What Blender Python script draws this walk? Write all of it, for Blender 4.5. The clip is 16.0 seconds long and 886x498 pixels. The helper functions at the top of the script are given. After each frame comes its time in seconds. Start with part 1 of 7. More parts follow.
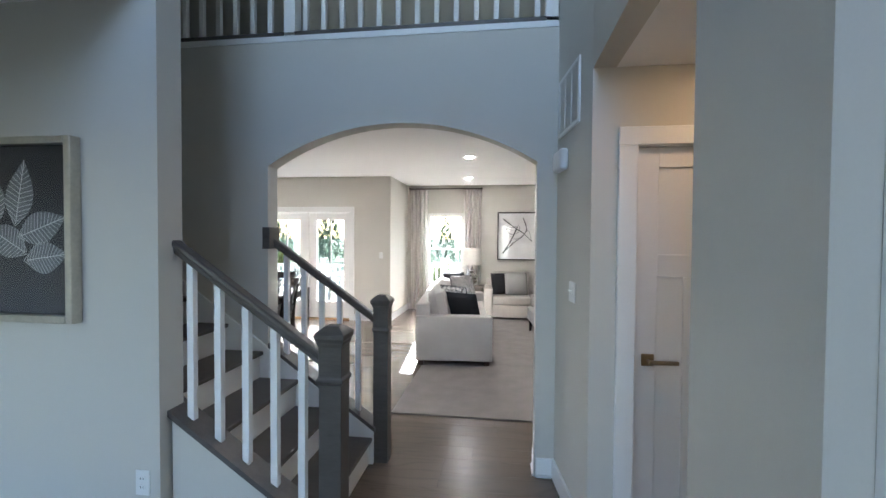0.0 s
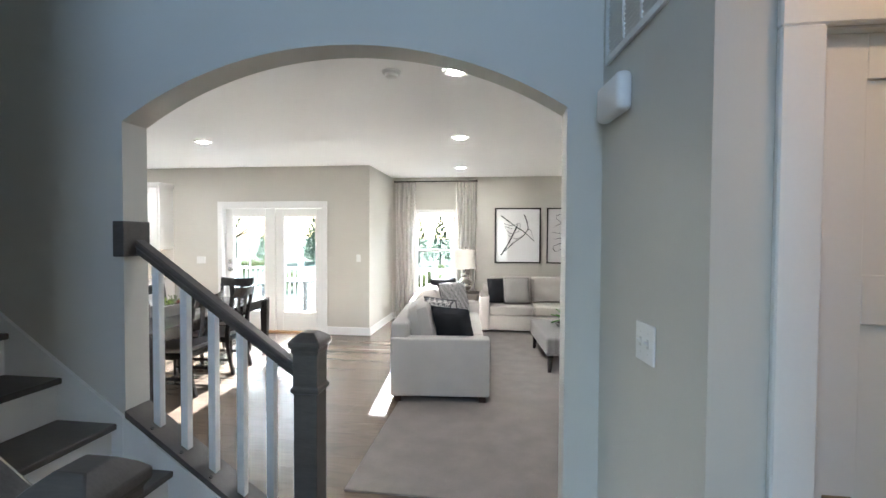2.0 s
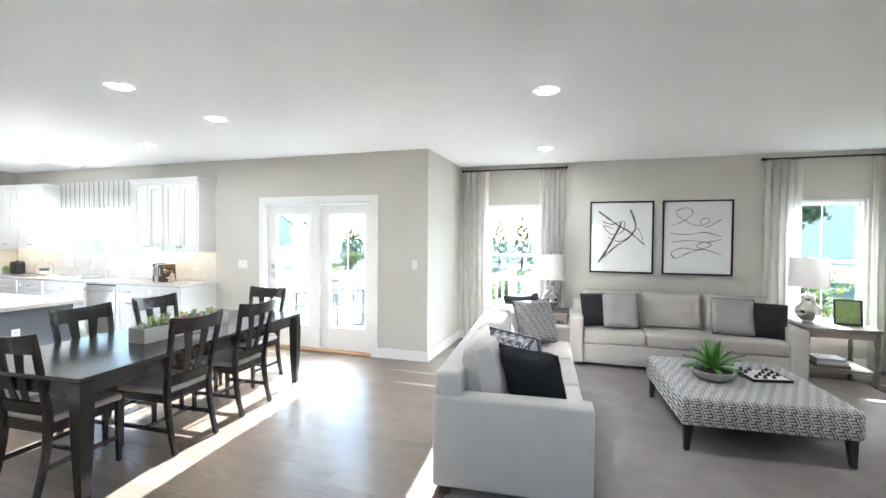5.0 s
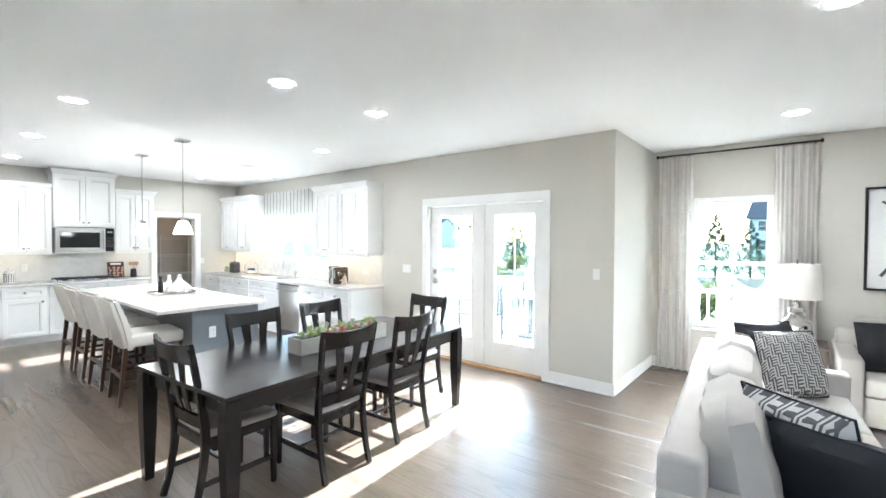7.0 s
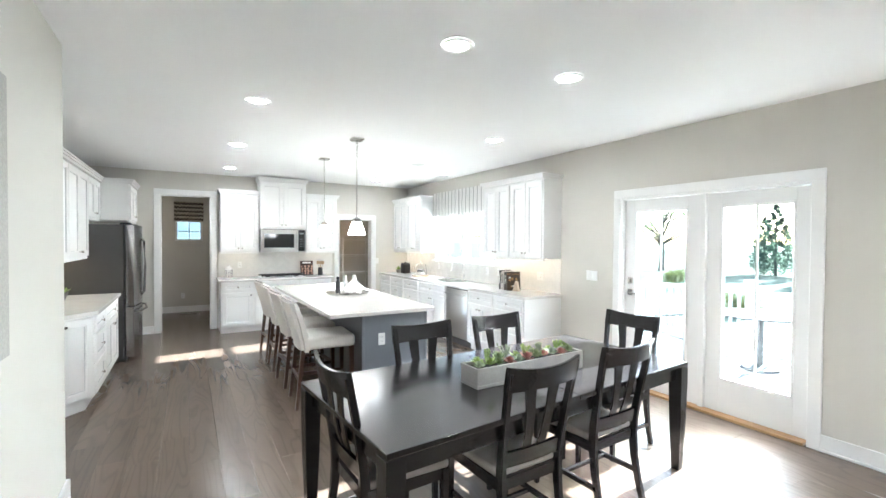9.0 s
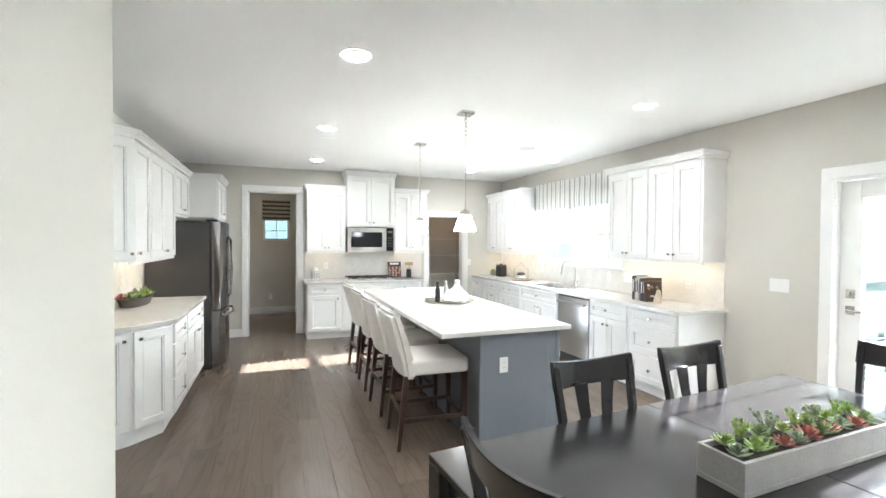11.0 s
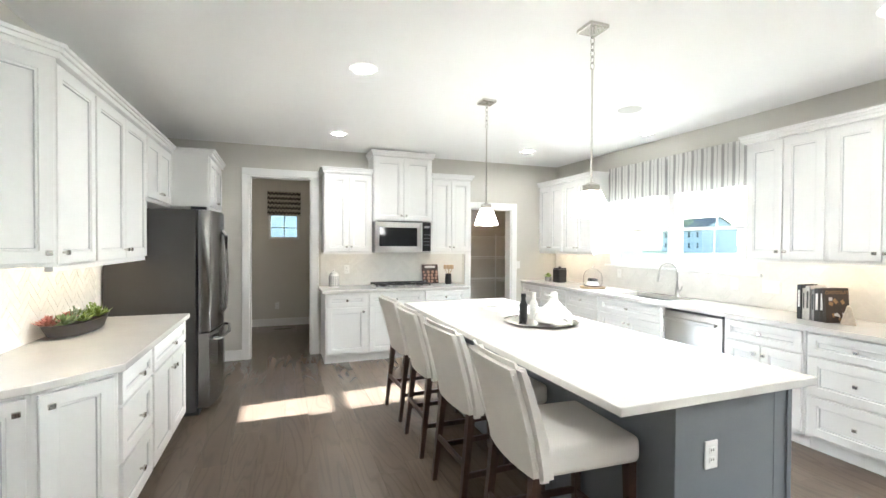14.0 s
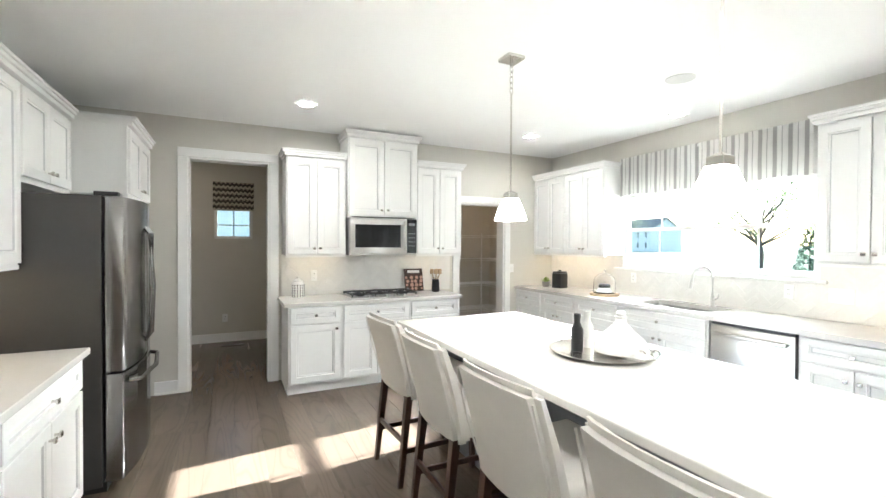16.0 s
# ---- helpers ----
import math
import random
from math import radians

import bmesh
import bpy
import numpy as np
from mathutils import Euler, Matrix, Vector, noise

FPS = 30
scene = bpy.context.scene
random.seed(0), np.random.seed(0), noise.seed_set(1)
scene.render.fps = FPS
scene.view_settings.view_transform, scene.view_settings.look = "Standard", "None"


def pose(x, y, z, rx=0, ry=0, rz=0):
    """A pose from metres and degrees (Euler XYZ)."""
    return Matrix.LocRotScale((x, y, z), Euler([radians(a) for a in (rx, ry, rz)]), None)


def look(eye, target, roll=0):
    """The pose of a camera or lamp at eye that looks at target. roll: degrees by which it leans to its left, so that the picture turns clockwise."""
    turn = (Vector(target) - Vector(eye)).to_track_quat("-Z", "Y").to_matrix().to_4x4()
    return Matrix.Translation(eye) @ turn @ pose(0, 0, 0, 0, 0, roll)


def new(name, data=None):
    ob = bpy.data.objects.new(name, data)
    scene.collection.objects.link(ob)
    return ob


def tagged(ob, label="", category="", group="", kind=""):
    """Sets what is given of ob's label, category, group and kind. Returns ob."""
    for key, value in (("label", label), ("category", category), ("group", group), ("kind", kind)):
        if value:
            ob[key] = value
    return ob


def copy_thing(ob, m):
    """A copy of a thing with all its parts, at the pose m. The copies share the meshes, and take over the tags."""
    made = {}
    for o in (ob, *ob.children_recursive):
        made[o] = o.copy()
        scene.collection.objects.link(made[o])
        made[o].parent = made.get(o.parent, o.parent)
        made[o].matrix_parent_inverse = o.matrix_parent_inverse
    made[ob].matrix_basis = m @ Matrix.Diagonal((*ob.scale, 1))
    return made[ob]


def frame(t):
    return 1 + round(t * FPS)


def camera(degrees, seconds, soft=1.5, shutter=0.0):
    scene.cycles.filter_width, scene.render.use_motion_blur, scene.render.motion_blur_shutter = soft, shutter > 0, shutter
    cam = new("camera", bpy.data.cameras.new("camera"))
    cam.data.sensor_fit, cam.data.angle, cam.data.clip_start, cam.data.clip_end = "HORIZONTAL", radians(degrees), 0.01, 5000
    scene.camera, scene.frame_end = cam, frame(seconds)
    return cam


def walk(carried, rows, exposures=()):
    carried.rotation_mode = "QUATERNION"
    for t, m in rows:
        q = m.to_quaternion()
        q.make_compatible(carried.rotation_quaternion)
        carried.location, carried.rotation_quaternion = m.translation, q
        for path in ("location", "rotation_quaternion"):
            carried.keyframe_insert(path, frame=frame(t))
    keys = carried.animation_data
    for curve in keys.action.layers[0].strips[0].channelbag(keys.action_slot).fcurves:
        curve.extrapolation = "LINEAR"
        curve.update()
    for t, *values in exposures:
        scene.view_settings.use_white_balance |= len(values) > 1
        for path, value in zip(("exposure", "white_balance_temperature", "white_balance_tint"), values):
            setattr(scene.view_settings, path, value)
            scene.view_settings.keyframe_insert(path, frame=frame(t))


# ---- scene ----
cam = camera(90.6, 16.0)
PATH = [
    (0, (0.94, 0.644, 1.586), (0.667, 2.625, 1.536), 0.4),
    (0.5, (0.909, 0.937, 1.599), (0.648, 2.92, 1.547), 0.3),
    (1, (0.906, 1.234, 1.595), (0.647, 3.217, 1.543), 0.2),
    (1.5, (0.916, 1.556, 1.599), (0.658, 3.539, 1.548), 0.3),
    (2, (0.903, 1.861, 1.59), (0.647, 3.844, 1.538), 0.3),
    (2.5, (0.89, 2.142, 1.596), (0.634, 4.125, 1.541), 0.3),
    (3, (0.883, 2.422, 1.592), (0.626, 4.405, 1.541), 0.5),
    (5.5, (0.67, 3.6, 1.592), (-0.103, 5.444, 1.549), 0.3),
    (6, (0.559, 3.772, 1.574), (-0.377, 5.539, 1.535), 0.2),
    (6.5, (0.427, 3.943, 1.587), (-0.673, 5.613, 1.547), 0.2),
    (7, (0.294, 4.097, 1.595), (-0.965, 5.65, 1.557), 0.3),
    (7.5, (0.162, 4.236, 1.594), (-1.257, 5.645, 1.554), 0.3),
    (8, (-0.015, 4.36, 1.586), (-1.567, 5.62, 1.549), 0.3),
    (8.5, (-0.232, 4.444, 1.582), (-1.886, 5.568, 1.547), 0.4),
    (9, (-0.458, 4.491, 1.593), (-2.186, 5.498, 1.556), 0.4),
    (9.5, (-0.705, 4.52, 1.587), (-2.496, 5.408, 1.547), 0.3),
    (10, (-0.979, 4.536, 1.582), (-2.822, 5.312, 1.541), 0.4),
    (12.5, (-2.341, 4.497, 1.523), (-4.219, 5.184, 1.49), 0.4),
    (13, (-2.6, 4.49, 1.516), (-4.48, 5.172, 1.486), 0.4),
    (13.5, (-2.862, 4.475, 1.516), (-4.741, 5.158, 1.484), 0.4),
    (14, (-3.149, 4.463, 1.497), (-5.024, 5.157, 1.47), 0.3),
    (14.5, (-3.41, 4.464, 1.517), (-5.28, 5.171, 1.482), 0.4),
    (15, (-3.671, 4.457, 1.522), (-5.527, 5.201, 1.484), 0.3),
    (15.5, (-3.924, 4.451, 1.52), (-5.754, 5.258, 1.487), 0.4),
    (16, (-4.185, 4.462, 1.502), (-5.983, 5.338, 1.475), 0.3),
]
walk(cam, [(t, look(eye, target, roll)) for t, eye, target, roll in PATH], [(0, 4.0, 5950, 15), (1.3, 4.05, 6000, 13), (3, 4.22, 5750, 12), (7, 4.3, 5550, 9), (12, 4.22, 5850, 9), (16, 4.15, 5950, 9)])

# ---- light ----
SUN_WAY = Vector((0.09, -1.0, -0.44)).normalized()
sky_world = bpy.data.worlds.new("sky")
scene.world = sky_world
sky_world.use_nodes = True
sky = sky_world.node_tree.nodes.new("ShaderNodeTexSky")
sky.sky_type, sky.sun_disc = "NISHITA", False
sky.sun_elevation, sky.sun_rotation = radians(23.7), radians(-5.1)
back = sky_world.node_tree.nodes["Background"]
back.inputs["Strength"].default_value = 0.10
sky_world.node_tree.links.new(sky.outputs[0], back.inputs["Color"])

sun = new("sun", bpy.data.lights.new("sun", "SUN"))
sun.data.energy, sun.data.angle, sun.data.color = 4.4, radians(0.5), (1.0, 0.97, 0.92)
sun.matrix_world = look((0, 30, 14), Vector((0, 30, 14)) + SUN_WAY)


def window_light(x, y, z, width, height, power, way, colour=(0.93, 0.96, 1.0)):
    """The sky's light in a window's opening."""
    lamp = new("window_light", bpy.data.lights.new("window_light", "AREA"))
    lamp.data.shape, lamp.data.size, lamp.data.size_y = "RECTANGLE", width, height
    lamp.data.energy, lamp.data.color = power, colour
    lamp.matrix_world = look((x, y, z), Vector((x, y, z)) + Vector(way))
    return lamp


window_light(-6.97, 9.15, 2.38, 1.9, 0.5, 0.9, (0, -0.85, -0.5))
window_light(-2.85, 9.2, 2.40, 1.8, 0.6, 6.5, (0, -0.85, -0.5))
window_light(-0.33, 10.7, 2.42, 0.9, 0.6, 1.8, (0, -0.8, -0.6))
window_light(3.65, 10.7, 2.42, 0.9, 0.6, 0.8, (0, -0.8, -0.6))
window_light(1.08, -1.3, 1.3, 0.4, 2.0, 0.24, (0, 1, 0.0), (0.58, 0.76, 1.0))
window_light(0.7, -1.3, 4.2, 1.4, 1.3, 1.35, (0, 1, -0.2), (0.58, 0.76, 1.0))


# ---- materials ----
def material(name, colour, rough=0.5, metal=0.0, vary=0.06, scale=4.0, grain=60.0, bump=0.05, stretch=(1, 1, 1), emit=0.0, random_value=0.0, coat=0.0):
    """A surface with broad stains, fine grain and relief. stretch sets the grain's direction."""
    m = bpy.data.materials.new(name)
    m.use_nodes = True
    nodes, link = m.node_tree.nodes, m.node_tree.links.new
    bsdf = nodes["Principled BSDF"]
    bsdf.inputs["Roughness"].default_value, bsdf.inputs["Metallic"].default_value = rough, metal
    bsdf.inputs["Coat Weight"].default_value = coat
    where = nodes.new("ShaderNodeTexCoord")
    mapping = nodes.new("ShaderNodeMapping")
    mapping.inputs["Scale"].default_value = stretch
    link(where.outputs["Object"], mapping.inputs["Vector"])
    broad, fine = nodes.new("ShaderNodeTexNoise"), nodes.new("ShaderNodeTexNoise")
    for tex, size, detail in ((broad, scale, 4), (fine, grain, 6)):
        tex.inputs["Scale"].default_value, tex.inputs["Detail"].default_value = size, detail
        link(mapping.outputs[0], tex.inputs["Vector"])
    both = nodes.new("ShaderNodeMix")
    both.data_type = "FLOAT"
    both.inputs[0].default_value = 0.45
    link(broad.outputs["Fac"], both.inputs[2])
    link(fine.outputs["Fac"], both.inputs[3])
    ramp = nodes.new("ShaderNodeValToRGB")
    ramp.color_ramp.elements[0].position, ramp.color_ramp.elements[1].position = 0.3, 0.7
    ramp.color_ramp.elements[0].color = (*[max(0, c * (1 - vary)) for c in colour], 1)
    ramp.color_ramp.elements[1].color = (*[min(1, c * (1 + vary)) for c in colour], 1)
    link(both.outputs[0], ramp.inputs[0])
    out = ramp.outputs[0]
    if random_value:
        info, hue = nodes.new("ShaderNodeObjectInfo"), nodes.new("ShaderNodeHueSaturation")
        span = nodes.new("ShaderNodeMapRange")
        span.inputs[3].default_value, span.inputs[4].default_value = 1 - random_value, 1 + random_value
        link(info.outputs["Random"], span.inputs[0])
        link(span.outputs[0], hue.inputs["Value"])
        link(out, hue.inputs["Color"])
        out = hue.outputs[0]
    link(out, bsdf.inputs["Base Color"])
    if bump:
        relief = nodes.new("ShaderNodeBump")
        relief.inputs["Strength"].default_value, relief.inputs["Distance"].default_value = bump, 0.004
        link(fine.outputs["Fac"], relief.inputs["Height"])
        link(relief.outputs[0], bsdf.inputs["Normal"])
    wear = nodes.new("ShaderNodeMapRange")
    wear.inputs[3].default_value, wear.inputs[4].default_value = max(0.02, rough - 0.06), min(1, rough + 0.06)
    link(broad.outputs["Fac"], wear.inputs[0])
    link(wear.outputs[0], bsdf.inputs["Roughness"])
    if emit:
        bsdf.inputs["Emission Color"].default_value = (*colour, 1)
        bsdf.inputs["Emission Strength"].default_value = emit
    return m


def glass_material(name, colour=(1, 1, 1), rough=0.0):
    m = bpy.data.materials.new(name)
    m.use_nodes = True
    bsdf = m.node_tree.nodes["Principled BSDF"]
    bsdf.inputs["Base Color"].default_value = (*colour, 1)
    bsdf.inputs["Roughness"].default_value, bsdf.inputs["IOR"].default_value = rough, 1.45
    bsdf.inputs["Transmission Weight"].default_value = 1.0
    return m


WALL = material("greige_wall_paint", (0.60, 0.58, 0.525), 0.75, vary=0.02, scale=1.2, grain=180, bump=0.06)
CEILING = material("ceiling_paint", (0.91, 0.91, 0.90), 0.85, vary=0.02, scale=0.8, grain=160, bump=0.06)
TRIM = material("white_trim_paint", (0.82, 0.82, 0.80), 0.38, vary=0.02, scale=2, grain=90, bump=0.02)
CABINET = material("white_cabinet_paint", (0.80, 0.795, 0.775), 0.34, vary=0.02, scale=2, grain=70, bump=0.02)
QUARTZ = material("white_quartz", (0.67, 0.655, 0.625), 0.12, vary=0.03, scale=7, grain=120, bump=0.0)
WARM_DOOR = material("painted_door", (0.80, 0.79, 0.76), 0.4, vary=0.02, scale=2, grain=80, bump=0.03)
ISLAND_GREY = material("slate_grey_paint", (0.17, 0.185, 0.205), 0.38, vary=0.04, scale=2, grain=80, bump=0.02)
STAIN = material("dark_grey_stained_wood", (0.085, 0.075, 0.067), 0.42, vary=0.25, scale=5, grain=30, bump=0.08, stretch=(1, 6, 6))
ESPRESSO = material("espresso_wood", (0.019, 0.0175, 0.0175), 0.20, vary=0.10, scale=3, grain=90, bump=0.008, stretch=(6, 1, 6))
RUG = material("grey_loop_rug", (0.225, 0.20, 0.183), 0.95, vary=0.18, scale=5, grain=130, bump=0.6)
LINEN = material("off_white_linen", (0.50, 0.47, 0.43), 0.92, vary=0.07, scale=6, grain=260, bump=0.35)
STEEL = material("brushed_steel", (0.56, 0.55, 0.53), 0.30, 1.0, vary=0.03, scale=2, grain=150, bump=0.0, stretch=(1, 1, 6))
DARK_STEEL = material("fridge_side_grey", (0.052, 0.05, 0.048), 0.42, 0.0, vary=0.08, scale=3, grain=120, bump=0.05)
NICKEL = material("satin_nickel", (0.62, 0.60, 0.56), 0.25, 1.0, vary=0.05, scale=9, grain=90, bump=0.0)
BLACK = material("black_plastic", (0.016, 0.016, 0.017), 0.35, vary=0.2, scale=8, grain=90, bump=0.03)
LAMP_GLOW = material("lamp_diffuser", (1.0, 0.95, 0.87), 0.5, vary=0.0, bump=0.0, emit=24.0)
PANE = glass_material("clear_glass")
ESPRESSO.node_tree.nodes["Principled BSDF"].inputs["Specular IOR Level"].default_value = 0.5
GREY_RING = material("grey_panel_ring", (0.56, 0.56, 0.56), 0.4, vary=0.06, scale=12, grain=70, bump=0.0)
# grey tint holds back the outdoor brightness; the sun still passes in full
GLAZING = glass_material("dimmed_window_glass", (0.40, 0.44, 0.43))
FLOOR_BASE = material("floor_underlay", (0.05, 0.042, 0.036), 0.8, vary=0.1)


# ---- building helpers ----
def bm_boxes(boxes, bevel=0.0, segments=2):
    """Boxes (x0, y0, z0, x1, y1, z1) joined in one bmesh, with their edges rounded."""
    bm = bmesh.new()
    for x0, y0, z0, x1, y1, z1 in boxes:
        m = Matrix.Translation(((x0 + x1) / 2, (y0 + y1) / 2, (z0 + z1) / 2)) @ Matrix.Diagonal((abs(x1 - x0), abs(y1 - y0), abs(z1 - z0), 1))
        bmesh.ops.create_cube(bm, size=1, matrix=m)
    if bevel:
        bmesh.ops.bevel(bm, geom=bm.edges[:], offset=bevel, segments=segments, affect="EDGES", profile=0.5, clamp_overlap=True)
    return bm


def bm_box(x0, y0, z0, x1, y1, z1, bevel=0.0, segments=2):
    return bm_boxes([(x0, y0, z0, x1, y1, z1)], bevel, segments)


def bm_turned(profile, steps=24, x=0.0, y=0.0):
    """A turned body from (radius, height) pairs, from the bottom up."""
    bm = bmesh.new()
    rings = [[bm.verts.new((x + r * math.cos(a), y + r * math.sin(a), z)) for a in np.arange(steps) * 2 * math.pi / steps] for r, z in profile]
    for low, high in zip(rings, rings[1:]):
        for i in range(steps):
            bm.faces.new((low[i], low[(i + 1) % steps], high[(i + 1) % steps], high[i]))
    bm.faces.new(rings[0][::-1])
    bm.faces.new(rings[-1])
    return bm


def bm_extrude(outline, depth, way=(0, 0, 1), bevel=0.0):
    """A flat outline of 3D points, extruded by depth along way."""
    bm = bmesh.new()
    face = bm.faces.new([bm.verts.new(p) for p in outline])
    made = bmesh.ops.extrude_face_region(bm, geom=[face])
    bmesh.ops.translate(bm, vec=Vector(way).normalized() * depth, verts=[v for v in made["geom"] if isinstance(v, bmesh.types.BMVert)])
    bmesh.ops.recalc_face_normals(bm, faces=bm.faces[:])
    if bevel:
        bmesh.ops.bevel(bm, geom=bm.edges[:], offset=bevel, segments=2, affect="EDGES", profile=0.5, clamp_overlap=True)
    return bm


def bm_tube(points, radius, steps=10, radii=None):
    """A round bar along a line of points."""
    bm = bmesh.new()
    points = [Vector(p) for p in points]
    rings = []
    for i, p in enumerate(points):
        way = (points[min(i + 1, len(points) - 1)] - points[max(i - 1, 0)]).normalized()
        turn = way.to_track_quat("Z", "Y").to_matrix()
        r = radii[i] if radii else radius
        rings.append([bm.verts.new(p + turn @ Vector((r * math.cos(a), r * math.sin(a), 0))) for a in np.arange(steps) * 2 * math.pi / steps])
    for low, high in zip(rings, rings[1:]):
        for i in range(steps):
            bm.faces.new((low[i], low[(i + 1) % steps], high[(i + 1) % steps], high[i]))
    bm.faces.new(rings[0][::-1])
    bm.faces.new(rings[-1])
    return bm


def bm_pillow(w, d, h, cuts=10, puff=0.5, seed=0):
    """A stuffed cushion, centred, w by d and h thick, lying flat."""
    bm = bmesh.new()
    bmesh.ops.create_grid(bm, x_segments=cuts, y_segments=cuts, size=1)
    top = bm.verts[:]
    made = bmesh.ops.duplicate(bm, geom=bm.verts[:] + bm.edges[:] + bm.faces[:])
    low = [v for v in made["geom"] if isinstance(v, bmesh.types.BMVert)]
    for group, side in ((top, 1), (low, -1)):
        for v in group:
            a, b = v.co.x, v.co.y
            edge = max(0.0, (1 - a ** 4) * (1 - b ** 4)) ** puff
            pinch = 1 - 0.06 * (a * a + b * b - abs(a * b))
            wob = 0.05 * noise.noise((a * 1.7 + seed, b * 1.7, side))
            v.co = (a * w / 2 * pinch, b * d / 2 * pinch, side * h / 2 * edge * (1 + wob * 4))
    bmesh.ops.reverse_faces(bm, faces=[f for f in bm.faces if all(v in set(low) for v in f.verts)])
    bmesh.ops.remove_doubles(bm, verts=bm.verts[:], dist=0.0008)
    return bm


def mesh_of(name, bm, mat, smooth=False):
    me = bpy.data.meshes.new(name)
    bmesh.ops.recalc_face_normals(bm, faces=bm.faces[:])
    bm.to_mesh(me)
    bm.free()
    for m in (mat if isinstance(mat, (list, tuple)) else [mat]):
        me.materials.append(m)
    if smooth:
        me.polygons.foreach_set("use_smooth", [True] * len(me.polygons))
        me.set_sharp_from_angle(angle=radians(40))
    return me


def part(name, bm, mat, parent, label="", smooth=False, at=None):
    """One mesh under a thing or under a part."""
    ob = new(name, mesh_of(name, bm, mat, smooth))
    ob.parent = parent
    if at is not None:
        ob.matrix_basis = at
    if label:
        ob["label"] = label
    return ob


def thing(name, label, category, at=None, group="", kind=""):
    """An Empty at a thing's base, which its parts hang under."""
    ob = new(name)
    ob.empty_display_size = 0.1
    if at is not None:
        ob.matrix_basis = at
    return tagged(ob, label, category, group, kind)


def solid(name, bm, mat, label, category="", group="", kind="", at=None, smooth=False):
    """A thing, or a piece of the setting, that is one mesh."""
    ob = new(name, mesh_of(name, bm, mat, smooth))
    if at is not None:
        ob.matrix_basis = at
    return tagged(ob, label, category, group, kind)


def structure(name, bm, mat, label="", smooth=False):
    return solid(name, bm, mat, label or name.replace("_", " "), kind="structure", smooth=smooth)


def wall_boxes(axis, face, depth, a0, a1, z0, z1, openings=()):
    """Boxes of a wall along x or y, whose near face lies at face, with openings (a0, a1, z0, z1) through it."""
    cuts = sorted({a0, a1, *[o for op in openings for o in op[:2]]})
    out = []
    for b0, b1 in zip(cuts, cuts[1:]):
        gaps = sorted((op[2], op[3]) for op in openings if op[0] <= b0 + 1e-6 and op[1] >= b1 - 1e-6)
        z = z0
        for g0, g1 in gaps + [(z1, z1)]:
            if g0 > z + 1e-6:
                out.append((b0, face, z, b1, face + depth, g0) if axis == "x" else (face, b0, z, face + depth, b1, g0))
            z = max(z, g1)
    return out


# ---- the large structure ----
CEIL = 2.74
structure("wall_north", bm_boxes(wall_boxes("x", 8.69, 0.16, -9.40, -1.33, 0, CEIL, [(-8.0, -6.0, 1.22, 2.12), (-3.74, -1.95, 0, 2.08)])), WALL, "greige painted kitchen and dining wall with window and patio door")
structure("wall_bump", bm_box(-1.33, 8.69, 0, -1.17, 10.21, CEIL), WALL, "short greige painted return wall beside the living area")
structure("wall_living_north", bm_boxes(wall_boxes("x", 10.21, 0.16, -1.33, 5.16, 0, CEIL, [(-0.74, 0.08, 0.55, 2.13), (3.22, 4.08, 0.55, 2.13)])), WALL, "greige painted living room wall with two windows")
structure("wall_east", bm_box(5.0, 3.85, 0, 5.16, 10.21, CEIL), WALL, "greige painted living room side wall")
structure("wall_west", bm_boxes(wall_boxes("y", -9.40, 0.16, 2.94, 8.69, 0, CEIL, [(4.09, 4.85, 0, 2.35), (7.15, 7.86, 0, 2.03)])), WALL, "greige painted kitchen end wall with two doorways")
structure("wall_kitchen_south", bm_box(-9.24, 2.94, 0, -5.20, 3.10, CEIL), WALL, "greige painted kitchen wall behind the refrigerator")
structure("wall_passage", bm_box(-5.20, 1.30, 0, -5.06, 3.10, CEIL), WALL, "greige painted passage wall")
structure("wall_passage_end", bm_box(-5.06, 1.30, 0, -3.0, 1.44, CEIL), WALL, "greige painted passage end wall")


def arch_wall():
    """The wall between hall and living space, with its arched opening."""
    x0, x1, spring, top = -0.735, 1.155, 2.09, 2.37
    half, rise = (x1 - x0) / 2, top - spring
    radius = (half * half + rise * rise) / (2 * rise)
    centre = top - radius
    span = math.asin(half / radius)
    arc = [((x0 + x1) / 2 + radius * math.sin(a), centre + radius * math.cos(a)) for a in np.linspace(-span, span, 33)]
    bm = bmesh.new()
    y0, y1, head = 3.59, 3.725, 3.0
    for a, b in zip(arc, arc[1:]):
        corners = [(a[0], a[1]), (b[0], b[1]), (b[0], head), (a[0], head)]
        front = [bm.verts.new((x, y0, z)) for x, z in corners]
        rear = [bm.verts.new((x, y1, z)) for x, z in corners]
        bm.faces.new(front)
        bm.faces.new(rear[::-1])
        bm.faces.new((front[1], front[0], rear[0], rear[1]))
        bm.faces.new((front[3], front[2], rear[2], rear[3]))
    for lo, hi in ((-3.0, x0), (x1, 5.16)):
        bmesh.ops.create_cube(bm, size=1, matrix=Matrix.Translation(((lo + hi) / 2, (y0 + y1) / 2, head / 2)) @ Matrix.Diagonal((hi - lo, y1 - y0, head, 1)))
    bmesh.ops.remove_doubles(bm, verts=bm.verts[:], dist=0.0005)
    return bm


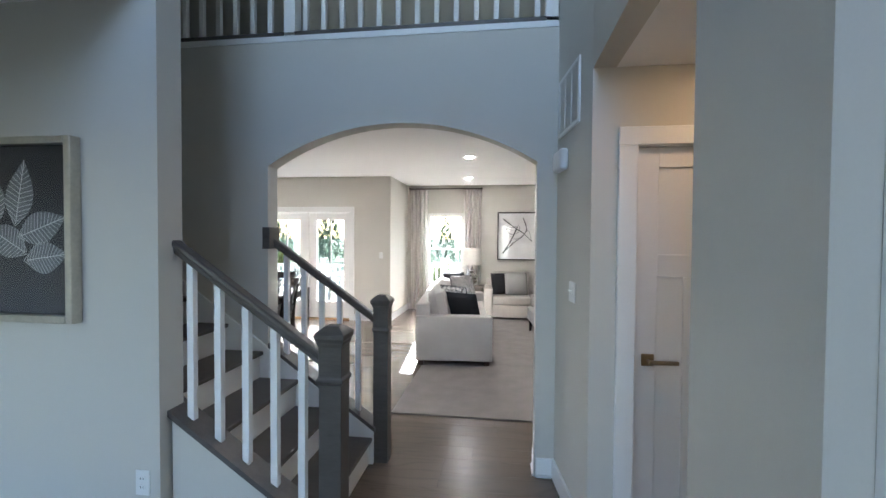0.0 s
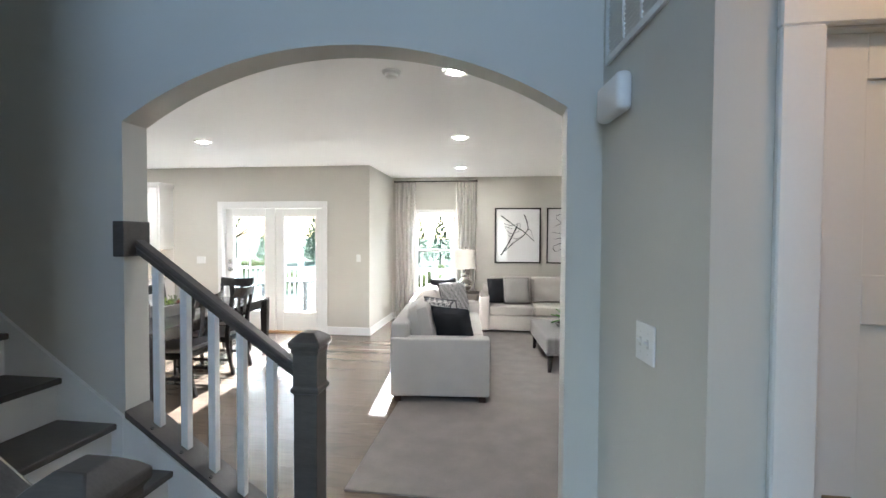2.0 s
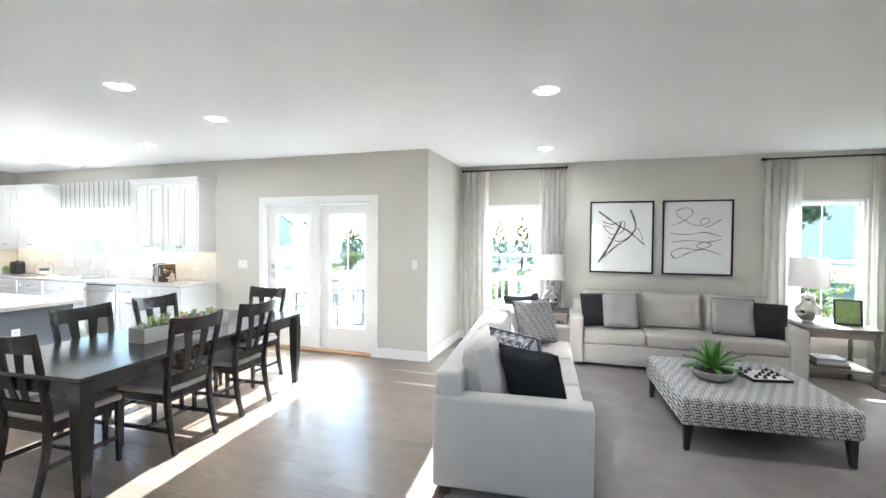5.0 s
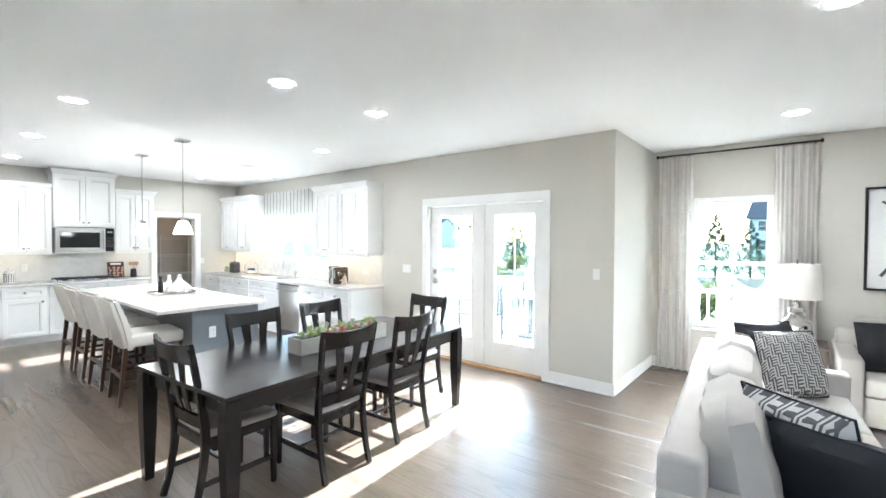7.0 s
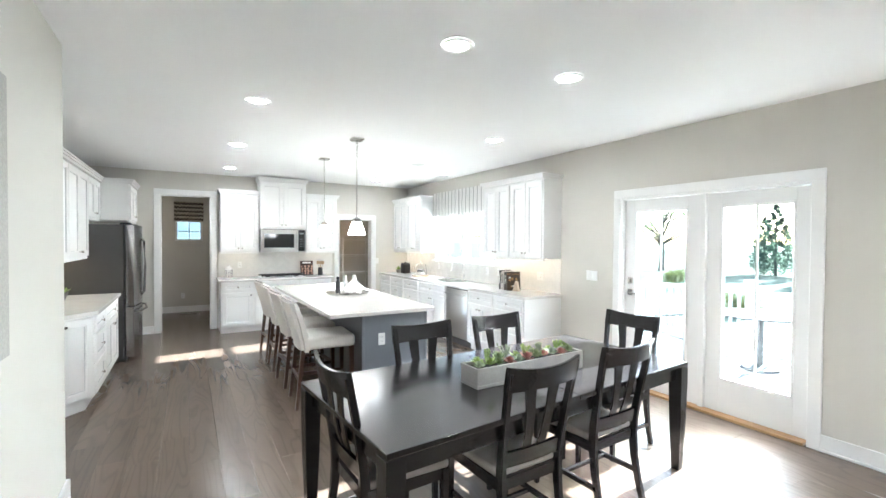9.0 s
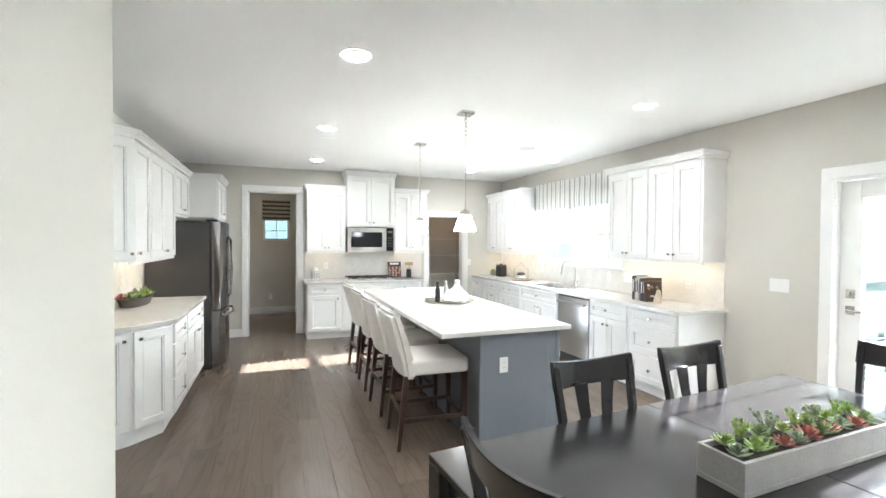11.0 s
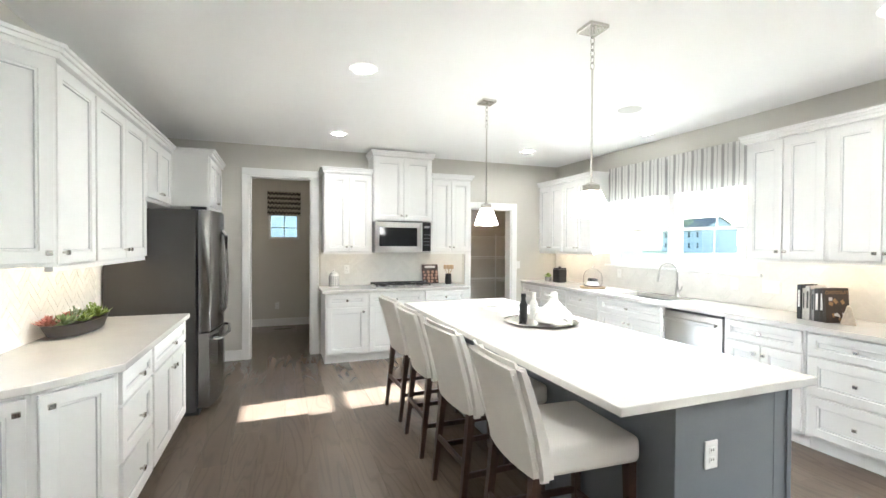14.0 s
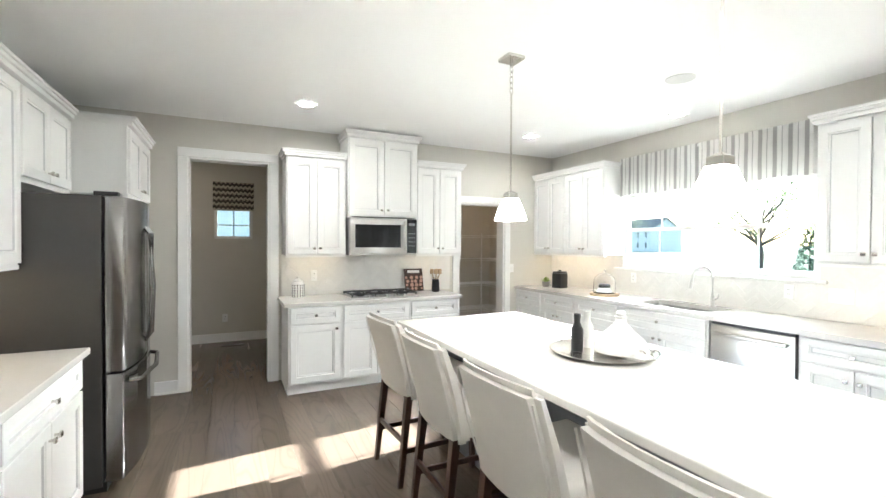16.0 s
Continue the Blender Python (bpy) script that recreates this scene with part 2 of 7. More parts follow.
structure("wall_canvas", bm_box(-3.87, 3.725, 0, -1.45, 3.85, CEIL), WALL, "greige painted wall end beside the kitchen")
structure("wall_arch", arch_wall(), WALL, "greige painted wall with a wide segmental arch")
structure("wall_stair", bm_box(-3.0, 2.42, 0, -0.597, 2.57, 5.5), WALL, "tall painted wall beside the staircase")
structure("wall_stair_end", bm_box(-3.15, 2.42, 0, -3.0, 3.725, 5.5), WALL, "painted wall at the head of the stairs")
structure("wall_hall_east", bm_extrude([(1.285, 3.59, 0), (1.37, 2.91, 0), (1.5, 2.91, 0), (1.5, 3.59, 0)], 5.5), WALL, "painted hall wall beside the arch")
structure("wall_closet", bm_boxes(wall_boxes("x", 2.91, 0.12, 1.50, 3.0, 0, 2.43, [(1.585, 2.145, 0, 2.045)])), WALL, "painted wall with closet door")
structure("wall_niche_header", bm_boxes([(1.37, 1.95, 2.43, 1.48, 2.91, 5.5)]), WALL, "painted wall above the recess")
structure("ceiling_niche", bm_box(1.48, 1.95, 2.43, 3.0, 2.91, 2.55), CEILING, "white painted ceiling of the recess")
structure("wall_niche_side", bm_box(1.46, 1.43, 0, 3.0, 1.95, 5.5), WALL, "painted wall returning beside the recess")
structure("wall_niche_end", bm_box(3.0, 1.83, 0, 3.12, 3.03, 2.55), WALL, "painted end wall of the recess")
structure("wall_front_east", bm_box(1.84, -1.2, 0, 1.98, 1.43, 5.5), WALL, "painted entrance wall")
structure("wall_front", bm_boxes(wall_boxes("x", -1.36, 0.16, -4.2, 1.98, 0, 5.5, [(0.85, 1.3, 0, 2.2), (-0.35, 1.35, 3.4, 4.95), (-3.4, -1.6, 0.6, 2.2)])), WALL, "painted entrance wall with glazed openings")
structure("wall_front_west", bm_box(-4.34, -1.36, 0, -4.2, 2.42, CEIL), WALL, "painted side wall of the front room")
structure("wall_front_rear", bm_box(-4.34, 2.42, 0, -3.15, 2.56, CEIL), WALL, "painted rear wall of the front room")
structure("wall_upper_west", bm_box(-0.80, -1.2, 2.67, -0.68, 2.42, 5.5), WALL, "painted wall above the front room opening")
structure("ceiling_front_room", bm_box(-4.2, -1.2, 2.67, -0.80, 2.42, 2.83), CEILING, "white painted ceiling of the front room")
structure("ceiling_hall", bm_box(-3.2, -1.4, 5.5, 3.2, 5.6, 5.62), CEILING, "high white painted hall ceiling")
structure("wall_upper_hall", bm_box(-3.2, 5.4, 2.945, 3.2, 5.52, 5.5), WALL, "painted upstairs hall wall")
structure("wall_upper_sides", bm_boxes([(1.5, 3.59, 3.0, 1.62, 5.4, 5.5), (-3.12, 3.725, 2.945, -3.0, 5.4, 5.5)]), WALL, "painted upstairs side walls")
structure("ceiling", bm_boxes([(-9.40, 3.85, CEIL, 5.16, 8.85, CEIL + 0.2), (-1.45, 3.725, CEIL, 5.16, 3.85, CEIL + 0.2), (-1.33, 8.85, CEIL, 5.16, 10.37, CEIL + 0.2), (-9.40, 1.30, CEIL, -3.87, 3.85, CEIL + 0.2), (-3.87, 1.30, CEIL, -3.15, 2.42, CEIL + 0.2)]), CEILING, "smooth white painted ceiling")
structure("floor_upper", bm_box(-3.0, 3.73, 2.945, 1.5, 5.4, 3.0), FLOOR_BASE, "upstairs hall floor")
floor = structure("floor", bm_boxes([(-9.40, -1.36, -0.12, 5.16, 8.85, -0.012), (-1.33, 8.85, -0.12, 5.16, 10.37, -0.012), (-11.7, 3.3, -0.12, -9.40, 8.69, -0.012)]), FLOOR_BASE, "grey-brown oak plank floor")
structure("wall_mudroom", bm_boxes(wall_boxes("y", -11.66, 0.12, 3.2, 5.6, 0, CEIL, [(4.26, 4.78, 1.55, 2.30)]) + [(-11.54, 3.2, 0, -9.40, 3.32, CEIL), (-11.54, 5.5, 0, -9.40, 5.6, CEIL)]), WALL, "greige painted walls of the back hall")
structure("ceiling_mudroom", bm_box(-11.66, 3.2, CEIL, -9.40, 8.69, CEIL + 0.1), CEILING, "white painted ceiling of the back hall")
structure("wall_pantry", bm_boxes([(-10.75, 6.6, 0, -10.63, 8.6, CEIL), (-10.63, 6.6, 0, -9.40, 6.72, CEIL), (-10.63, 8.5, 0, -9.40, 8.6, CEIL)]), WALL, "greige painted pantry walls")


# ---- kitchen ----
def bm_panel_front(w, h, rail=0.055, thick=0.02):
    """A cabinet front with frame, bead and sunk panel; it lies in x and z, its face towards +y."""
    rail = min(rail, h * 0.28)
    bm = bm_box(0, 0, 0, w, thick, h)
    bmesh.ops.recalc_face_normals(bm, faces=bm.faces[:])
    edge = [e for e in bm.edges if all(abs(v.co.y - thick) < 1e-6 for v in e.verts)]
    bmesh.ops.bevel(bm, geom=edge, offset=0.0025, segments=1, affect="EDGES")
    face = max(bm.faces, key=lambda f: f.calc_center_median().y * 100 + f.calc_area())
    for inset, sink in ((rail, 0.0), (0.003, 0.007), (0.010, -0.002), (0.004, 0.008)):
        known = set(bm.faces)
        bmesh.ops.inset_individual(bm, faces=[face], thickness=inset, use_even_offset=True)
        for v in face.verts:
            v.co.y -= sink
    # the innermost inset ring takes the second, greyer material
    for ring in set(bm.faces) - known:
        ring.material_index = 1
    return bm


def bm_knob():
    """A square cabinet knob on a stem, standing out towards +y."""
    return bm_boxes([(-0.006, 0, -0.006, 0.006, 0.02, 0.006), (-0.014, 0.018, -0.012, 0.014, 0.03, 0.012)], 0.003, 2)


FRONTS = {}


def cabinet_fronts(owner, fronts, depth, base=None):
    """Doors and drawers on a cabinet's face: (kind, x0, z0, x1, z1, knob x, knob z), in the cabinet's own measures."""
    base = base or Matrix()
    for kind, x0, z0, x1, z1, kx, kz in fronts:
        key = (round(x1 - x0, 3), round(z1 - z0, 3))
        if key not in FRONTS:
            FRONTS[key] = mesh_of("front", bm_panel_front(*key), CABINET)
            FRONTS[key].materials.append(GREY_RING)
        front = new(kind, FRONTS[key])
        front.parent, front.matrix_basis = owner, base @ Matrix.Translation((x0, depth, z0))
        if "knob" not in FRONTS:
            FRONTS["knob"] = mesh_of("knob", bm_knob(), NICKEL)
        knob = new("knob", FRONTS["knob"])
        knob.parent, knob.matrix_basis = front, Matrix.Translation((kx - x0, 0.02, kz - z0))
        knob["label"] = "square satin nickel knob"


def base_cabinet(w, fronts, at, label, depth=0.60, hollow=False):
    """A base cabinet; a hollow one leaves room for a sink."""
    ob = thing("base_cabinet", label, "cabinet", at, "kitchen base cabinets")
    walls = [(0, 0, 0.10, w, depth, 0.66), (0, 0, 0.66, 0.02, depth, 0.875), (w - 0.02, 0, 0.66, w, depth, 0.875), (0.02, depth - 0.02, 0.66, w - 0.02, depth, 0.875)]
    part("body", bm_boxes(walls) if hollow else bm_box(0, 0, 0.10, w, depth, 0.875, 0.002, 1), CABINET, ob)
    part("toe_kick", bm_box(0.0, 0, 0, w, depth - 0.06, 0.10), CABINET, ob)
    cabinet_fronts(ob, fronts, depth)
    return ob


def bm_crown(w, d, z, left=0.04, right=0.04):
    """A stepped crown moulding round a cabinet's top."""
    return bm_boxes([(-left * 0.4, 0, z, w + right * 0.4, d + 0.016, z + 0.03), (-left * 0.75, 0, z + 0.03, w + right * 0.75, d + 0.03, z + 0.052), (-left, 0, z + 0.052, w + right, d + 0.042, z + 0.072)], 0.003, 1)


def upper_cabinet(w, z0, z1, doors, at, label, depth=0.31, left=0.0, right=0.0, crown=True):
    ob = thing("wall_cabinet", label, "cabinet", at, "kitchen wall cabinets")
    part("body", bm_box(0, 0, z0, w, depth, z1, 0.002, 1), CABINET, ob)
    if crown:
        part("crown", bm_crown(w, depth + 0.02, z1, left, right), CABINET, ob)
    part("light_rail", bm_box(0, depth - 0.03, z0 - 0.025, w, depth + 0.004, z0), CABINET, ob)
    cabinet_fronts(ob, [("door", x0 + 0.004, z0 + 0.01, x1 - 0.004, z1 - 0.02, kx, z0 + 0.07) for x0, x1, kx in doors], depth)
    return ob


def door_pair(w, z0, z1, z_knob):
    c = w / 2
    return [("door", 0.02, z0, c - 0.003, z1, c - 0.035, z_knob), ("door", c + 0.003, z0, w - 0.02, z1, c + 0.035, z_knob)]


def drawers(w, *heights):
    out = []
    for z0, z1 in heights:
        out.append(("drawer", 0.02, z0, w - 0.02, z1, w / 2, (z0 + z1) / 2))
    return out


TOP_DRAWER = (0.705, 0.86)
THREE = (TOP_DRAWER, (0.42, 0.69), (0.125, 0.405))
WHITE_BASE = "white shaker base cabinet with satin nickel knobs"

# north run, facing the room; local x runs towards -x
def north(x):
    return pose(x, 8.69, 0, 0, 0, 180)


NY = 0.62
base_cabinet(0.62, drawers(0.62, *THREE), north(-4.60), "white base cabinet with three stacked drawers", NY)
base_cabinet(0.63, drawers(0.63, TOP_DRAWER) + door_pair(0.63, 0.125, 0.69, 0.62), north(-5.225), "white base cabinet with a drawer over two doors", NY)
base_cabinet(0.94, [("drawer", 0.02, 0.705, 0.92, 0.86, 0.47, 0.78)] + door_pair(0.94, 0.125, 0.69, 0.62), north(-6.50), "white sink base cabinet with two doors", NY, True)
base_cabinet(0.63, drawers(0.63, *THREE), north(-7.445), "white base cabinet with three stacked drawers", NY)
base_cabinet(0.60, drawers(0.60, TOP_DRAWER) + door_pair(0.60, 0.125, 0.69, 0.62), north(-8.08), "white base cabinet with a drawer over two doors", NY)
base_cabinet(0.555, drawers(0.555, *THREE), north(-8.685), "white corner base cabinet with three drawers", NY)
upper_cabinet(0.66, 1.37, 2.39, [(0.02, 0.33, 0.30), (0.33, 0.64, 0.36)], north(-4.61), "white two-door wall cabinet beside the window", left=0.04)
upper_cabinet(0.63, 1.37, 2.39, [(0.01, 0.315, 0.285), (0.315, 0.62, 0.345)], north(-5.27), "white two-door wall cabinet beside the window", right=0.04)
upper_cabinet(0.66, 1.37, 2.39, [(0.01, 0.33, 0.30), (0.33, 0.65, 0.36)], north(-7.95), "white two-door wall cabinet beside the window", left=0.04)
upper_cabinet(0.63, 1.37, 2.39, [(0.01, 0.315, 0.285), (0.315, 0.62, 0.345)], north(-8.61), "white two-door corner wall cabinet")


def dishwasher():
    ob = thing("dishwasher", "stainless steel dishwasher with a bar handle between cabinets", "dishwasher", north(-5.865))
    part("body", bm_box(0.0, 0, 0.0, 0.625, 0.58, 0.87), DARK_STEEL, ob)
    part("door", bm_box(0.008, 0.58, 0.11, 0.617, 0.625, 0.845, 0.006), STEEL, ob, "brushed stainless steel door", True)
    part("control_strip", bm_box(0.008, 0.58, 0.847, 0.617, 0.62, 0.872, 0.003), BLACK, ob, "black control strip")
    part("handle", bm_boxes([(0.04, 0.66, 0.765, 0.585, 0.685, 0.795), (0.05, 0.62, 0.77, 0.08, 0.67, 0.79), (0.545, 0.62, 0.77, 0.575, 0.67, 0.79)], 0.006), STEEL, ob, "curved steel bar handle", True)
    part("toe_kick", bm_box(0.0, 0, 0.0, 0.625, 0.54, 0.10), BLACK, ob)


dishwasher()

# west run, facing the island; local x runs towards -y
def west(y):
    return pose(-9.24, y, 0, 0, 0, -90)


base_cabinet(0.60, drawers(0.60, TOP_DRAWER) + [("door", 0.02, 0.125, 0.58, 0.69, 0.06, 0.64)], west(6.83), WHITE_BASE, 0.60)
base_cabinet(0.74, drawers(0.74, TOP_DRAWER) + door_pair(0.74, 0.125, 0.69, 0.62), west(6.23), WHITE_BASE, 0.60)
base_cabinet(0.52, drawers(0.52, TOP_DRAWER) + [("door", 0.02, 0.125, 0.50, 0.69, 0.06, 0.64)], west(5.49), "white base cabinet beside the doorway", 0.60)
upper_cabinet(0.62, 1.37, 2.39, [(0.01, 0.31, 0.28), (0.31, 0.61, 0.34)], west(5.60), "white two-door wall cabinet beside the doorway", right=0.04)
upper_cabinet(0.60, 1.37, 2.39, [(0.01, 0.30, 0.27), (0.30, 0.59, 0.33)], west(7.02), "white two-door wall cabinet beside the pantry", left=0.04)
upper_cabinet(0.81, 1.79, 2.64, [(0.01, 0.405, 0.37), (0.405, 0.80, 0.44)], west(6.415), "taller white wall cabinet above the microwave", 0.36, 0.04, 0.04)


def microwave():
    ob = thing("microwave", "stainless over-range microwave with a dark glass window", "microwave", pose(-9.24, 6.385, 1.365, 0, 0, -90))
    part("body", bm_box(0, 0, 0.0, 0.77, 0.40, 0.42, 0.004), STEEL, ob)
    part("door", bm_box(0.125, 0.40, 0.02, 0.768, 0.435, 0.405, 0.008), STEEL, ob, "stainless steel door", True)
    part("window", bm_box(0.20, 0.434, 0.085, 0.715, 0.438, 0.335, 0.001), BLACK_GLASS, ob, "dark glass window")
    part("control_panel", bm_box(0.004, 0.40, 0.02, 0.12, 0.43, 0.405, 0.004), BLACK_GLASS, ob, "black control panel")
    part("handle", bm_boxes([(0.145, 0.465, 0.05, 0.168, 0.487, 0.38), (0.15, 0.43, 0.07, 0.163, 0.47, 0.09), (0.15, 0.43, 0.34, 0.163, 0.47, 0.36)], 0.004), STEEL, ob, "vertical steel handle")
    part("vent_grille", bm_boxes([(0.03, 0.40, 0.409 + 0.004 * i, 0.74, 0.428, 0.411 + 0.004 * i) for i in range(3)]), BLACK, ob)
    for i in range(4):
        for j in range(3):
            part("button", bm_box(0.024 + 0.029 * j, 0.43, 0.10 + 0.045 * i, 0.038 + 0.029 * j, 0.4315, 0.11 + 0.045 * i), BUTTON_GREY, ob)
    part("display", bm_box(0.024, 0.43, 0.33, 0.10, 0.432, 0.36), BUTTON_GREY, ob)


BUTTON_GREY = material("grey_key_print", (0.22, 0.22, 0.22), 0.4, vary=0.03, bump=0.0)
BLACK_GLASS = material("black_glass", (0.012, 0.013, 0.015), 0.06, vary=0.1, bump=0.0)
PALE_PLASTIC = material("pale_plastic", (0.62, 0.62, 0.60), 0.45, vary=0.03, bump=0.01)
WHITE_PLASTIC = material("white_plastic", (0.80, 0.80, 0.78), 0.4, vary=0.02, bump=0.01)
CERAMIC = material("white_ceramic", (0.80, 0.79, 0.76), 0.16, vary=0.03, scale=8, bump=0.01)
IRON = material("cast_iron", (0.02, 0.02, 0.021), 0.6, vary=0.3, scale=15, grain=120, bump=0.3)
microwave()


def cooktop():
    ob = thing("gas_cooktop", "stainless gas cooktop with black cast-iron grates", "cooktop", pose(-9.16, 5.99, 0.91))
    part("plate", bm_box(0, -0.38, 0, 0.50, 0.38, 0.012, 0.005), STEEL, ob)
    for i, y in enumerate((-0.25, 0.0, 0.25)):
        bars = [(0.02, y - 0.115, 0.034, 0.03, y + 0.115, 0.046), (0.40, y - 0.115, 0.034, 0.41, y + 0.115, 0.046), (0.02, y - 0.118, 0.034, 0.41, y - 0.108, 0.046), (0.02, y + 0.108, 0.034, 0.41, y + 0.118, 0.046),
                (0.02, y - 0.005, 0.036, 0.41, y + 0.005, 0.05), (0.12, y - 0.11, 0.036, 0.13, y + 0.11, 0.05), (0.30, y - 0.11, 0.036, 0.31, y + 0.11, 0.05)]
        bars += [(a, y + b, 0.01, a + 0.012, y + b + 0.012, 0.036) for a in (0.02, 0.398) for b in (-0.118, 0.106)]
        part("grate", bm_boxes(bars), IRON, ob, "black cast-iron grate")
        for x in ((0.125, 0.305) if i != 1 else (0.21,)):
            part("burner", bm_turned([(0.045, 0.011), (0.045, 0.02), (0.03, 0.022), (0.03, 0.03), (0.0, 0.031)], 20, x, y), IRON, ob, "black burner cap", True)
    for k in range(5):
        part("knob", bm_turned([(0.017, 0.011), (0.016, 0.032), (0.0, 0.033)], 16, 0.455, -0.2 + 0.1 * k), STEEL, ob, "round steel knob", True)


cooktop()

# south run with the clipped end; local x runs towards +x
SY = 3.10
base_cabinet(0.97, drawers(0.97, TOP_DRAWER) + door_pair(0.97, 0.125, 0.69, 0.62), pose(-7.19, SY, 0), "white base cabinet with a drawer over two doors", 0.625)
base_cabinet(0.56, drawers(0.56, *THREE), pose(-6.215, SY, 0), "white base cabinet with three stacked drawers", 0.625)


def clipped_cabinet(name, corners, z0, z1, doors, label, toe, crown, group):
    """A cabinet with an angled end; corners run round its plan, doors name the faces that carry one."""
    ob = thing(name, label, "cabinet", None, group)
    part("body", bm_extrude([(x, y, z0) for x, y in corners], z1 - z0), CABINET, ob)
    centre = Vector((sum(c[0] for c in corners) / len(corners), sum(c[1] for c in corners) / len(corners)))
    if toe:
        inset = [(centre + (Vector(c) - centre) * 0.86).to_tuple() if c[1] > SY + 0.01 else c for c in corners]
        part("toe_kick", bm_extrude([(x, y, 0) for x, y in inset], z0), CABINET, ob)
    if crown:
        for k, (grow, a, b) in enumerate(((0.02, 0, 0.03), (0.035, 0.03, 0.052), (0.05, 0.052, 0.072))):
            ring = [(x + (grow if x > -5.7 else 0), y + (grow if y > SY + 0.01 else 0)) for x, y in corners]
            part("crown", bm_extrude([(x, y, z1 + a) for x, y in ring], b - a), CABINET, ob)
    for a, b, side, low in doors:
        a, b = Vector(corners[a]), Vector(corners[b])
        w = (b - a).length
        turn = math.degrees(math.atan2((b - a).y, (b - a).x))
        base = pose(a.x, a.y, 0, 0, 0, turn)
        kx = 0.05 if side == "start" else w - 0.05
        kz = z0 + 0.07 if low else z1 - 0.07
        cabinet_fronts(ob, [("door", 0.018, z0 + 0.02, w - 0.018, z1 - 0.02, kx, kz)], 0.0, base)
    return ob


BASE_CORNERS = [(-5.65, SY), (-5.65, 3.725), (-5.42, 3.50), (-5.25, 3.20), (-5.25, SY)]
clipped_cabinet("base_cabinet", BASE_CORNERS, 0.10, 0.875, [(1, 2, "end", False), (2, 3, "start", False)], "white base cabinet with an angled two-door end", True, False, "kitchen base cabinets")
clipped_cabinet("wall_cabinet", [(-5.83, SY), (-5.83, 3.43), (-5.53, 3.13), (-5.53, SY)], 1.37, 2.39, [(1, 2, "start", True)], "white wall cabinet with an angled door", False, True, "kitchen wall cabinets")
upper_cabinet(0.50, 1.37, 2.39, [(0.01, 0.49, 0.44)], pose(-6.332, SY, 0), "white single-door wall cabinet", 0.31)
upper_cabinet(1.06, 1.37, 2.39, [(0.01, 0.53, 0.49), (0.53, 1.05, 0.57)], pose(-7.394, SY, 0), "white two-door wall cabinet", 0.31)
upper_cabinet(0.86, 1.86, 2.39, [(0.01, 0.43, 0.39), (0.43, 0.85, 0.47)], pose(-8.256, SY, 0), "white two-door cabinet above the refrigerator", 0.31)
upper_cabinet(0.96, 1.86, 2.39, [(0.01, 0.48, 0.44), (0.48, 0.95, 0.52)], pose(-9.22, SY, 0), "deep white wall cabinet past the refrigerator", 0.66)


# darker than STEEL: the front's dark reflections are put into the colour
FRIDGE_STEEL = material("stainless_with_dark_reflection", (0.30, 0.29, 0.285), 0.24, 1.0, vary=0.03, scale=2, grain=150, bump=0.0)


def refrigerator():
    ob = thing("refrigerator", "stainless French-door refrigerator with dark grey sides", "refrigerator", pose(-8.31, 3.12, 0))
    part("body", bm_box(0, 0.0, 0.03, 0.905, 0.66, 1.775, 0.006), DARK_STEEL, ob)
    for x0, x1, hx in ((0.0, 0.449, 0.40), (0.456, 0.905, 0.505)):
        bm = bmesh.new()
        steps = 8
        rows = []
        for z in (0.72, 1.77):
            row = []
            for i in range(steps + 1):
                x = x0 + (x1 - x0) * i / steps
                row.append(bm.verts.new((x, 0.765 + 0.055 * (1 - ((x - 0.4525) / 0.4525) ** 2), z)))
            rear = [bm.verts.new((x1, 0.675, z)), bm.verts.new((x0, 0.675, z))]
            rows.append(row + rear)
        n = len(rows[0])
        for i in range(n):
            bm.faces.new((rows[0][i], rows[0][(i + 1) % n], rows[1][(i + 1) % n], rows[1][i]))
        bm.faces.new(rows[0][::-1])
        bm.faces.new(rows[1])
        bmesh.ops.bevel(bm, geom=bm.edges[:], offset=0.004, segments=1, affect="EDGES", clamp_overlap=True)
        door = part("door", bm, FRIDGE_STEEL, ob, "curved stainless steel door", True)
        pts = [(hx, 0.80, 0.80), (hx, 0.845, 0.86), (hx, 0.857, 1.2), (hx, 0.845, 1.56), (hx, 0.80, 1.62)]
        part("handle", bm_tube(pts, 0.012), FRIDGE_STEEL, door, "long arched steel handle", True)
        part("hinge", bm_box(x0 + 0.01 if x0 == 0 else x1 - 0.07, 0.62, 1.775, x0 + 0.07 if x0 == 0 else x1 - 0.01, 0.74, 1.80, 0.004), BLACK, ob)
    drawer = part("freezer_drawer", bm_extrude([(0, 0.675, 0.06), (0, 0.765, 0.06), (0.2, 0.805, 0.06), (0.4525, 0.82, 0.06), (0.705, 0.805, 0.06), (0.905, 0.765, 0.06), (0.905, 0.675, 0.06)], 0.645, bevel=0.004), FRIDGE_STEEL, ob, "stainless steel freezer drawer")
    part("handle", bm_tube([(0.06, 0.78, 0.645), (0.09, 0.835, 0.64), (0.45, 0.875, 0.635), (0.815, 0.835, 0.64), (0.845, 0.78, 0.645)], 0.014), FRIDGE_STEEL, drawer, "wide steel drawer handle", True)
    part("dispenser", bm_box(0.10, 0.775, 1.02, 0.29, 0.815, 1.38, 0.006), BLACK_GLASS, ob, "dark water dispenser recess")
    part("grille", bm_box(0.01, 0.03, 0.0, 0.895, 0.68, 0.055), BLACK, ob)


refrigerator()

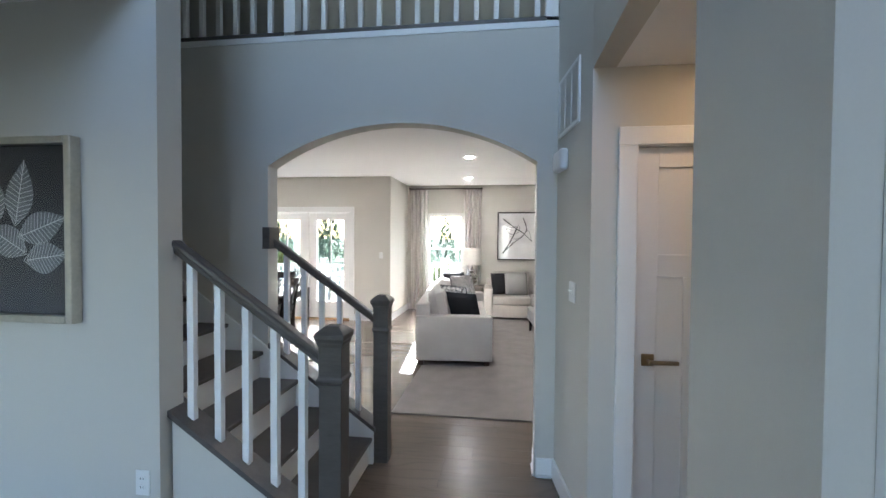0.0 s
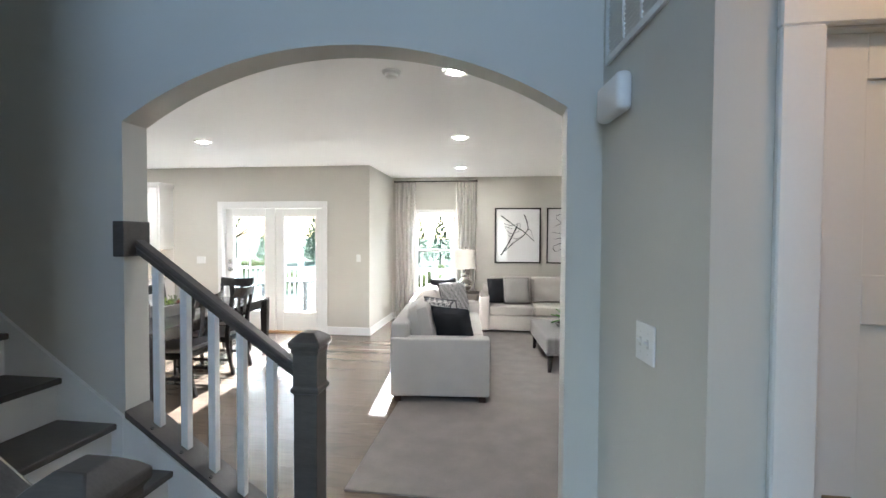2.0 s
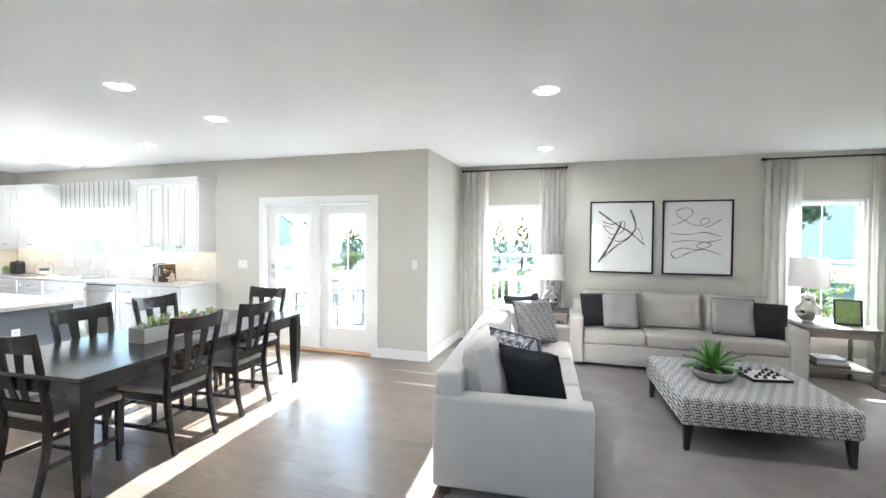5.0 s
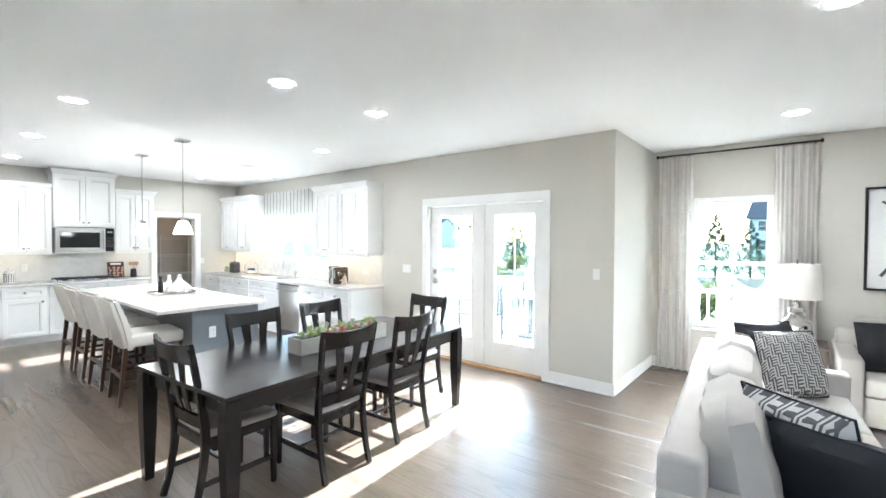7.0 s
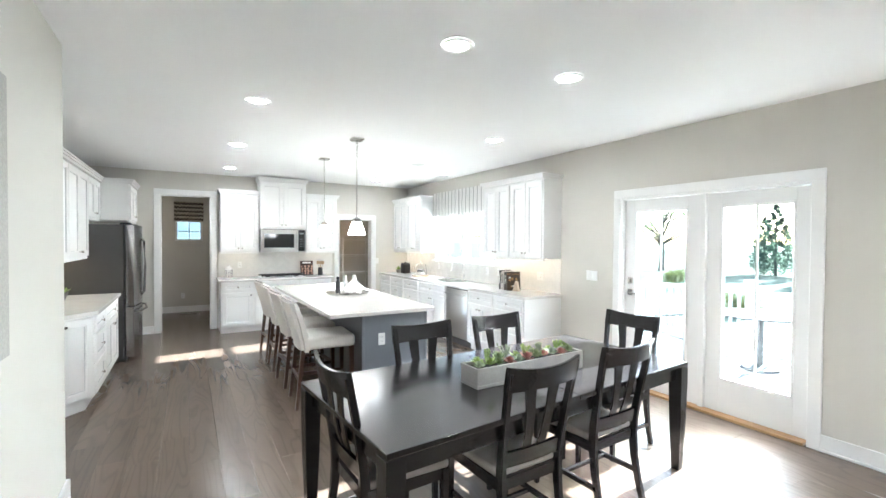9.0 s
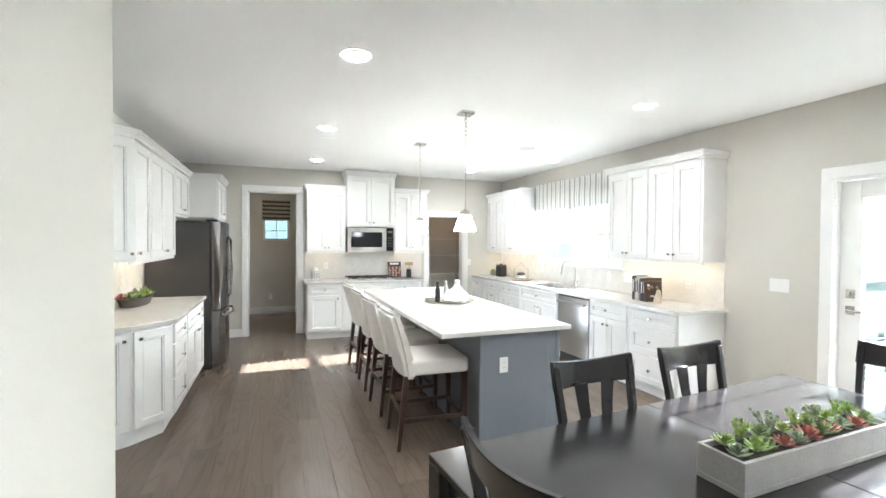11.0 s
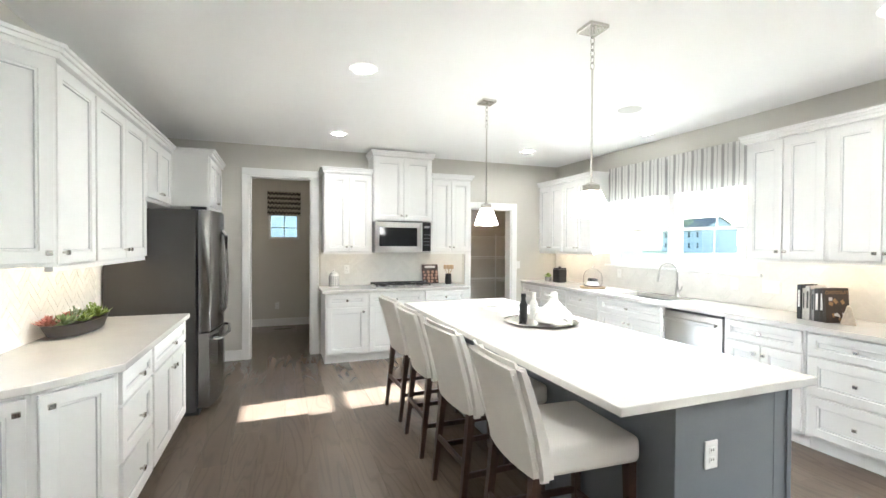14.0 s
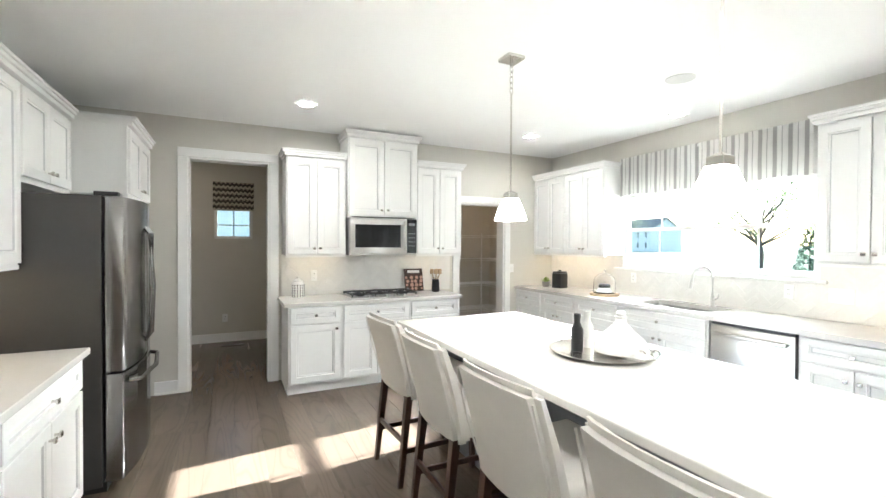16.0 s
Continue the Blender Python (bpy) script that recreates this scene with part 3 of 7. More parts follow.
# worktops
def holed_slab(xs, ys, z0, z1):
    """A slab with a hole between its middle lines."""
    bm = bmesh.new()
    grid = [[bm.verts.new((x, y, z0)) for x in xs] for y in ys]
    faces = [bm.faces.new((grid[j][i], grid[j][i + 1], grid[j + 1][i + 1], grid[j + 1][i])) for j in range(3) for i in range(3) if (i, j) != (1, 1)]
    raised = bmesh.ops.extrude_face_region(bm, geom=faces)["geom"]
    bmesh.ops.translate(bm, vec=(0, 0, z1 - z0), verts=[v for v in raised if isinstance(v, bmesh.types.BMVert)])
    bmesh.ops.recalc_face_normals(bm, faces=bm.faces[:])
    edge = [e for e in bm.edges if len(e.link_faces) == 2 and e.calc_face_angle(0) > 1.0 and all(v.co.z > z1 - 0.001 for v in e.verts)]
    bmesh.ops.bevel(bm, geom=edge, offset=0.004, segments=2, affect="EDGES")
    return bm


solid("worktop", holed_slab((-9.24, -7.36, -6.60, -4.565), (8.035, 8.20, 8.57, 8.69), 0.875, 0.912), QUARTZ, "polished white quartz worktop along the window wall", "worktop")
solid("worktop", bm_box(-9.24, 4.93, 0.875, -8.595, 6.865, 0.912, 0.005), QUARTZ, "polished white quartz worktop round the cooktop", "worktop")
solid("worktop", bm_extrude([(-7.235, SY, 0.875), (-7.235, 3.765, 0.875), (-5.64, 3.765, 0.875), (-5.385, 3.515, 0.875), (-5.215, 3.215, 0.875), (-5.215, SY, 0.875)], 0.037, bevel=0.004), QUARTZ, "polished cream quartz worktop with an angled end", "worktop")


def sink():
    ob = thing("kitchen_sink", "stainless undermount double-bowl sink set in quartz", "sink", pose(-6.98, 8.385, 0.874))
    part("rim", bm_boxes([(-0.395, -0.20, -0.003, 0.395, -0.183, 0), (-0.395, 0.183, -0.003, 0.395, 0.20, 0), (-0.395, -0.183, -0.003, -0.378, 0.183, 0), (0.378, -0.183, -0.003, 0.395, 0.183, 0), (-0.012, -0.183, -0.02, 0.012, 0.183, 0)]), SINK_STEEL, ob)
    for x0, x1 in ((-0.379, -0.012), (0.012, 0.379)):
        c, half = (x0 + x1) / 2, (x1 - x0) / 2
        bm = bmesh.new()
        rings = []
        for z, k in ((0.0, 1.0), (-0.10, 0.985), (-0.165, 0.96), (-0.18, 0.88), (-0.184, 0.3)):
            rings.append([bm.verts.new((c + math.copysign(abs(math.cos(a)) ** 0.25, math.cos(a)) * half * k, math.copysign(abs(math.sin(a)) ** 0.25, math.sin(a)) * 0.184 * k, z)) for a in np.arange(32) * math.pi / 16 + 0.01])
        for low, high in zip(rings, rings[1:]):
            for i in range(32):
                bm.faces.new((low[i], low[(i + 1) % 32], high[(i + 1) % 32], high[i]))
        bm.faces.new(rings[-1])
        part("bowl", bm, SINK_STEEL, ob, "brushed steel bowl", True)
        part("drain", bm_turned([(0.042, -0.183), (0.036, -0.180), (0.0, -0.181)], 20, c, 0), STEEL, ob, "round steel drain")


# darker copy of STEEL, with the shade inside the sink in its colour
SINK_STEEL = material("shaded_brushed_steel", (0.35, 0.345, 0.335), 0.32, 1.0, vary=0.1, scale=5, grain=80, bump=0.03)
sink()


def faucet():
    ob = thing("kitchen_faucet", "tall brushed steel pull-down gooseneck faucet", "faucet", pose(-6.80, 8.585, 0.912))
    part("base", bm_turned([(0.028, 0), (0.028, 0.01), (0.02, 0.02), (0.019, 0.10), (0.016, 0.11), (0.0, 0.11)], 20), STEEL, ob, "", True)
    arc = [(0, 0, 0.10), (0, 0, 0.28)] + [(-0.085 * (1 - math.cos(a)) * 0.5, -0.085 * (1 - math.cos(a)), 0.28 + 0.10 * math.sin(a)) for a in np.linspace(0.2, math.pi, 12)] + [(-0.088, -0.176, 0.24)]
    part("spout", bm_tube(arc, 0.0115, 12), STEEL, ob, "", True)
    part("spray_head", bm_tube([(-0.088, -0.175, 0.26), (-0.092, -0.182, 0.20), (-0.095, -0.188, 0.17)], 0.016, 12, [0.013, 0.017, 0.014]), STEEL, ob, "", True)
    part("lever", bm_tube([(0.018, 0, 0.07), (0.05, 0, 0.085), (0.062, 0, 0.13)], 0.008, 10, [0.011, 0.009, 0.006]), STEEL, ob, "", True)


faucet()


def island():
    ob = thing("kitchen_island", "slate grey kitchen island under white quartz overhang", "kitchen island")
    part("body", bm_boxes([(-7.14, 5.95, 0.0, -4.53, 6.57, 0.875)], 0.002, 1), ISLAND_GREY, ob)
    part("end_panel", bm_boxes([(-4.53, 5.935, 0.0, -4.455, 6.52, 0.875), (-4.53, 6.52, 0.10, -4.455, 6.625, 0.875)], 0.002, 1), ISLAND_GREY, ob, "flat slate grey end panel")
    part("end_panel", bm_boxes([(-7.20, 5.935, 0.0, -7.14, 6.625, 0.875)], 0.002, 1), ISLAND_GREY, ob, "flat slate grey end panel")
    part("corner_trim", bm_box(-4.455, 6.60, 0.10, -4.448, 6.63, 0.875, 0.002, 1), ISLAND_GREY, ob)
    part("corner_trim", bm_box(-4.455, 5.93, 0, -4.448, 5.955, 0.875, 0.002, 1), ISLAND_GREY, ob)
    part("base_trim", bm_boxes([(-4.455, 5.94, 0, -4.442, 6.52, 0.03)], 0.002, 1), ISLAND_GREY, ob)
    for i in range(4):
        x = -7.13 + 0.65 * i
        part("door", bm_box(x, 6.57, 0.12, x + 0.64, 6.59, 0.86, 0.003), ISLAND_GREY, ob)
    solid("island_worktop", bm_box(-7.31, 5.60, 0.876, -4.385, 6.69, 0.914, 0.006, 3), QUARTZ, "large polished white quartz island top", "worktop")


island()


def wall_plate(at, label, kind="outlet", gangs=1):
    """A switch or socket plate, its back to y = 0 and its face towards -y."""
    ob = thing("power_outlet" if kind == "outlet" else "light_switch", label, "outlet" if kind == "outlet" else "switch", at)
    w = 0.07 + 0.046 * (gangs - 1)
    part("plate", bm_box(-w / 2, -0.007, -0.058, w / 2, 0, 0.058, 0.003), WHITE_PLASTIC, ob)
    for g in range(gangs):
        x = -0.046 * (gangs - 1) / 2 + 0.046 * g
        if kind == "outlet":
            for z in (-0.02, 0.02):
                socket = part("socket", bm_box(x - 0.016, -0.010, z - 0.013, x + 0.016, -0.006, z + 0.013, 0.003), WHITE_PLASTIC, ob)
                part("slots", bm_boxes([(x - 0.008, -0.0106, z - 0.004, x - 0.005, -0.0095, z + 0.006), (x + 0.005, -0.0106, z - 0.004, x + 0.008, -0.0095, z + 0.006)]), BLACK, socket)
        elif kind == "toggle":
            part("slot", bm_box(x - 0.006, -0.0085, -0.014, x + 0.006, -0.0065, 0.014, 0.001, 1), PALE_PLASTIC, ob)
            part("toggle", bm_extrude([(x - 0.004, -0.008, -0.006), (x - 0.004, -0.008, 0.006), (x - 0.004, -0.020, 0.012), (x - 0.004, -0.020, 0.005)], 0.008, (1, 0, 0)), WHITE_PLASTIC, ob, "small white toggle")
            for z in (-0.03, 0.03):
                part("screw", bm_turned([(0.0025, 0), (0.0, 0.001)], 10), PALE_PLASTIC, ob, at=pose(x, -0.007, z, 90, 0, 0))
        else:
            part("rocker", bm_box(x - 0.016, -0.011, -0.033, x + 0.016, -0.006, 0.033, 0.003), WHITE_PLASTIC, ob)
    return ob


wall_plate(pose(-7.78, 8.675, 1.11), "white socket on the tiled backsplash")
wall_plate(pose(-6.21, 8.675, 1.11), "white socket on the tiled backsplash")
wall_plate(pose(-5.86, 8.675, 1.11), "white triple switch plate on the backsplash", "switch", 3)
wall_plate(pose(-4.98, 8.675, 1.12), "white socket on the tiled backsplash", "outlet", 2)
wall_plate(pose(-9.225, 5.31, 1.13, 0, 0, 90), "white socket on the tiled backsplash")
wall_plate(pose(-5.96, 3.115, 1.15, 0, 0, 180), "white socket on the tiled backsplash")
wall_plate(pose(-4.454, 6.13, 0.63, 0, 0, 90), "white socket on the grey island end")
wall_plate(pose(-4.10, 8.688, 1.19), "white triple switch plate beside the patio door", "switch", 3)
wall_plate(pose(-1.35, 8.688, 1.25), "white switch plate on the greige wall", "switch")
wall_plate(pose(-9.238, 7.98, 1.16, 0, 0, 90), "white switch plate beside the pantry", "switch")
wall_plate(pose(-11.53, 4.40, 0.36, 0, 0, 90), "white socket low on the hall wall")


# bar stools
BOUCLE = material("cream_upholstery", (0.72, 0.69, 0.645), 0.9, vary=0.05, scale=8, grain=300, bump=0.3)
WALNUT = material("dark_walnut", (0.055, 0.026, 0.017), 0.35, vary=0.35, scale=6, grain=30, bump=0.05, stretch=(6, 6, 1))


def bar_stool(at):
    """An upholstered counter stool facing +y."""
    ob = thing("bar_stool", "cream upholstered counter stool with dark walnut legs", "bar stool", at, "stools along the island")
    part("seat", bm_box(-0.242, -0.20, 0.555, 0.242, 0.288, 0.675, 0.035, 4), BOUCLE, ob, "padded cream seat", True)
    bm = bmesh.new()
    rows = []
    for k in range(9):
        f = k / 8
        z = 0.53 + 0.495 * f
        y = -0.20 - 0.13 * f ** 1.3
        half = 0.242 + 0.008 * math.sin(f * math.pi)
        thick = 0.085 - 0.03 * f
        front = [bm.verts.new((half * u, y + thick / 2 - 0.025 * (1 - u * u) * f + (0.045 * u * u), z + 0.02 * (1 - u * u) * f)) for u in np.linspace(-1, 1, 9)]
        rear = [bm.verts.new((half * u, y - thick / 2 - 0.03 * (1 - u * u) * f + (0.03 * u * u), z + 0.02 * (1 - u * u) * f)) for u in np.linspace(1, -1, 9)]
        rows.append(front + rear)
    n = len(rows[0])
    for low, high in zip(rows, rows[1:]):
        for i in range(n):
            bm.faces.new((low[i], low[(i + 1) % n], high[(i + 1) % n], high[i]))
    bm.faces.new(rows[0][::-1])
    bm.faces.new(rows[-1])
    bmesh.ops.recalc_face_normals(bm, faces=bm.faces[:])
    sharp = [e for e in bm.edges if len(e.link_faces) == 2 and e.calc_face_angle(0) > 1.0]
    bmesh.ops.bevel(bm, geom=sharp, offset=0.026, segments=4, affect="EDGES", clamp_overlap=True)
    back_rest = part("backrest", bm, BOUCLE, ob, "tall winged cream backrest", True)
    for s in (-1, 1):
        part("piping", bm_tube([(s * 0.243, -0.215, 0.60), (s * 0.248, -0.27, 0.77), (s * 0.243, -0.325, 0.99)], 0.004, 6), BOUCLE, back_rest)
    for sx in (-1, 1):
        for y0, y1 in ((-0.20, -0.26), (0.258, 0.265)):
            bm = bmesh.new()
            ends = []
            for z, half, yy, xx in ((0.56, 0.021, y0, 0.195), (0.0, 0.014, y1, 0.205)):
                ends.append([bm.verts.new((sx * xx + a * half, yy + b * half, z)) for a, b in ((-1, -1), (1, -1), (1, 1), (-1, 1))])
            for i in range(4):
                bm.faces.new((ends[0][i], ends[0][(i + 1) % 4], ends[1][(i + 1) % 4], ends[1][i]))
            bm.faces.new(ends[0])
            bm.faces.new(ends[1][::-1])
            leg = part("leg", bm, WALNUT, ob, "dark walnut leg")
            part("glide", bm_box(sx * 0.205 - 0.009, y1 - 0.009, 0, sx * 0.205 + 0.009, y1 + 0.009, 0.006), PALE_PLASTIC, leg)
        part("side_stretcher", bm_box(sx * 0.201 - 0.009, -0.235, 0.20, sx * 0.201 + 0.009, 0.262, 0.232, 0.002), WALNUT, ob)
    part("front_stretcher", bm_box(-0.2, 0.253, 0.185, 0.2, 0.273, 0.222, 0.002), WALNUT, ob)
    part("rear_stretcher", bm_box(-0.2, -0.245, 0.26, 0.2, -0.227, 0.292, 0.002), WALNUT, ob)
    return ob


stool = bar_stool(pose(-4.855, 5.64, 0, 0, 0, -3))
for x, y, turn in ((-5.555, 5.64, 2), (-6.245, 5.645, -1), (-6.915, 5.65, 3)):
    copy_thing(stool, pose(x, y, 0, 0, 0, turn))


# pendants and ceiling lamps
SHADE_GLASS = material("frosted_lit_glass", (1.0, 0.94, 0.84), 0.5, vary=0.02, bump=0.0, emit=1.6)


def pendant(x, y):
    ob = thing("pendant_lamp", "satin nickel pendant with a frosted square glass shade", "pendant lamp", pose(x, y, 0), "pendants over the island")
    part("canopy", bm_extrude([(-0.065, -0.065, 2.715), (0.065, -0.065, 2.715), (0.065, 0.065, 2.715), (-0.065, 0.065, 2.715)], 0.025, bevel=0.006), NICKEL, ob, "square nickel ceiling plate")
    part("rod", bm_tube([(0, 0, 1.84), (0, 0, 2.50)], 0.006, 10), NICKEL, ob, "thin nickel rod")
    for k in range(6):
        ring = [(0.011 * math.cos(a) * (1 if k % 2 else 0.15), 0.011 * math.cos(a) * (0.15 if k % 2 else 1), 2.517 + 0.036 * k + 0.023 * math.sin(a)) for a in np.linspace(0, 2 * math.pi, 13)]
        part("chain_link", bm_tube(ring, 0.0025, 6), NICKEL, ob, "", True)
    bm = bmesh.new()
    rings = [[bm.verts.new((a * h, b * h, z)) for a, b in ((-1, -1), (1, -1), (1, 1), (-1, 1))] for h, z in ((0.034, 1.80), (0.034, 1.835), (0.012, 1.85))]
    for low, high in zip(rings, rings[1:]):
        for i in range(4):
            bm.faces.new((low[i], low[(i + 1) % 4], high[(i + 1) % 4], high[i]))
    bm.faces.new(rings[-1])
    bm.faces.new(rings[0][::-1])
    part("cap", bm, NICKEL, ob, "square nickel cap")
    bm = bmesh.new()
    rings = [[bm.verts.new((a * h, b * h, z)) for a, b in ((-1, -1), (1, -1), (1, 1), (-1, 1))] for h, z in ((0.038, 1.80), (0.058, 1.735), (0.078, 1.655), (0.072, 1.655), (0.052, 1.735), (0.034, 1.795))]
    for low, high in zip(rings, rings[1:]):
        for i in range(4):
            bm.faces.new((low[i], low[(i + 1) % 4], high[(i + 1) % 4], high[i]))
    part("shade", bm, SHADE_GLASS, ob, "glowing frosted glass shade")


pendant(-5.226, 6.14)
pendant(-6.624, 6.15)


def downlight(x, y, z=CEIL, glow=LAMP_GLOW):
    ob = thing("ceiling_light", "round white recessed ceiling light switched on", "ceiling light", pose(x, y, z), "recessed ceiling lights")
    bm = bmesh.new()
    rings = [[bm.verts.new((r * math.cos(a), r * math.sin(a), h)) for a in np.arange(28) * math.pi / 14] for r, h in ((0.098, -0.001), (0.094, -0.013), (0.072, -0.012), (0.060, -0.004))]
    for low, high in zip(rings, rings[1:]):
        for i in range(28):
            bm.faces.new((low[i], low[(i + 1) % 28], high[(i + 1) % 28], high[i]))
    part("trim_ring", bm, WHITE_PLASTIC, ob, "white trim ring", True)
    part("diffuser", bm_turned([(0.060, -0.006), (0.060, -0.002)], 28), glow, ob, "glowing round diffuser")


for x, y in ((0.448, 6.894), (0.26, 9.07), (-2.685, 6.80), (-2.655, 5.86), (-4.477, 7.50), (-4.369, 5.0), (-6.302, 5.02), (-8.256, 5.08), (-8.30, 7.58), (2.9, 6.9), (0.60, 4.90)):
    downlight(x, y)
downlight(-6.98, 8.30, glow=material("dim_lamp_diffuser", (1.0, 0.95, 0.87), 0.5, vary=0.0, bump=0.0, emit=3.0))


def smoke_alarm(x, y):
    ob = thing("smoke_alarm", "round white smoke alarm on the ceiling", "smoke alarm", pose(x, y, CEIL))
    part("base", bm_turned([(0.055, -0.022), (0.065, -0.012), (0.065, -0.001)], 24), WHITE_PLASTIC, ob, "", True)
    part("cover", bm_turned([(0.025, -0.045), (0.04, -0.04), (0.045, -0.022)], 24), WHITE_PLASTIC, ob, "", True)


smoke_alarm(0.15, 4.86)
solid("ceiling_speaker", bm_turned([(0.10, -0.006), (0.105, -0.001)], 32, 0, 0), PALE_PLASTIC, "flat round white ceiling speaker grille", "ceiling speaker", at=pose(-6.37, 7.49, CEIL))

WARM_GLOW = material("warm_lamp_diffuser", (1.0, 0.64, 0.34), 0.5, vary=0.0, bump=0.0, emit=4.5)
HALL_GLOW = material("soft_lamp_diffuser", (1.0, 0.84, 0.66), 0.5, vary=0.0, bump=0.0, emit=8.0)
# pantry and back hall lamps are unseen, added to brighten those rooms
for at, place in ((pose(1.95, 2.45, 2.43), "over the closet"), (pose(-10.0, 7.4, CEIL), "added out of view in the pantry"), (pose(-10.4, 3.75, CEIL), "added out of view in the back hall")):
    recess_lamp = thing("ceiling_light", "round recessed ceiling light, warm, " + place, "ceiling light", at)
    part("trim_ring", bm_turned([(0.09, -0.01), (0.095, -0.001)], 24), WHITE_PLASTIC, recess_lamp)
    part("diffuser", bm_turned([(0.07, -0.014), (0.07, -0.0105)], 24), HALL_GLOW if "hall" in place else WARM_GLOW, recess_lamp)

# lamps under the wall cabinets
def strip_light(x, y, z, length, along_x):
    ob = thing("under_cabinet_light", "slim warm light strip under a wall cabinet", "light strip", pose(x, y, z))
    lx, ly = (length, 0.03) if along_x else (0.03, length)
    part("housing", bm_box(-lx / 2, -ly / 2, -0.008, lx / 2, ly / 2, 0.0), WHITE_PLASTIC, ob)
    part("diffuser", bm_box(-lx / 2 + 0.01, -ly / 2 + 0.005, -0.011, lx / 2 - 0.01, ly / 2 - 0.005, -0.0082), STRIP_GLOW, ob, "warm glowing diffuser")


STRIP_GLOW = material("warm_light_strip", (1.0, 0.76, 0.48), 0.5, vary=0.0, bump=0.0, emit=1.8)
strip_light(-5.25, 8.55, 1.37, 1.1, True)
strip_light(-8.6, 8.55, 1.37, 1.1, True)
strip_light(-9.10, 5.28, 1.37, 0.5, False)
strip_light(-9.10, 6.72, 1.37, 0.5, False)
strip_light(-6.6, 3.24, 1.37, 1.4, True)

# ---- doors, windows and trim ----
def casing(name, axis, face, a0, a1, top, width=0.09, proud=0.02, side=-1, base=0.0, sill=False):
    """White boards round an opening; side is the way that they stand out from the wall's face."""
    f0, f1 = sorted((face, face + side * proud))
    out = [(a0 - width, base, a0, top), (a1, base, a1 + width, top), (a0 - width, top, a1 + width, top + width)]
    boxes = [(p, f0, q, r, f1, s) if axis == "x" else (f0, p, q, f1, r, s) for p, q, r, s in out]
    return structure(name, bm_boxes(boxes, 0.004, 1), TRIM, "white painted door casing")


def jamb(axis, face, depth, a0, a1, top, thick=0.018):
    out = [(a0, 0, a0 + thick, top), (a1 - thick, 0, a1, top), (a0 + thick, top - thick, a1 - thick, top)]
    f0, f1 = sorted((face, face + depth))
    boxes = [(p, f0, q, r, f1, s) if axis == "x" else (f0, p, q, f1, r, s) for p, q, r, s in out]
    return structure("trim", bm_boxes(boxes), TRIM, "white painted door lining")


casing("door_casing_1", "x", 8.69, -3.70, -1.965, 2.08)
casing("door_casing_2", "y", -9.24, 4.09, 4.85, 2.35, side=1)
casing("door_casing_3", "y", -9.24, 7.15, 7.86, 2.03, side=1)
casing("door_casing_4", "x", 2.91, 1.585, 2.145, 2.045)
jamb("y", -9.238, -0.164, 4.09, 4.85, 2.35)
jamb("y", -9.238, -0.164, 7.15, 7.86, 2.03)

BASE_H = 0.13


def baseboard(boxes):
    return structure("baseboard", bm_boxes(boxes, 0.004, 1), TRIM, "white painted baseboard")


def skirting(axis, face, a0, a1, side):
    f0, f1 = sorted((face, face + side * 0.014))
    g0, g1 = sorted((face, face + side * 0.022))
    rows = [(f0, f1, 0, BASE_H), (g0, g1, 0, 0.02)]
    return [(a0, p, q, a1, r, s) if axis == "x" else (p, a0, q, r, a1, s) for p, r, q, s in rows]


baseboard(skirting("x", 8.69, -4.565, -3.79, -1) + skirting("x", 8.69, -1.89, -1.15, -1) + skirting("y", -1.17, 8.69, 10.21, 1) + skirting("x", 10.21, -1.15, 4.98, -1))
baseboard(skirting("y", -9.24, 3.80, 4.0, 1) + skirting("y", -11.54, 3.32, 5.5, 1) + skirting("y", -9.24, 7.95, 8.03, 1))
baseboard(skirting("x", 3.85, -3.87, -1.45, 1) + skirting("y", -3.87, 3.725, 3.87, -1) + skirting("x", 3.725, 1.165, 4.98, 1) + skirting("x", 3.725, -1.43, -0.735, 1))
structure("baseboard", bm_extrude([(1.271, 3.59, 0), (1.355, 2.91, 0), (1.37, 2.91, 0), (1.285, 3.59, 0)], BASE_H), TRIM, "white painted baseboard")
baseboard(skirting("x", 3.59, 1.165, 1.27, -1) + skirting("y", 1.165, 3.59, 3.74, -1) + skirting("x", 2.91, 1.355, 1.495, -1))
baseboard(skirting("y", 1.46, 1.43, 1.95, -1) + skirting("y", 1.84, -1.2, 1.4, -1))
baseboard(skirting("x", 2.42, -3.0, -0.56, -1))


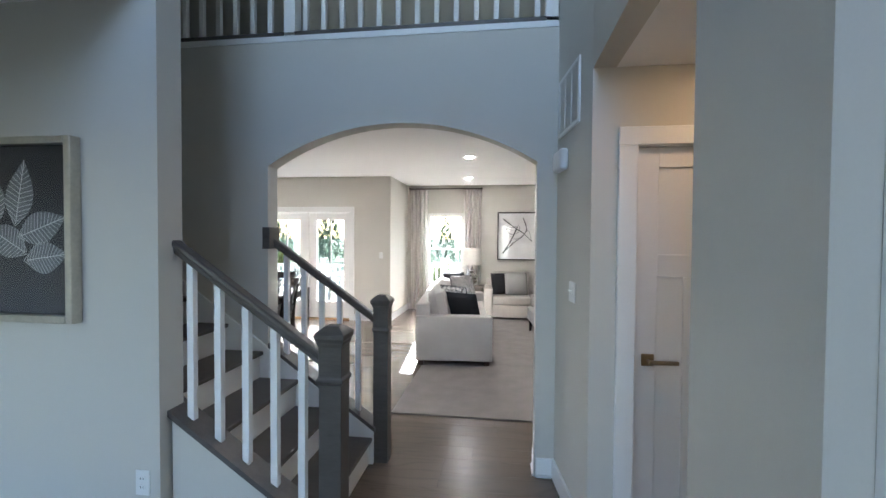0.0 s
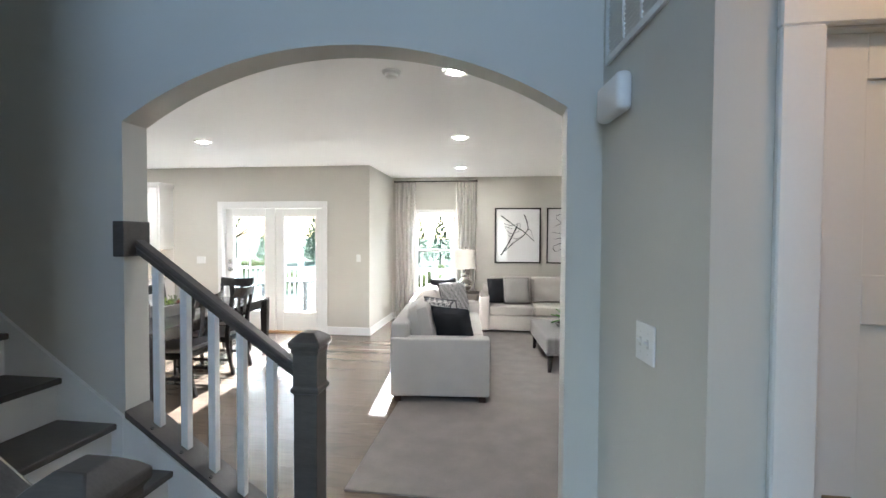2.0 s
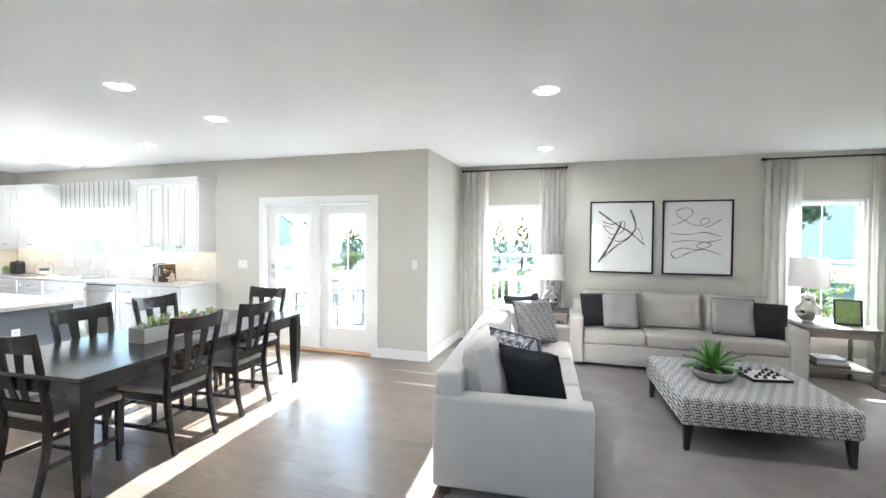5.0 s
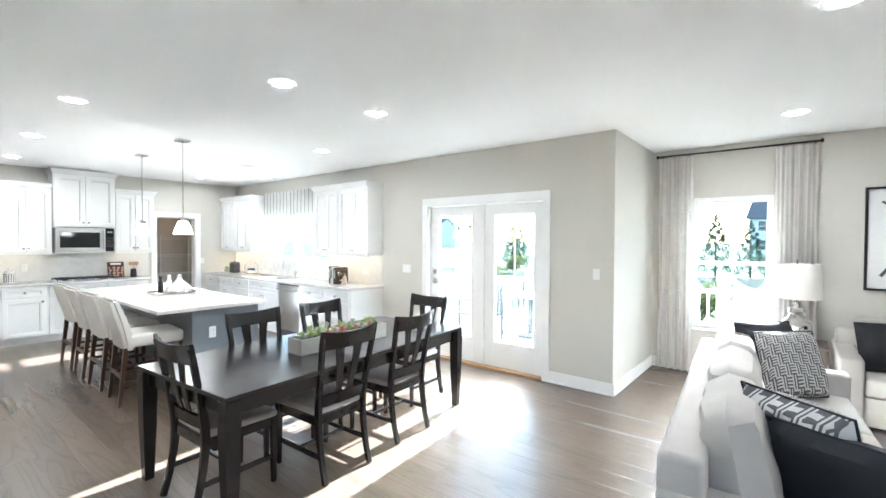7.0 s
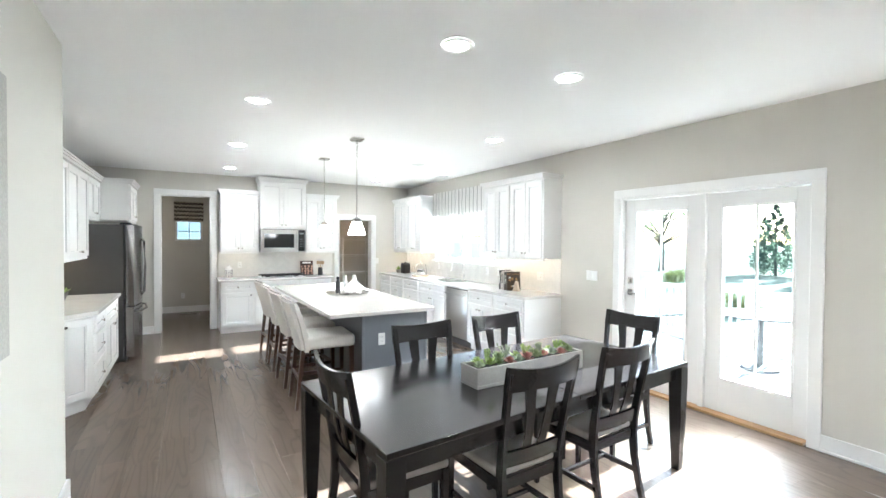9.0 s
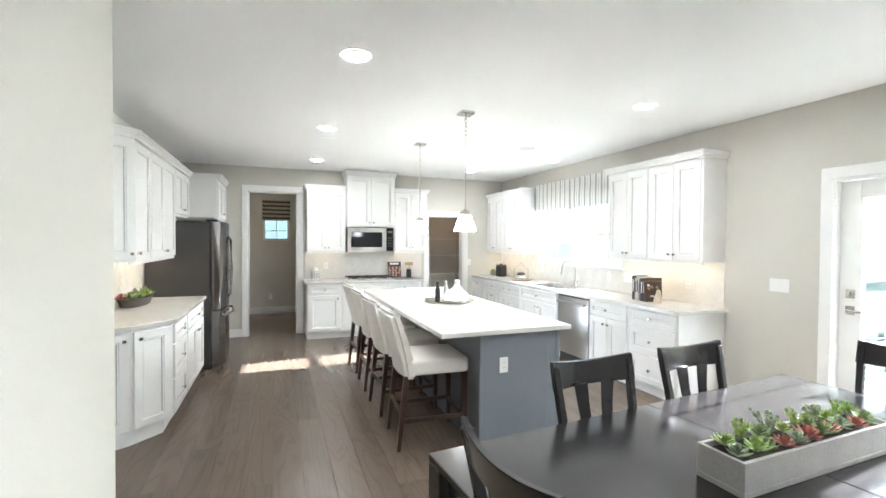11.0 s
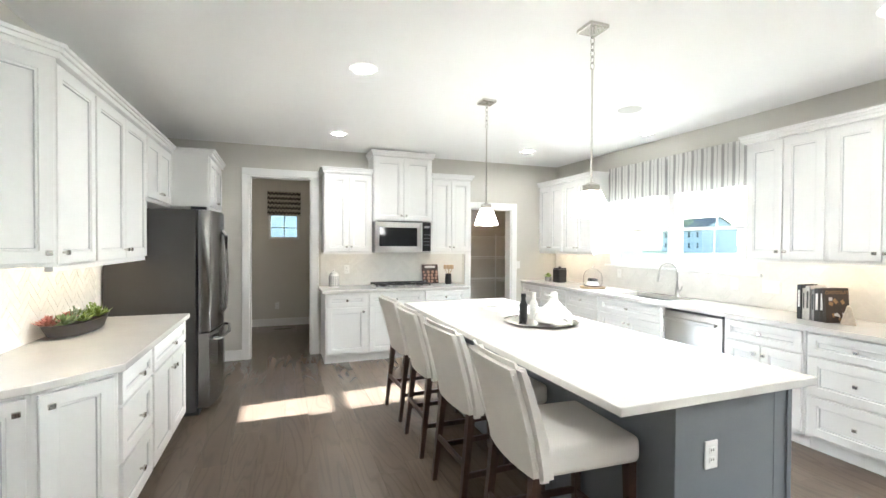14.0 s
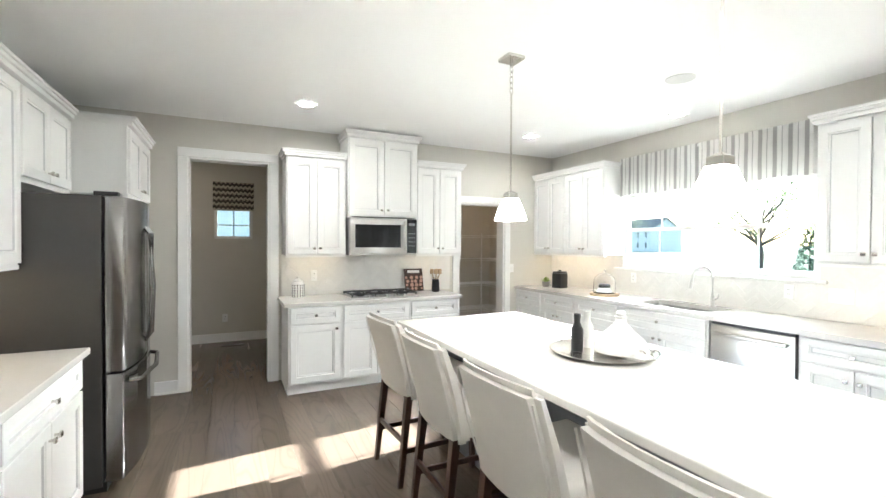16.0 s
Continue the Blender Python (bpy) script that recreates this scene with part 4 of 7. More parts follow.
def glazed_door(x0, x1, handle):
    ob = thing("patio_door", "white glazed patio door leaf, closed" + (" with lever handle" if handle else ""), "door", pose(x0, 8.75, 0.025), "patio door leaves")
    w, h = x1 - x0, 2.03
    side, low, top = 0.125, 0.30, 0.115
    part("door_frame", bm_boxes([(0, 0, 0, side, 0.045, h), (w - side, 0, 0, w, 0.045, h), (side, 0, 0, w - side, 0.045, low), (side, 0, h - top, w - side, 0.045, h)], 0.003, 1), TRIM, ob)
    part("glazing_bead", bm_boxes([(side, -0.006, low, side + 0.02, 0.05, h - top), (w - side - 0.02, -0.006, low, w - side, 0.05, h - top), (side, -0.006, low, w - side, 0.05, low + 0.02), (side, -0.006, h - top - 0.02, w - side, 0.05, h - top)], 0.003, 1), TRIM, ob)
    pane = part("pane", bm_box(side + 0.01, 0.018, low + 0.01, w - side - 0.01, 0.026, h - top - 0.01), GLAZING, ob, "double glazing tinted dark to dim the view outside")
    pane.visible_shadow = False
    c = w / 2
    part("muntin", bm_box(c - 0.008, 0.012, low, c + 0.008, 0.032, h - top), TRIM, ob)
    for z in (0.22, 1.02, 1.82):
        part("hinge", bm_turned([(0.008, -0.05), (0.008, 0.05)], 10), NICKEL, ob, at=pose(w + 0.012 if handle else -0.03, -0.008, z))
    if handle:
        lever = part("door_handle", bm_boxes([(0.045, -0.012, 0.98, 0.105, 0, 1.05)], 0.003), NICKEL, ob, "satin nickel lever handle")
        part("lever", bm_tube([(0.075, 0, 1.015), (0.075, -0.05, 1.015), (0.185, -0.055, 1.012)], 0.009), NICKEL, lever, "", True)
        part("deadbolt", bm_boxes([(0.045, -0.012, 1.11, 0.105, 0, 1.18), (0.07, -0.03, 1.13, 0.08, -0.01, 1.16)], 0.003), NICKEL, ob, "satin nickel deadbolt")
    return ob


glazed_door(-3.69, -2.85, True)
glazed_door(-2.79, -1.96, False)
structure("door_post", bm_box(-2.846, 8.72, 0.026, -2.794, 8.82, 2.06, 0.004), TRIM, "white painted post between the patio doors")
structure("door_1", bm_boxes([(-3.74, 8.69, 0, -3.695, 8.85, 2.08), (-1.957, 8.69, 0, -1.95, 8.85, 2.08), (-3.695, 8.69, 2.06, -1.957, 8.85, 2.08)]), TRIM, "white painted patio door lining")
OAK_SILL = material("oak_threshold", (0.36, 0.21, 0.09), 0.5, vary=0.2, grain=40, stretch=(1, 8, 8))
structure("threshold", bm_box(-3.70, 8.655, 0, -1.98, 8.85, 0.026, 0.004), OAK_SILL, "yellowish oak door threshold")
def sash_window(name, x0, x1, z0, z1, face, depth, sides=1, label="white double-hung window", muntins=True):
    """A window of double-hung sashes in a wall along x."""
    ob = structure(name, bm_boxes([(x0, face + 0.03, z0, x0 + 0.035, face + depth, z1), (x1 - 0.035, face + 0.03, z0, x1, face + depth, z1), (x0 + 0.035, face + 0.03, z1 - 0.035, x1 - 0.035, face + depth, z1), (x0 + 0.035, face + 0.03, z0, x1 - 0.035, face + depth, z0 + 0.03)]), TRIM, label)
    part("window_sill", bm_box(x0 - 0.05, face - 0.035, z0 - 0.025, x1 + 0.05, face + 0.05, z0, 0.005), TRIM, ob)
    w = (x1 - x0 - 0.07) / sides
    for s in range(sides):
        a, b = x0 + 0.035 + w * s, x0 + 0.035 + w * (s + 1)
        if s:
            part("mullion", bm_box(a - 0.045, face + 0.02, z0 + 0.03, a + 0.045, face + depth, z1 - 0.035), TRIM, ob)
            a += 0.045
        if s < sides - 1:
            b -= 0.045
        mid = (z0 + z1) / 2
        for k, (c, d, off) in enumerate(((z0 + 0.03, mid + 0.018, 0.05), (mid - 0.018, z1 - 0.035, 0.085))):
            y = face + off
            sash = part("window_frame", bm_boxes([(a, y, c, a + 0.035, y + 0.03, d), (b - 0.035, y, c, b, y + 0.03, d), (a + 0.035, y, c, b - 0.035, y + 0.03, c + 0.036), (a + 0.035, y, d - 0.036, b - 0.035, y + 0.03, d)], 0.002, 1), TRIM, ob)
            pane = part("pane", bm_box(a + 0.03, y + 0.012, c + 0.03, b - 0.03, y + 0.018, d - 0.03), GLAZING, sash)
            pane.visible_shadow = False
            if muntins:
                m = (a + b) / 2
                part("muntin", bm_box(m - 0.007, y + 0.009, c + 0.03, m + 0.007, y + 0.021, d - 0.03), TRIM, sash)
    return ob


sash_window("window_1", -8.0, -6.0, 1.22, 2.12, 8.69, 0.16, 2, "white twin double-hung kitchen window")
sash_window("window_2", -0.74, 0.08, 0.55, 2.13, 10.21, 0.16, 1, "white double-hung living room window", False)
sash_window("window_3", 3.22, 4.08, 0.55, 2.13, 10.21, 0.16, 1, "white double-hung living room window", True)
small = structure("window_4", bm_boxes([(-11.66, 4.26, 1.55, -11.56, 4.30, 2.30), (-11.66, 4.74, 1.55, -11.56, 4.78, 2.30), (-11.66, 4.30, 1.55, -11.56, 4.74, 1.59), (-11.66, 4.30, 2.26, -11.56, 4.74, 2.30)]), TRIM, "small white back hall window")
part("muntin", bm_boxes([(-11.62, 4.515, 1.59, -11.60, 4.53, 2.26), (-11.62, 4.30, 1.75, -11.60, 4.74, 1.765)]), TRIM, small)
part("pane", bm_box(-11.615, 4.30, 1.59, -11.605, 4.74, 2.26), GLAZING, small).visible_shadow = False


def striped_cloth(name, colour, stripe, width, sharp=0.8, share=0.3, zigzag=False):
    """Woven cloth with stripes along its own x, or with chevrons."""
    m = material(name, colour, 0.9, vary=0.04, scale=6, grain=280, bump=0.25)
    nodes, link = m.node_tree.nodes, m.node_tree.links.new
    bsdf = nodes["Principled BSDF"]
    ground = bsdf.inputs["Base Color"].links[0].from_socket
    where, sep = nodes.new("ShaderNodeTexCoord"), nodes.new("ShaderNodeSeparateXYZ")
    link(where.outputs["Object"], sep.inputs[0])

    def calc(op, a, b=0.0):
        n = nodes.new("ShaderNodeMath")
        n.operation = op
        for i, v in enumerate((a, b)):
            if isinstance(v, (int, float)):
                n.inputs[i].default_value = v
            else:
                link(v, n.inputs[i])
        return n.outputs[0]
    if zigzag:
        tri = calc("PINGPONG", sep.outputs[1], 0.03)
        along = calc("ADD", sep.outputs[2], calc("MULTIPLY", tri, 1.0))
    else:
        along = sep.outputs[0]
    band = calc("LESS_THAN", calc("FRACT", calc("DIVIDE", calc("ADD", along, 20.0), width)), share)
    thin = calc("LESS_THAN", calc("FRACT", calc("DIVIDE", calc("ADD", along, 20.0 + width * 0.42), width)), 0.06)
    mask = calc("MAXIMUM", band, thin)
    mix = nodes.new("ShaderNodeMix")
    mix.data_type = "RGBA"
    link(calc("MULTIPLY", mask, sharp), mix.inputs[0])
    link(ground, mix.inputs[6])
    mix.inputs[7].default_value = (*stripe, 1)
    link(mix.outputs[2], bsdf.inputs["Base Color"])
    return m


def key_cloth(name, light, dark, cell):
    """A woven fret: cells of lines that turn from one cell to the next."""
    m = material(name, light, 0.9, vary=0.05, scale=8, grain=300, bump=0.25)
    nodes, link = m.node_tree.nodes, m.node_tree.links.new
    bsdf = nodes["Principled BSDF"]
    ground = bsdf.inputs["Base Color"].links[0].from_socket
    where, sep = nodes.new("ShaderNodeTexCoord"), nodes.new("ShaderNodeSeparateXYZ")
    link(where.outputs["Object"], sep.inputs[0])

    def calc(op, a, b=0.0):
        n = nodes.new("ShaderNodeMath")
        n.operation = op
        for i, v in enumerate((a, b)):
            if isinstance(v, (int, float)):
                n.inputs[i].default_value = v
            else:
                link(v, n.inputs[i])
        return n.outputs[0]
    x = calc("ADD", sep.outputs[0], calc("MULTIPLY", sep.outputs[2], 0.5))
    y = calc("ADD", sep.outputs[1], calc("MULTIPLY", sep.outputs[2], 0.87))
    u, v = calc("ADD", calc("DIVIDE", x, cell), 40.0), calc("ADD", calc("DIVIDE", y, cell), 40.0)
    odd = calc("MODULO", calc("ADD", calc("FLOOR", u), calc("FLOOR", calc("MULTIPLY", v, 0.5))), 2.0)
    fu = calc("LESS_THAN", calc("FRACT", calc("MULTIPLY", u, 2.0)), 0.5)
    fv = calc("LESS_THAN", calc("FRACT", calc("MULTIPLY", v, 2.0)), 0.5)
    rest = calc("SUBTRACT", 1.0, odd)
    mask = calc("ADD", calc("MULTIPLY", odd, fu), calc("MULTIPLY", rest, fv))
    mix = nodes.new("ShaderNodeMix")
    mix.data_type = "RGBA"
    link(calc("MULTIPLY", mask, 0.92), mix.inputs[0])
    link(ground, mix.inputs[6])
    mix.inputs[7].default_value = (*dark, 1)
    link(mix.outputs[2], bsdf.inputs["Base Color"])
    return m


def let_light_through(m, share):
    """Adds light that passes through thin cloth."""
    nodes, link = m.node_tree.nodes, m.node_tree.links.new
    bsdf, out = nodes["Principled BSDF"], nodes["Material Output"]
    thin, mix = nodes.new("ShaderNodeBsdfTranslucent"), nodes.new("ShaderNodeMixShader")
    link(bsdf.inputs["Base Color"].links[0].from_socket, thin.inputs["Color"])
    mix.inputs[0].default_value = share
    link(bsdf.outputs[0], mix.inputs[1])
    link(thin.outputs[0], mix.inputs[2])
    link(mix.outputs[0], out.inputs["Surface"])
    return m


CURTAIN = striped_cloth("striped_linen_curtain", (0.90, 0.885, 0.85), (0.66, 0.64, 0.60), 0.085, 0.5, 0.22)
VALANCE = striped_cloth("striped_valance_cloth", (0.86, 0.85, 0.82), (0.40, 0.385, 0.37), 0.115, 0.85, 0.28)
CHEVRON = striped_cloth("chevron_shade_cloth", (0.50, 0.46, 0.37), (0.035, 0.03, 0.03), 0.085, 0.95, 0.5, True)
KEY = key_cloth("greek_key_cloth", (0.60, 0.58, 0.55), (0.07, 0.07, 0.075), 0.038)
KEY_SMALL = key_cloth("small_fret_cloth", (0.58, 0.56, 0.53), (0.10, 0.10, 0.105), 0.02)
let_light_through(CURTAIN, 0.45)
let_light_through(VALANCE, 0.07)
BLACK_CLOTH = material("black_velvet", (0.014, 0.015, 0.018), 0.85, vary=0.2, scale=10, grain=200, bump=0.2)
DARK_BRONZE = material("dark_bronze", (0.02, 0.017, 0.015), 0.4, 0.6, vary=0.2, scale=8)


def curtain(x0, x1, z0, z1, y, folds, seed):
    """A gathered curtain panel with thickness."""
    bm = bmesh.new()
    cols, rows = folds * 8, 14
    grid = []
    for j in range(rows + 1):
        f = j / rows
        z = z1 + (z0 - z1) * f
        line = []
        for i in range(cols + 1):
            u = i / cols
            squeeze = 1 - 0.05 * math.sin(f * math.pi)
            x = (x0 + x1) / 2 + (u - 0.5) * (x1 - x0) * squeeze
            depth = (0.030 + 0.012 * f) * math.sin(u * folds * 2 * math.pi + 0.6 * math.sin(seed + f * 1.3))
            depth += 0.012 * noise.noise((u * 4 + seed, f * 2, 0))
            line.append(bm.verts.new((x + 0.006 * noise.noise((u * 5, f * 3, seed)), depth, z)))
        grid.append(line)
    for a, b in zip(grid, grid[1:]):
        for i in range(cols):
            bm.faces.new((a[i], a[i + 1], b[i + 1], b[i]))
    bmesh.ops.solidify(bm, geom=bm.faces[:], thickness=0.003)
    return solid("curtain", bm, CURTAIN, "floor-length cream linen curtain with grey stripes", "curtain", "living room curtains", at=pose(0, y, 0), smooth=True)


curtain(-1.09, -0.69, 0.02, 2.63, 10.11, 5, 1.0)
curtain(0.08, 0.46, 0.02, 2.63, 10.11, 5, 2.4)
curtain(2.94, 3.36, 0.02, 2.63, 10.11, 5, 3.1)
curtain(4.06, 4.42, 0.02, 2.63, 10.11, 5, 4.7)


def curtain_rod(x0, x1):
    ob = thing("curtain_rod", "dark bronze curtain rod with capped ends", "curtain rod", None, "curtain rods")
    part("rod", bm_tube([(x0, 10.11, 2.655), (x1, 10.11, 2.655)], 0.011), DARK_BRONZE, ob)
    for x in (x0, x1):
        part("finial", bm_box(x - 0.013, 10.092, 2.637, x + 0.013, 10.128, 2.673, 0.004), DARK_BRONZE, ob)
        part("bracket", bm_boxes([(x - 0.008 + (0.05 if x == x0 else -0.05), 10.11, 2.645, x + 0.008 + (0.05 if x == x0 else -0.05), 10.212, 2.66)]), DARK_BRONZE, ob)
    n = int((x1 - x0) / 0.1)
    for i in range(n):
        x = x0 + 0.04 + i * 0.1
        if x < x0 + 0.42 or x > x1 - 0.42:
            ring = [(x, 10.11 + 0.017 * math.cos(a), 2.652 + 0.017 * math.sin(a)) for a in np.linspace(0, 2 * math.pi, 11)]
            part("ring", bm_tube(ring, 0.0025, 6), DARK_BRONZE, ob)


curtain_rod(-1.10, 0.47)
curtain_rod(2.92, 4.44)


def valance():
    """The flat valance over the kitchen window, with a box pleat and a notched hem."""
    bm = bmesh.new()
    x0, x1, top, hem = -7.93, -6.03, 2.50, 2.06
    cols = 60
    grid = []
    for z_k in range(7):
        line = []
        for i in range(cols + 1):
            u = i / cols
            x = x0 + (x1 - x0) * u
            low = hem + 0.012 * math.sin(u * math.pi * 4) ** 2
            z = top + (low - top) * z_k / 6
            y = 8.605 + 0.008 * noise.noise((u * 9, z_k * 0.4, 0)) + (0.014 if abs(u - 0.5) < 0.012 else 0)
            line.append(bm.verts.new((x, y, z)))
        grid.append(line)
    for a, b in zip(grid, grid[1:]):
        for i in range(cols):
            bm.faces.new((a[i], a[i + 1], b[i + 1], b[i]))
    bmesh.ops.solidify(bm, geom=bm.faces[:], thickness=0.004)
    ob = thing("window_valance", "white valance with grey stripes over the kitchen window", "valance")
    part("cloth", bm, VALANCE, ob, "", True)
    part("board", bm_box(x0, 8.612, 2.47, x1, 8.69, 2.495), TRIM, ob)
    part("return", bm_boxes([(x0 - 0.003, 8.605, 2.07, x0 + 0.001, 8.69, 2.49), (x1 - 0.001, 8.605, 2.07, x1 + 0.003, 8.69, 2.49)]), VALANCE, ob)


valance()
shade_ob = thing("roman_shade", "folded roman shade with black and cream chevrons", "roman shade")
for k in range(6):
    part("fold", bm_box(-11.54, 4.24, 1.97 + 0.072 * k, -11.505 - 0.003 * k, 4.80, 2.045 + 0.072 * k, 0.01, 2), CHEVRON, shade_ob, "", True)


# ---- dining ----
def dining_table():
    ob = thing("dining_table", "long espresso-stained rectangular wooden dining table", "dining table", pose(-2.66, 6.29, 0, 0, 0, 5))
    w, l, h = 1.07, 2.37, 0.76
    part("tabletop", bm_boxes([(-w / 2, -l / 2, h - 0.028, w / 2, -0.0005, h), (-w / 2, 0.0005, h - 0.028, w / 2, l / 2, h)], 0.004), ESPRESSO, ob, "satin espresso top with a centre joint")
    for s in (-1, 1):
        part("apron", bm_box(s * (w / 2 - 0.05) - 0.011, -l / 2 + 0.08, h - 0.125, s * (w / 2 - 0.05) + 0.011, l / 2 - 0.08, h - 0.03, 0.003), ESPRESSO, ob)
        part("apron", bm_box(-w / 2 + 0.08, s * (l / 2 - 0.05) - 0.011, h - 0.125, w / 2 - 0.08, s * (l / 2 - 0.05) + 0.011, h - 0.03, 0.003), ESPRESSO, ob)
        for t in (-1, 1):
            bm = bmesh.new()
            cx, cy = s * (w / 2 - 0.045), t * (l / 2 - 0.045)
            rings = []
            for z, half in ((h - 0.03, 0.045), (h - 0.14, 0.045), (0.35, 0.040), (0.0, 0.028)):
                rings.append([bm.verts.new((cx + a * half, cy + b * half, z)) for a, b in ((-1, -1), (1, -1), (1, 1), (-1, 1))])
            for low, high in zip(rings, rings[1:]):
                for i in range(4):
                    bm.faces.new((low[i], low[(i + 1) % 4], high[(i + 1) % 4], high[i]))
            bm.faces.new(rings[0])
            bm.faces.new(rings[-1][::-1])
            bmesh.ops.bevel(bm, geom=bm.edges[:], offset=0.003, segments=1, affect="EDGES", clamp_overlap=True)
            part("leg", bm, ESPRESSO, ob, "square tapered leg")


dining_table()
SEAT_CLOTH = material("taupe_seat_cloth", (0.40, 0.37, 0.345), 0.85, vary=0.08, scale=9, grain=280, bump=0.25)


def bm_bar(points, widths, across=(1, 0, 0)):
    """A flat bar along points; widths gives its breadth along across and its depth at each point."""
    bm = bmesh.new()
    across = Vector(across).normalized()
    points = [Vector(p) for p in points]
    rings = []
    for i, p in enumerate(points):
        way = (points[min(i + 1, len(points) - 1)] - points[max(i - 1, 0)]).normalized()
        normal = way.cross(across).normalized()
        b, d = widths[i] if isinstance(widths, list) else widths
        rings.append([bm.verts.new(p + across * b * s / 2 + normal * d * t / 2) for s, t in ((-1, -1), (1, -1), (1, 1), (-1, 1))])
    for low, high in zip(rings, rings[1:]):
        for i in range(4):
            bm.faces.new((low[i], low[(i + 1) % 4], high[(i + 1) % 4], high[i]))
    bm.faces.new(rings[0][::-1])
    bm.faces.new(rings[-1])
    bmesh.ops.bevel(bm, geom=bm.edges[:], offset=0.003, segments=1, affect="EDGES", clamp_overlap=True)
    return bm


def dining_chair(at):
    """A slat-back chair facing +y."""
    ob = thing("dining_chair", "espresso wooden dining chair with two splayed back slats", "dining chair", at, "chairs round the dining table")

    def back_y(z):
        f = (z - 0.46) / 0.55
        return -0.215 - 0.10 * f ** 1.15 if z > 0.46 else -0.215 - 0.075 * ((0.46 - z) / 0.46) ** 2.0
    for s in (-1, 1):
        zs = [0.0, 0.12, 0.26, 0.40, 0.50, 0.62, 0.76, 0.90, 0.985]
        pts = [(s * (0.192 + 0.028 * max(0, z - 0.46) / 0.5), back_y(z), z) for z in zs]
        part("back_leg", bm_bar(pts, [(0.032, 0.034 + 0.016 * math.exp(-((z - 0.45) / 0.18) ** 2)) for z in zs]), ESPRESSO, ob, "curved back leg and post", True)
        part("front_leg", bm_bar([(s * 0.205, 0.215, 0.0), (s * 0.205, 0.215, 0.43)], [(0.028, 0.028), (0.04, 0.04)]), ESPRESSO, ob)
        part("side_stretcher", bm_box(s * 0.199 - 0.009, -0.25, 0.155, s * 0.199 + 0.009, 0.21, 0.185, 0.002), ESPRESSO, ob)
        part("side_rail", bm_box(s * 0.20 - 0.011, -0.21, 0.375, s * 0.20 + 0.011, 0.21, 0.435, 0.002), ESPRESSO, ob)
        zs = [0.545, 0.65, 0.78, 0.90]
        pts = [(s * (0.045 + 0.035 * (z - 0.545) / 0.36), back_y(z) - 0.018 * math.sin((z - 0.5) / 0.45 * math.pi), z) for z in zs]
        part("slat", bm_bar(pts, [(0.062, 0.011), (0.058, 0.011), (0.064, 0.011), (0.078, 0.011)]), ESPRESSO, ob, "broad curved back slat", True)
    part("centre_stretcher", bm_box(-0.195, -0.02, 0.16, 0.195, 0.0, 0.182, 0.002), ESPRESSO, ob)
    part("front_rail", bm_box(-0.19, 0.203, 0.375, 0.19, 0.225, 0.435, 0.002), ESPRESSO, ob)
    part("rear_rail", bm_box(-0.19, -0.225, 0.375, 0.19, -0.203, 0.435, 0.002), ESPRESSO, ob)
    for name, z0, z1, half, sag in (("crest_rail", 0.885, 1.0, 0.238, 0.035), ("lower_rail", 0.49, 0.555, 0.20, 0.012)):
        bm = bmesh.new()
        rings = []
        for u in np.linspace(-1, 1, 13):
            y = back_y((z0 + z1) / 2) - sag * (1 - u * u)
            lift = -0.022 * (1 - u * u) if name == "crest_rail" else 0.0
            lean = (back_y(z1) - back_y(z0))
            rings.append([bm.verts.new(p) for p in ((half * u, y - 0.012 - lean / 2, z0), (half * u, y + 0.012 - lean / 2, z0), (half * u, y + 0.012 + lean / 2, z1 + lift + 0.012), (half * u, y - 0.012 + lean / 2, z1 + lift + 0.012))])
        for low, high in zip(rings, rings[1:]):
            for i in range(4):
                bm.faces.new((low[i], low[(i + 1) % 4], high[(i + 1) % 4], high[i]))
        bm.faces.new(rings[0][::-1])
        bm.faces.new(rings[-1])
        bmesh.ops.bevel(bm, geom=[e for e in bm.edges if abs((e.verts[0].co - e.verts[1].co).normalized().x) > 0.7], offset=0.004, segments=2, affect="EDGES", clamp_overlap=True)
        part(name, bm, ESPRESSO, ob, "", True)
    bm = bm_box(-0.222, -0.205, 0.432, 0.222, 0.238, 0.478, 0.018, 3)
    for v in bm.verts:
        if v.co.z > 0.46:
            v.co.z += 0.014 * max(0, 1 - (v.co.x / 0.22) ** 2) * max(0, 1 - (v.co.y / 0.24) ** 2)
        if v.co.y < 0:
            v.co.x *= 0.93
    part("seat", bm, SEAT_CLOTH, ob, "taupe upholstered seat", True)
    return ob


chair = dining_chair(pose(-2.36, 5.99, 0, 0, 0, 92))
for x, y, turn in ((-2.42, 6.70, 93), (-2.92, 5.95, -88), (-2.97, 6.65, -87), (-2.78, 7.36, 183), (-2.57, 5.40, 3)):
    copy_thing(chair, pose(x, y, 0, 0, 0, turn))

CONCRETE = material("pale_concrete", (0.36, 0.35, 0.33), 0.85, vary=0.12, scale=10, grain=90, bump=0.25)
SOIL = material("dark_soil", (0.035, 0.026, 0.02), 0.95, vary=0.4, scale=30, grain=160, bump=0.8)
LEAVES = [material("succulent_green", (0.21, 0.29, 0.11), 0.45, vary=0.25, scale=20, grain=120, bump=0.05),
          material("succulent_blue_green", (0.27, 0.33, 0.21), 0.5, vary=0.2, scale=20, grain=120, bump=0.05),
          material("succulent_red", (0.42, 0.15, 0.11), 0.45, vary=0.3, scale=20, grain=120, bump=0.05),
          material("succulent_bright_green", (0.27, 0.38, 0.09), 0.45, vary=0.25, scale=20, grain=120, bump=0.05)]


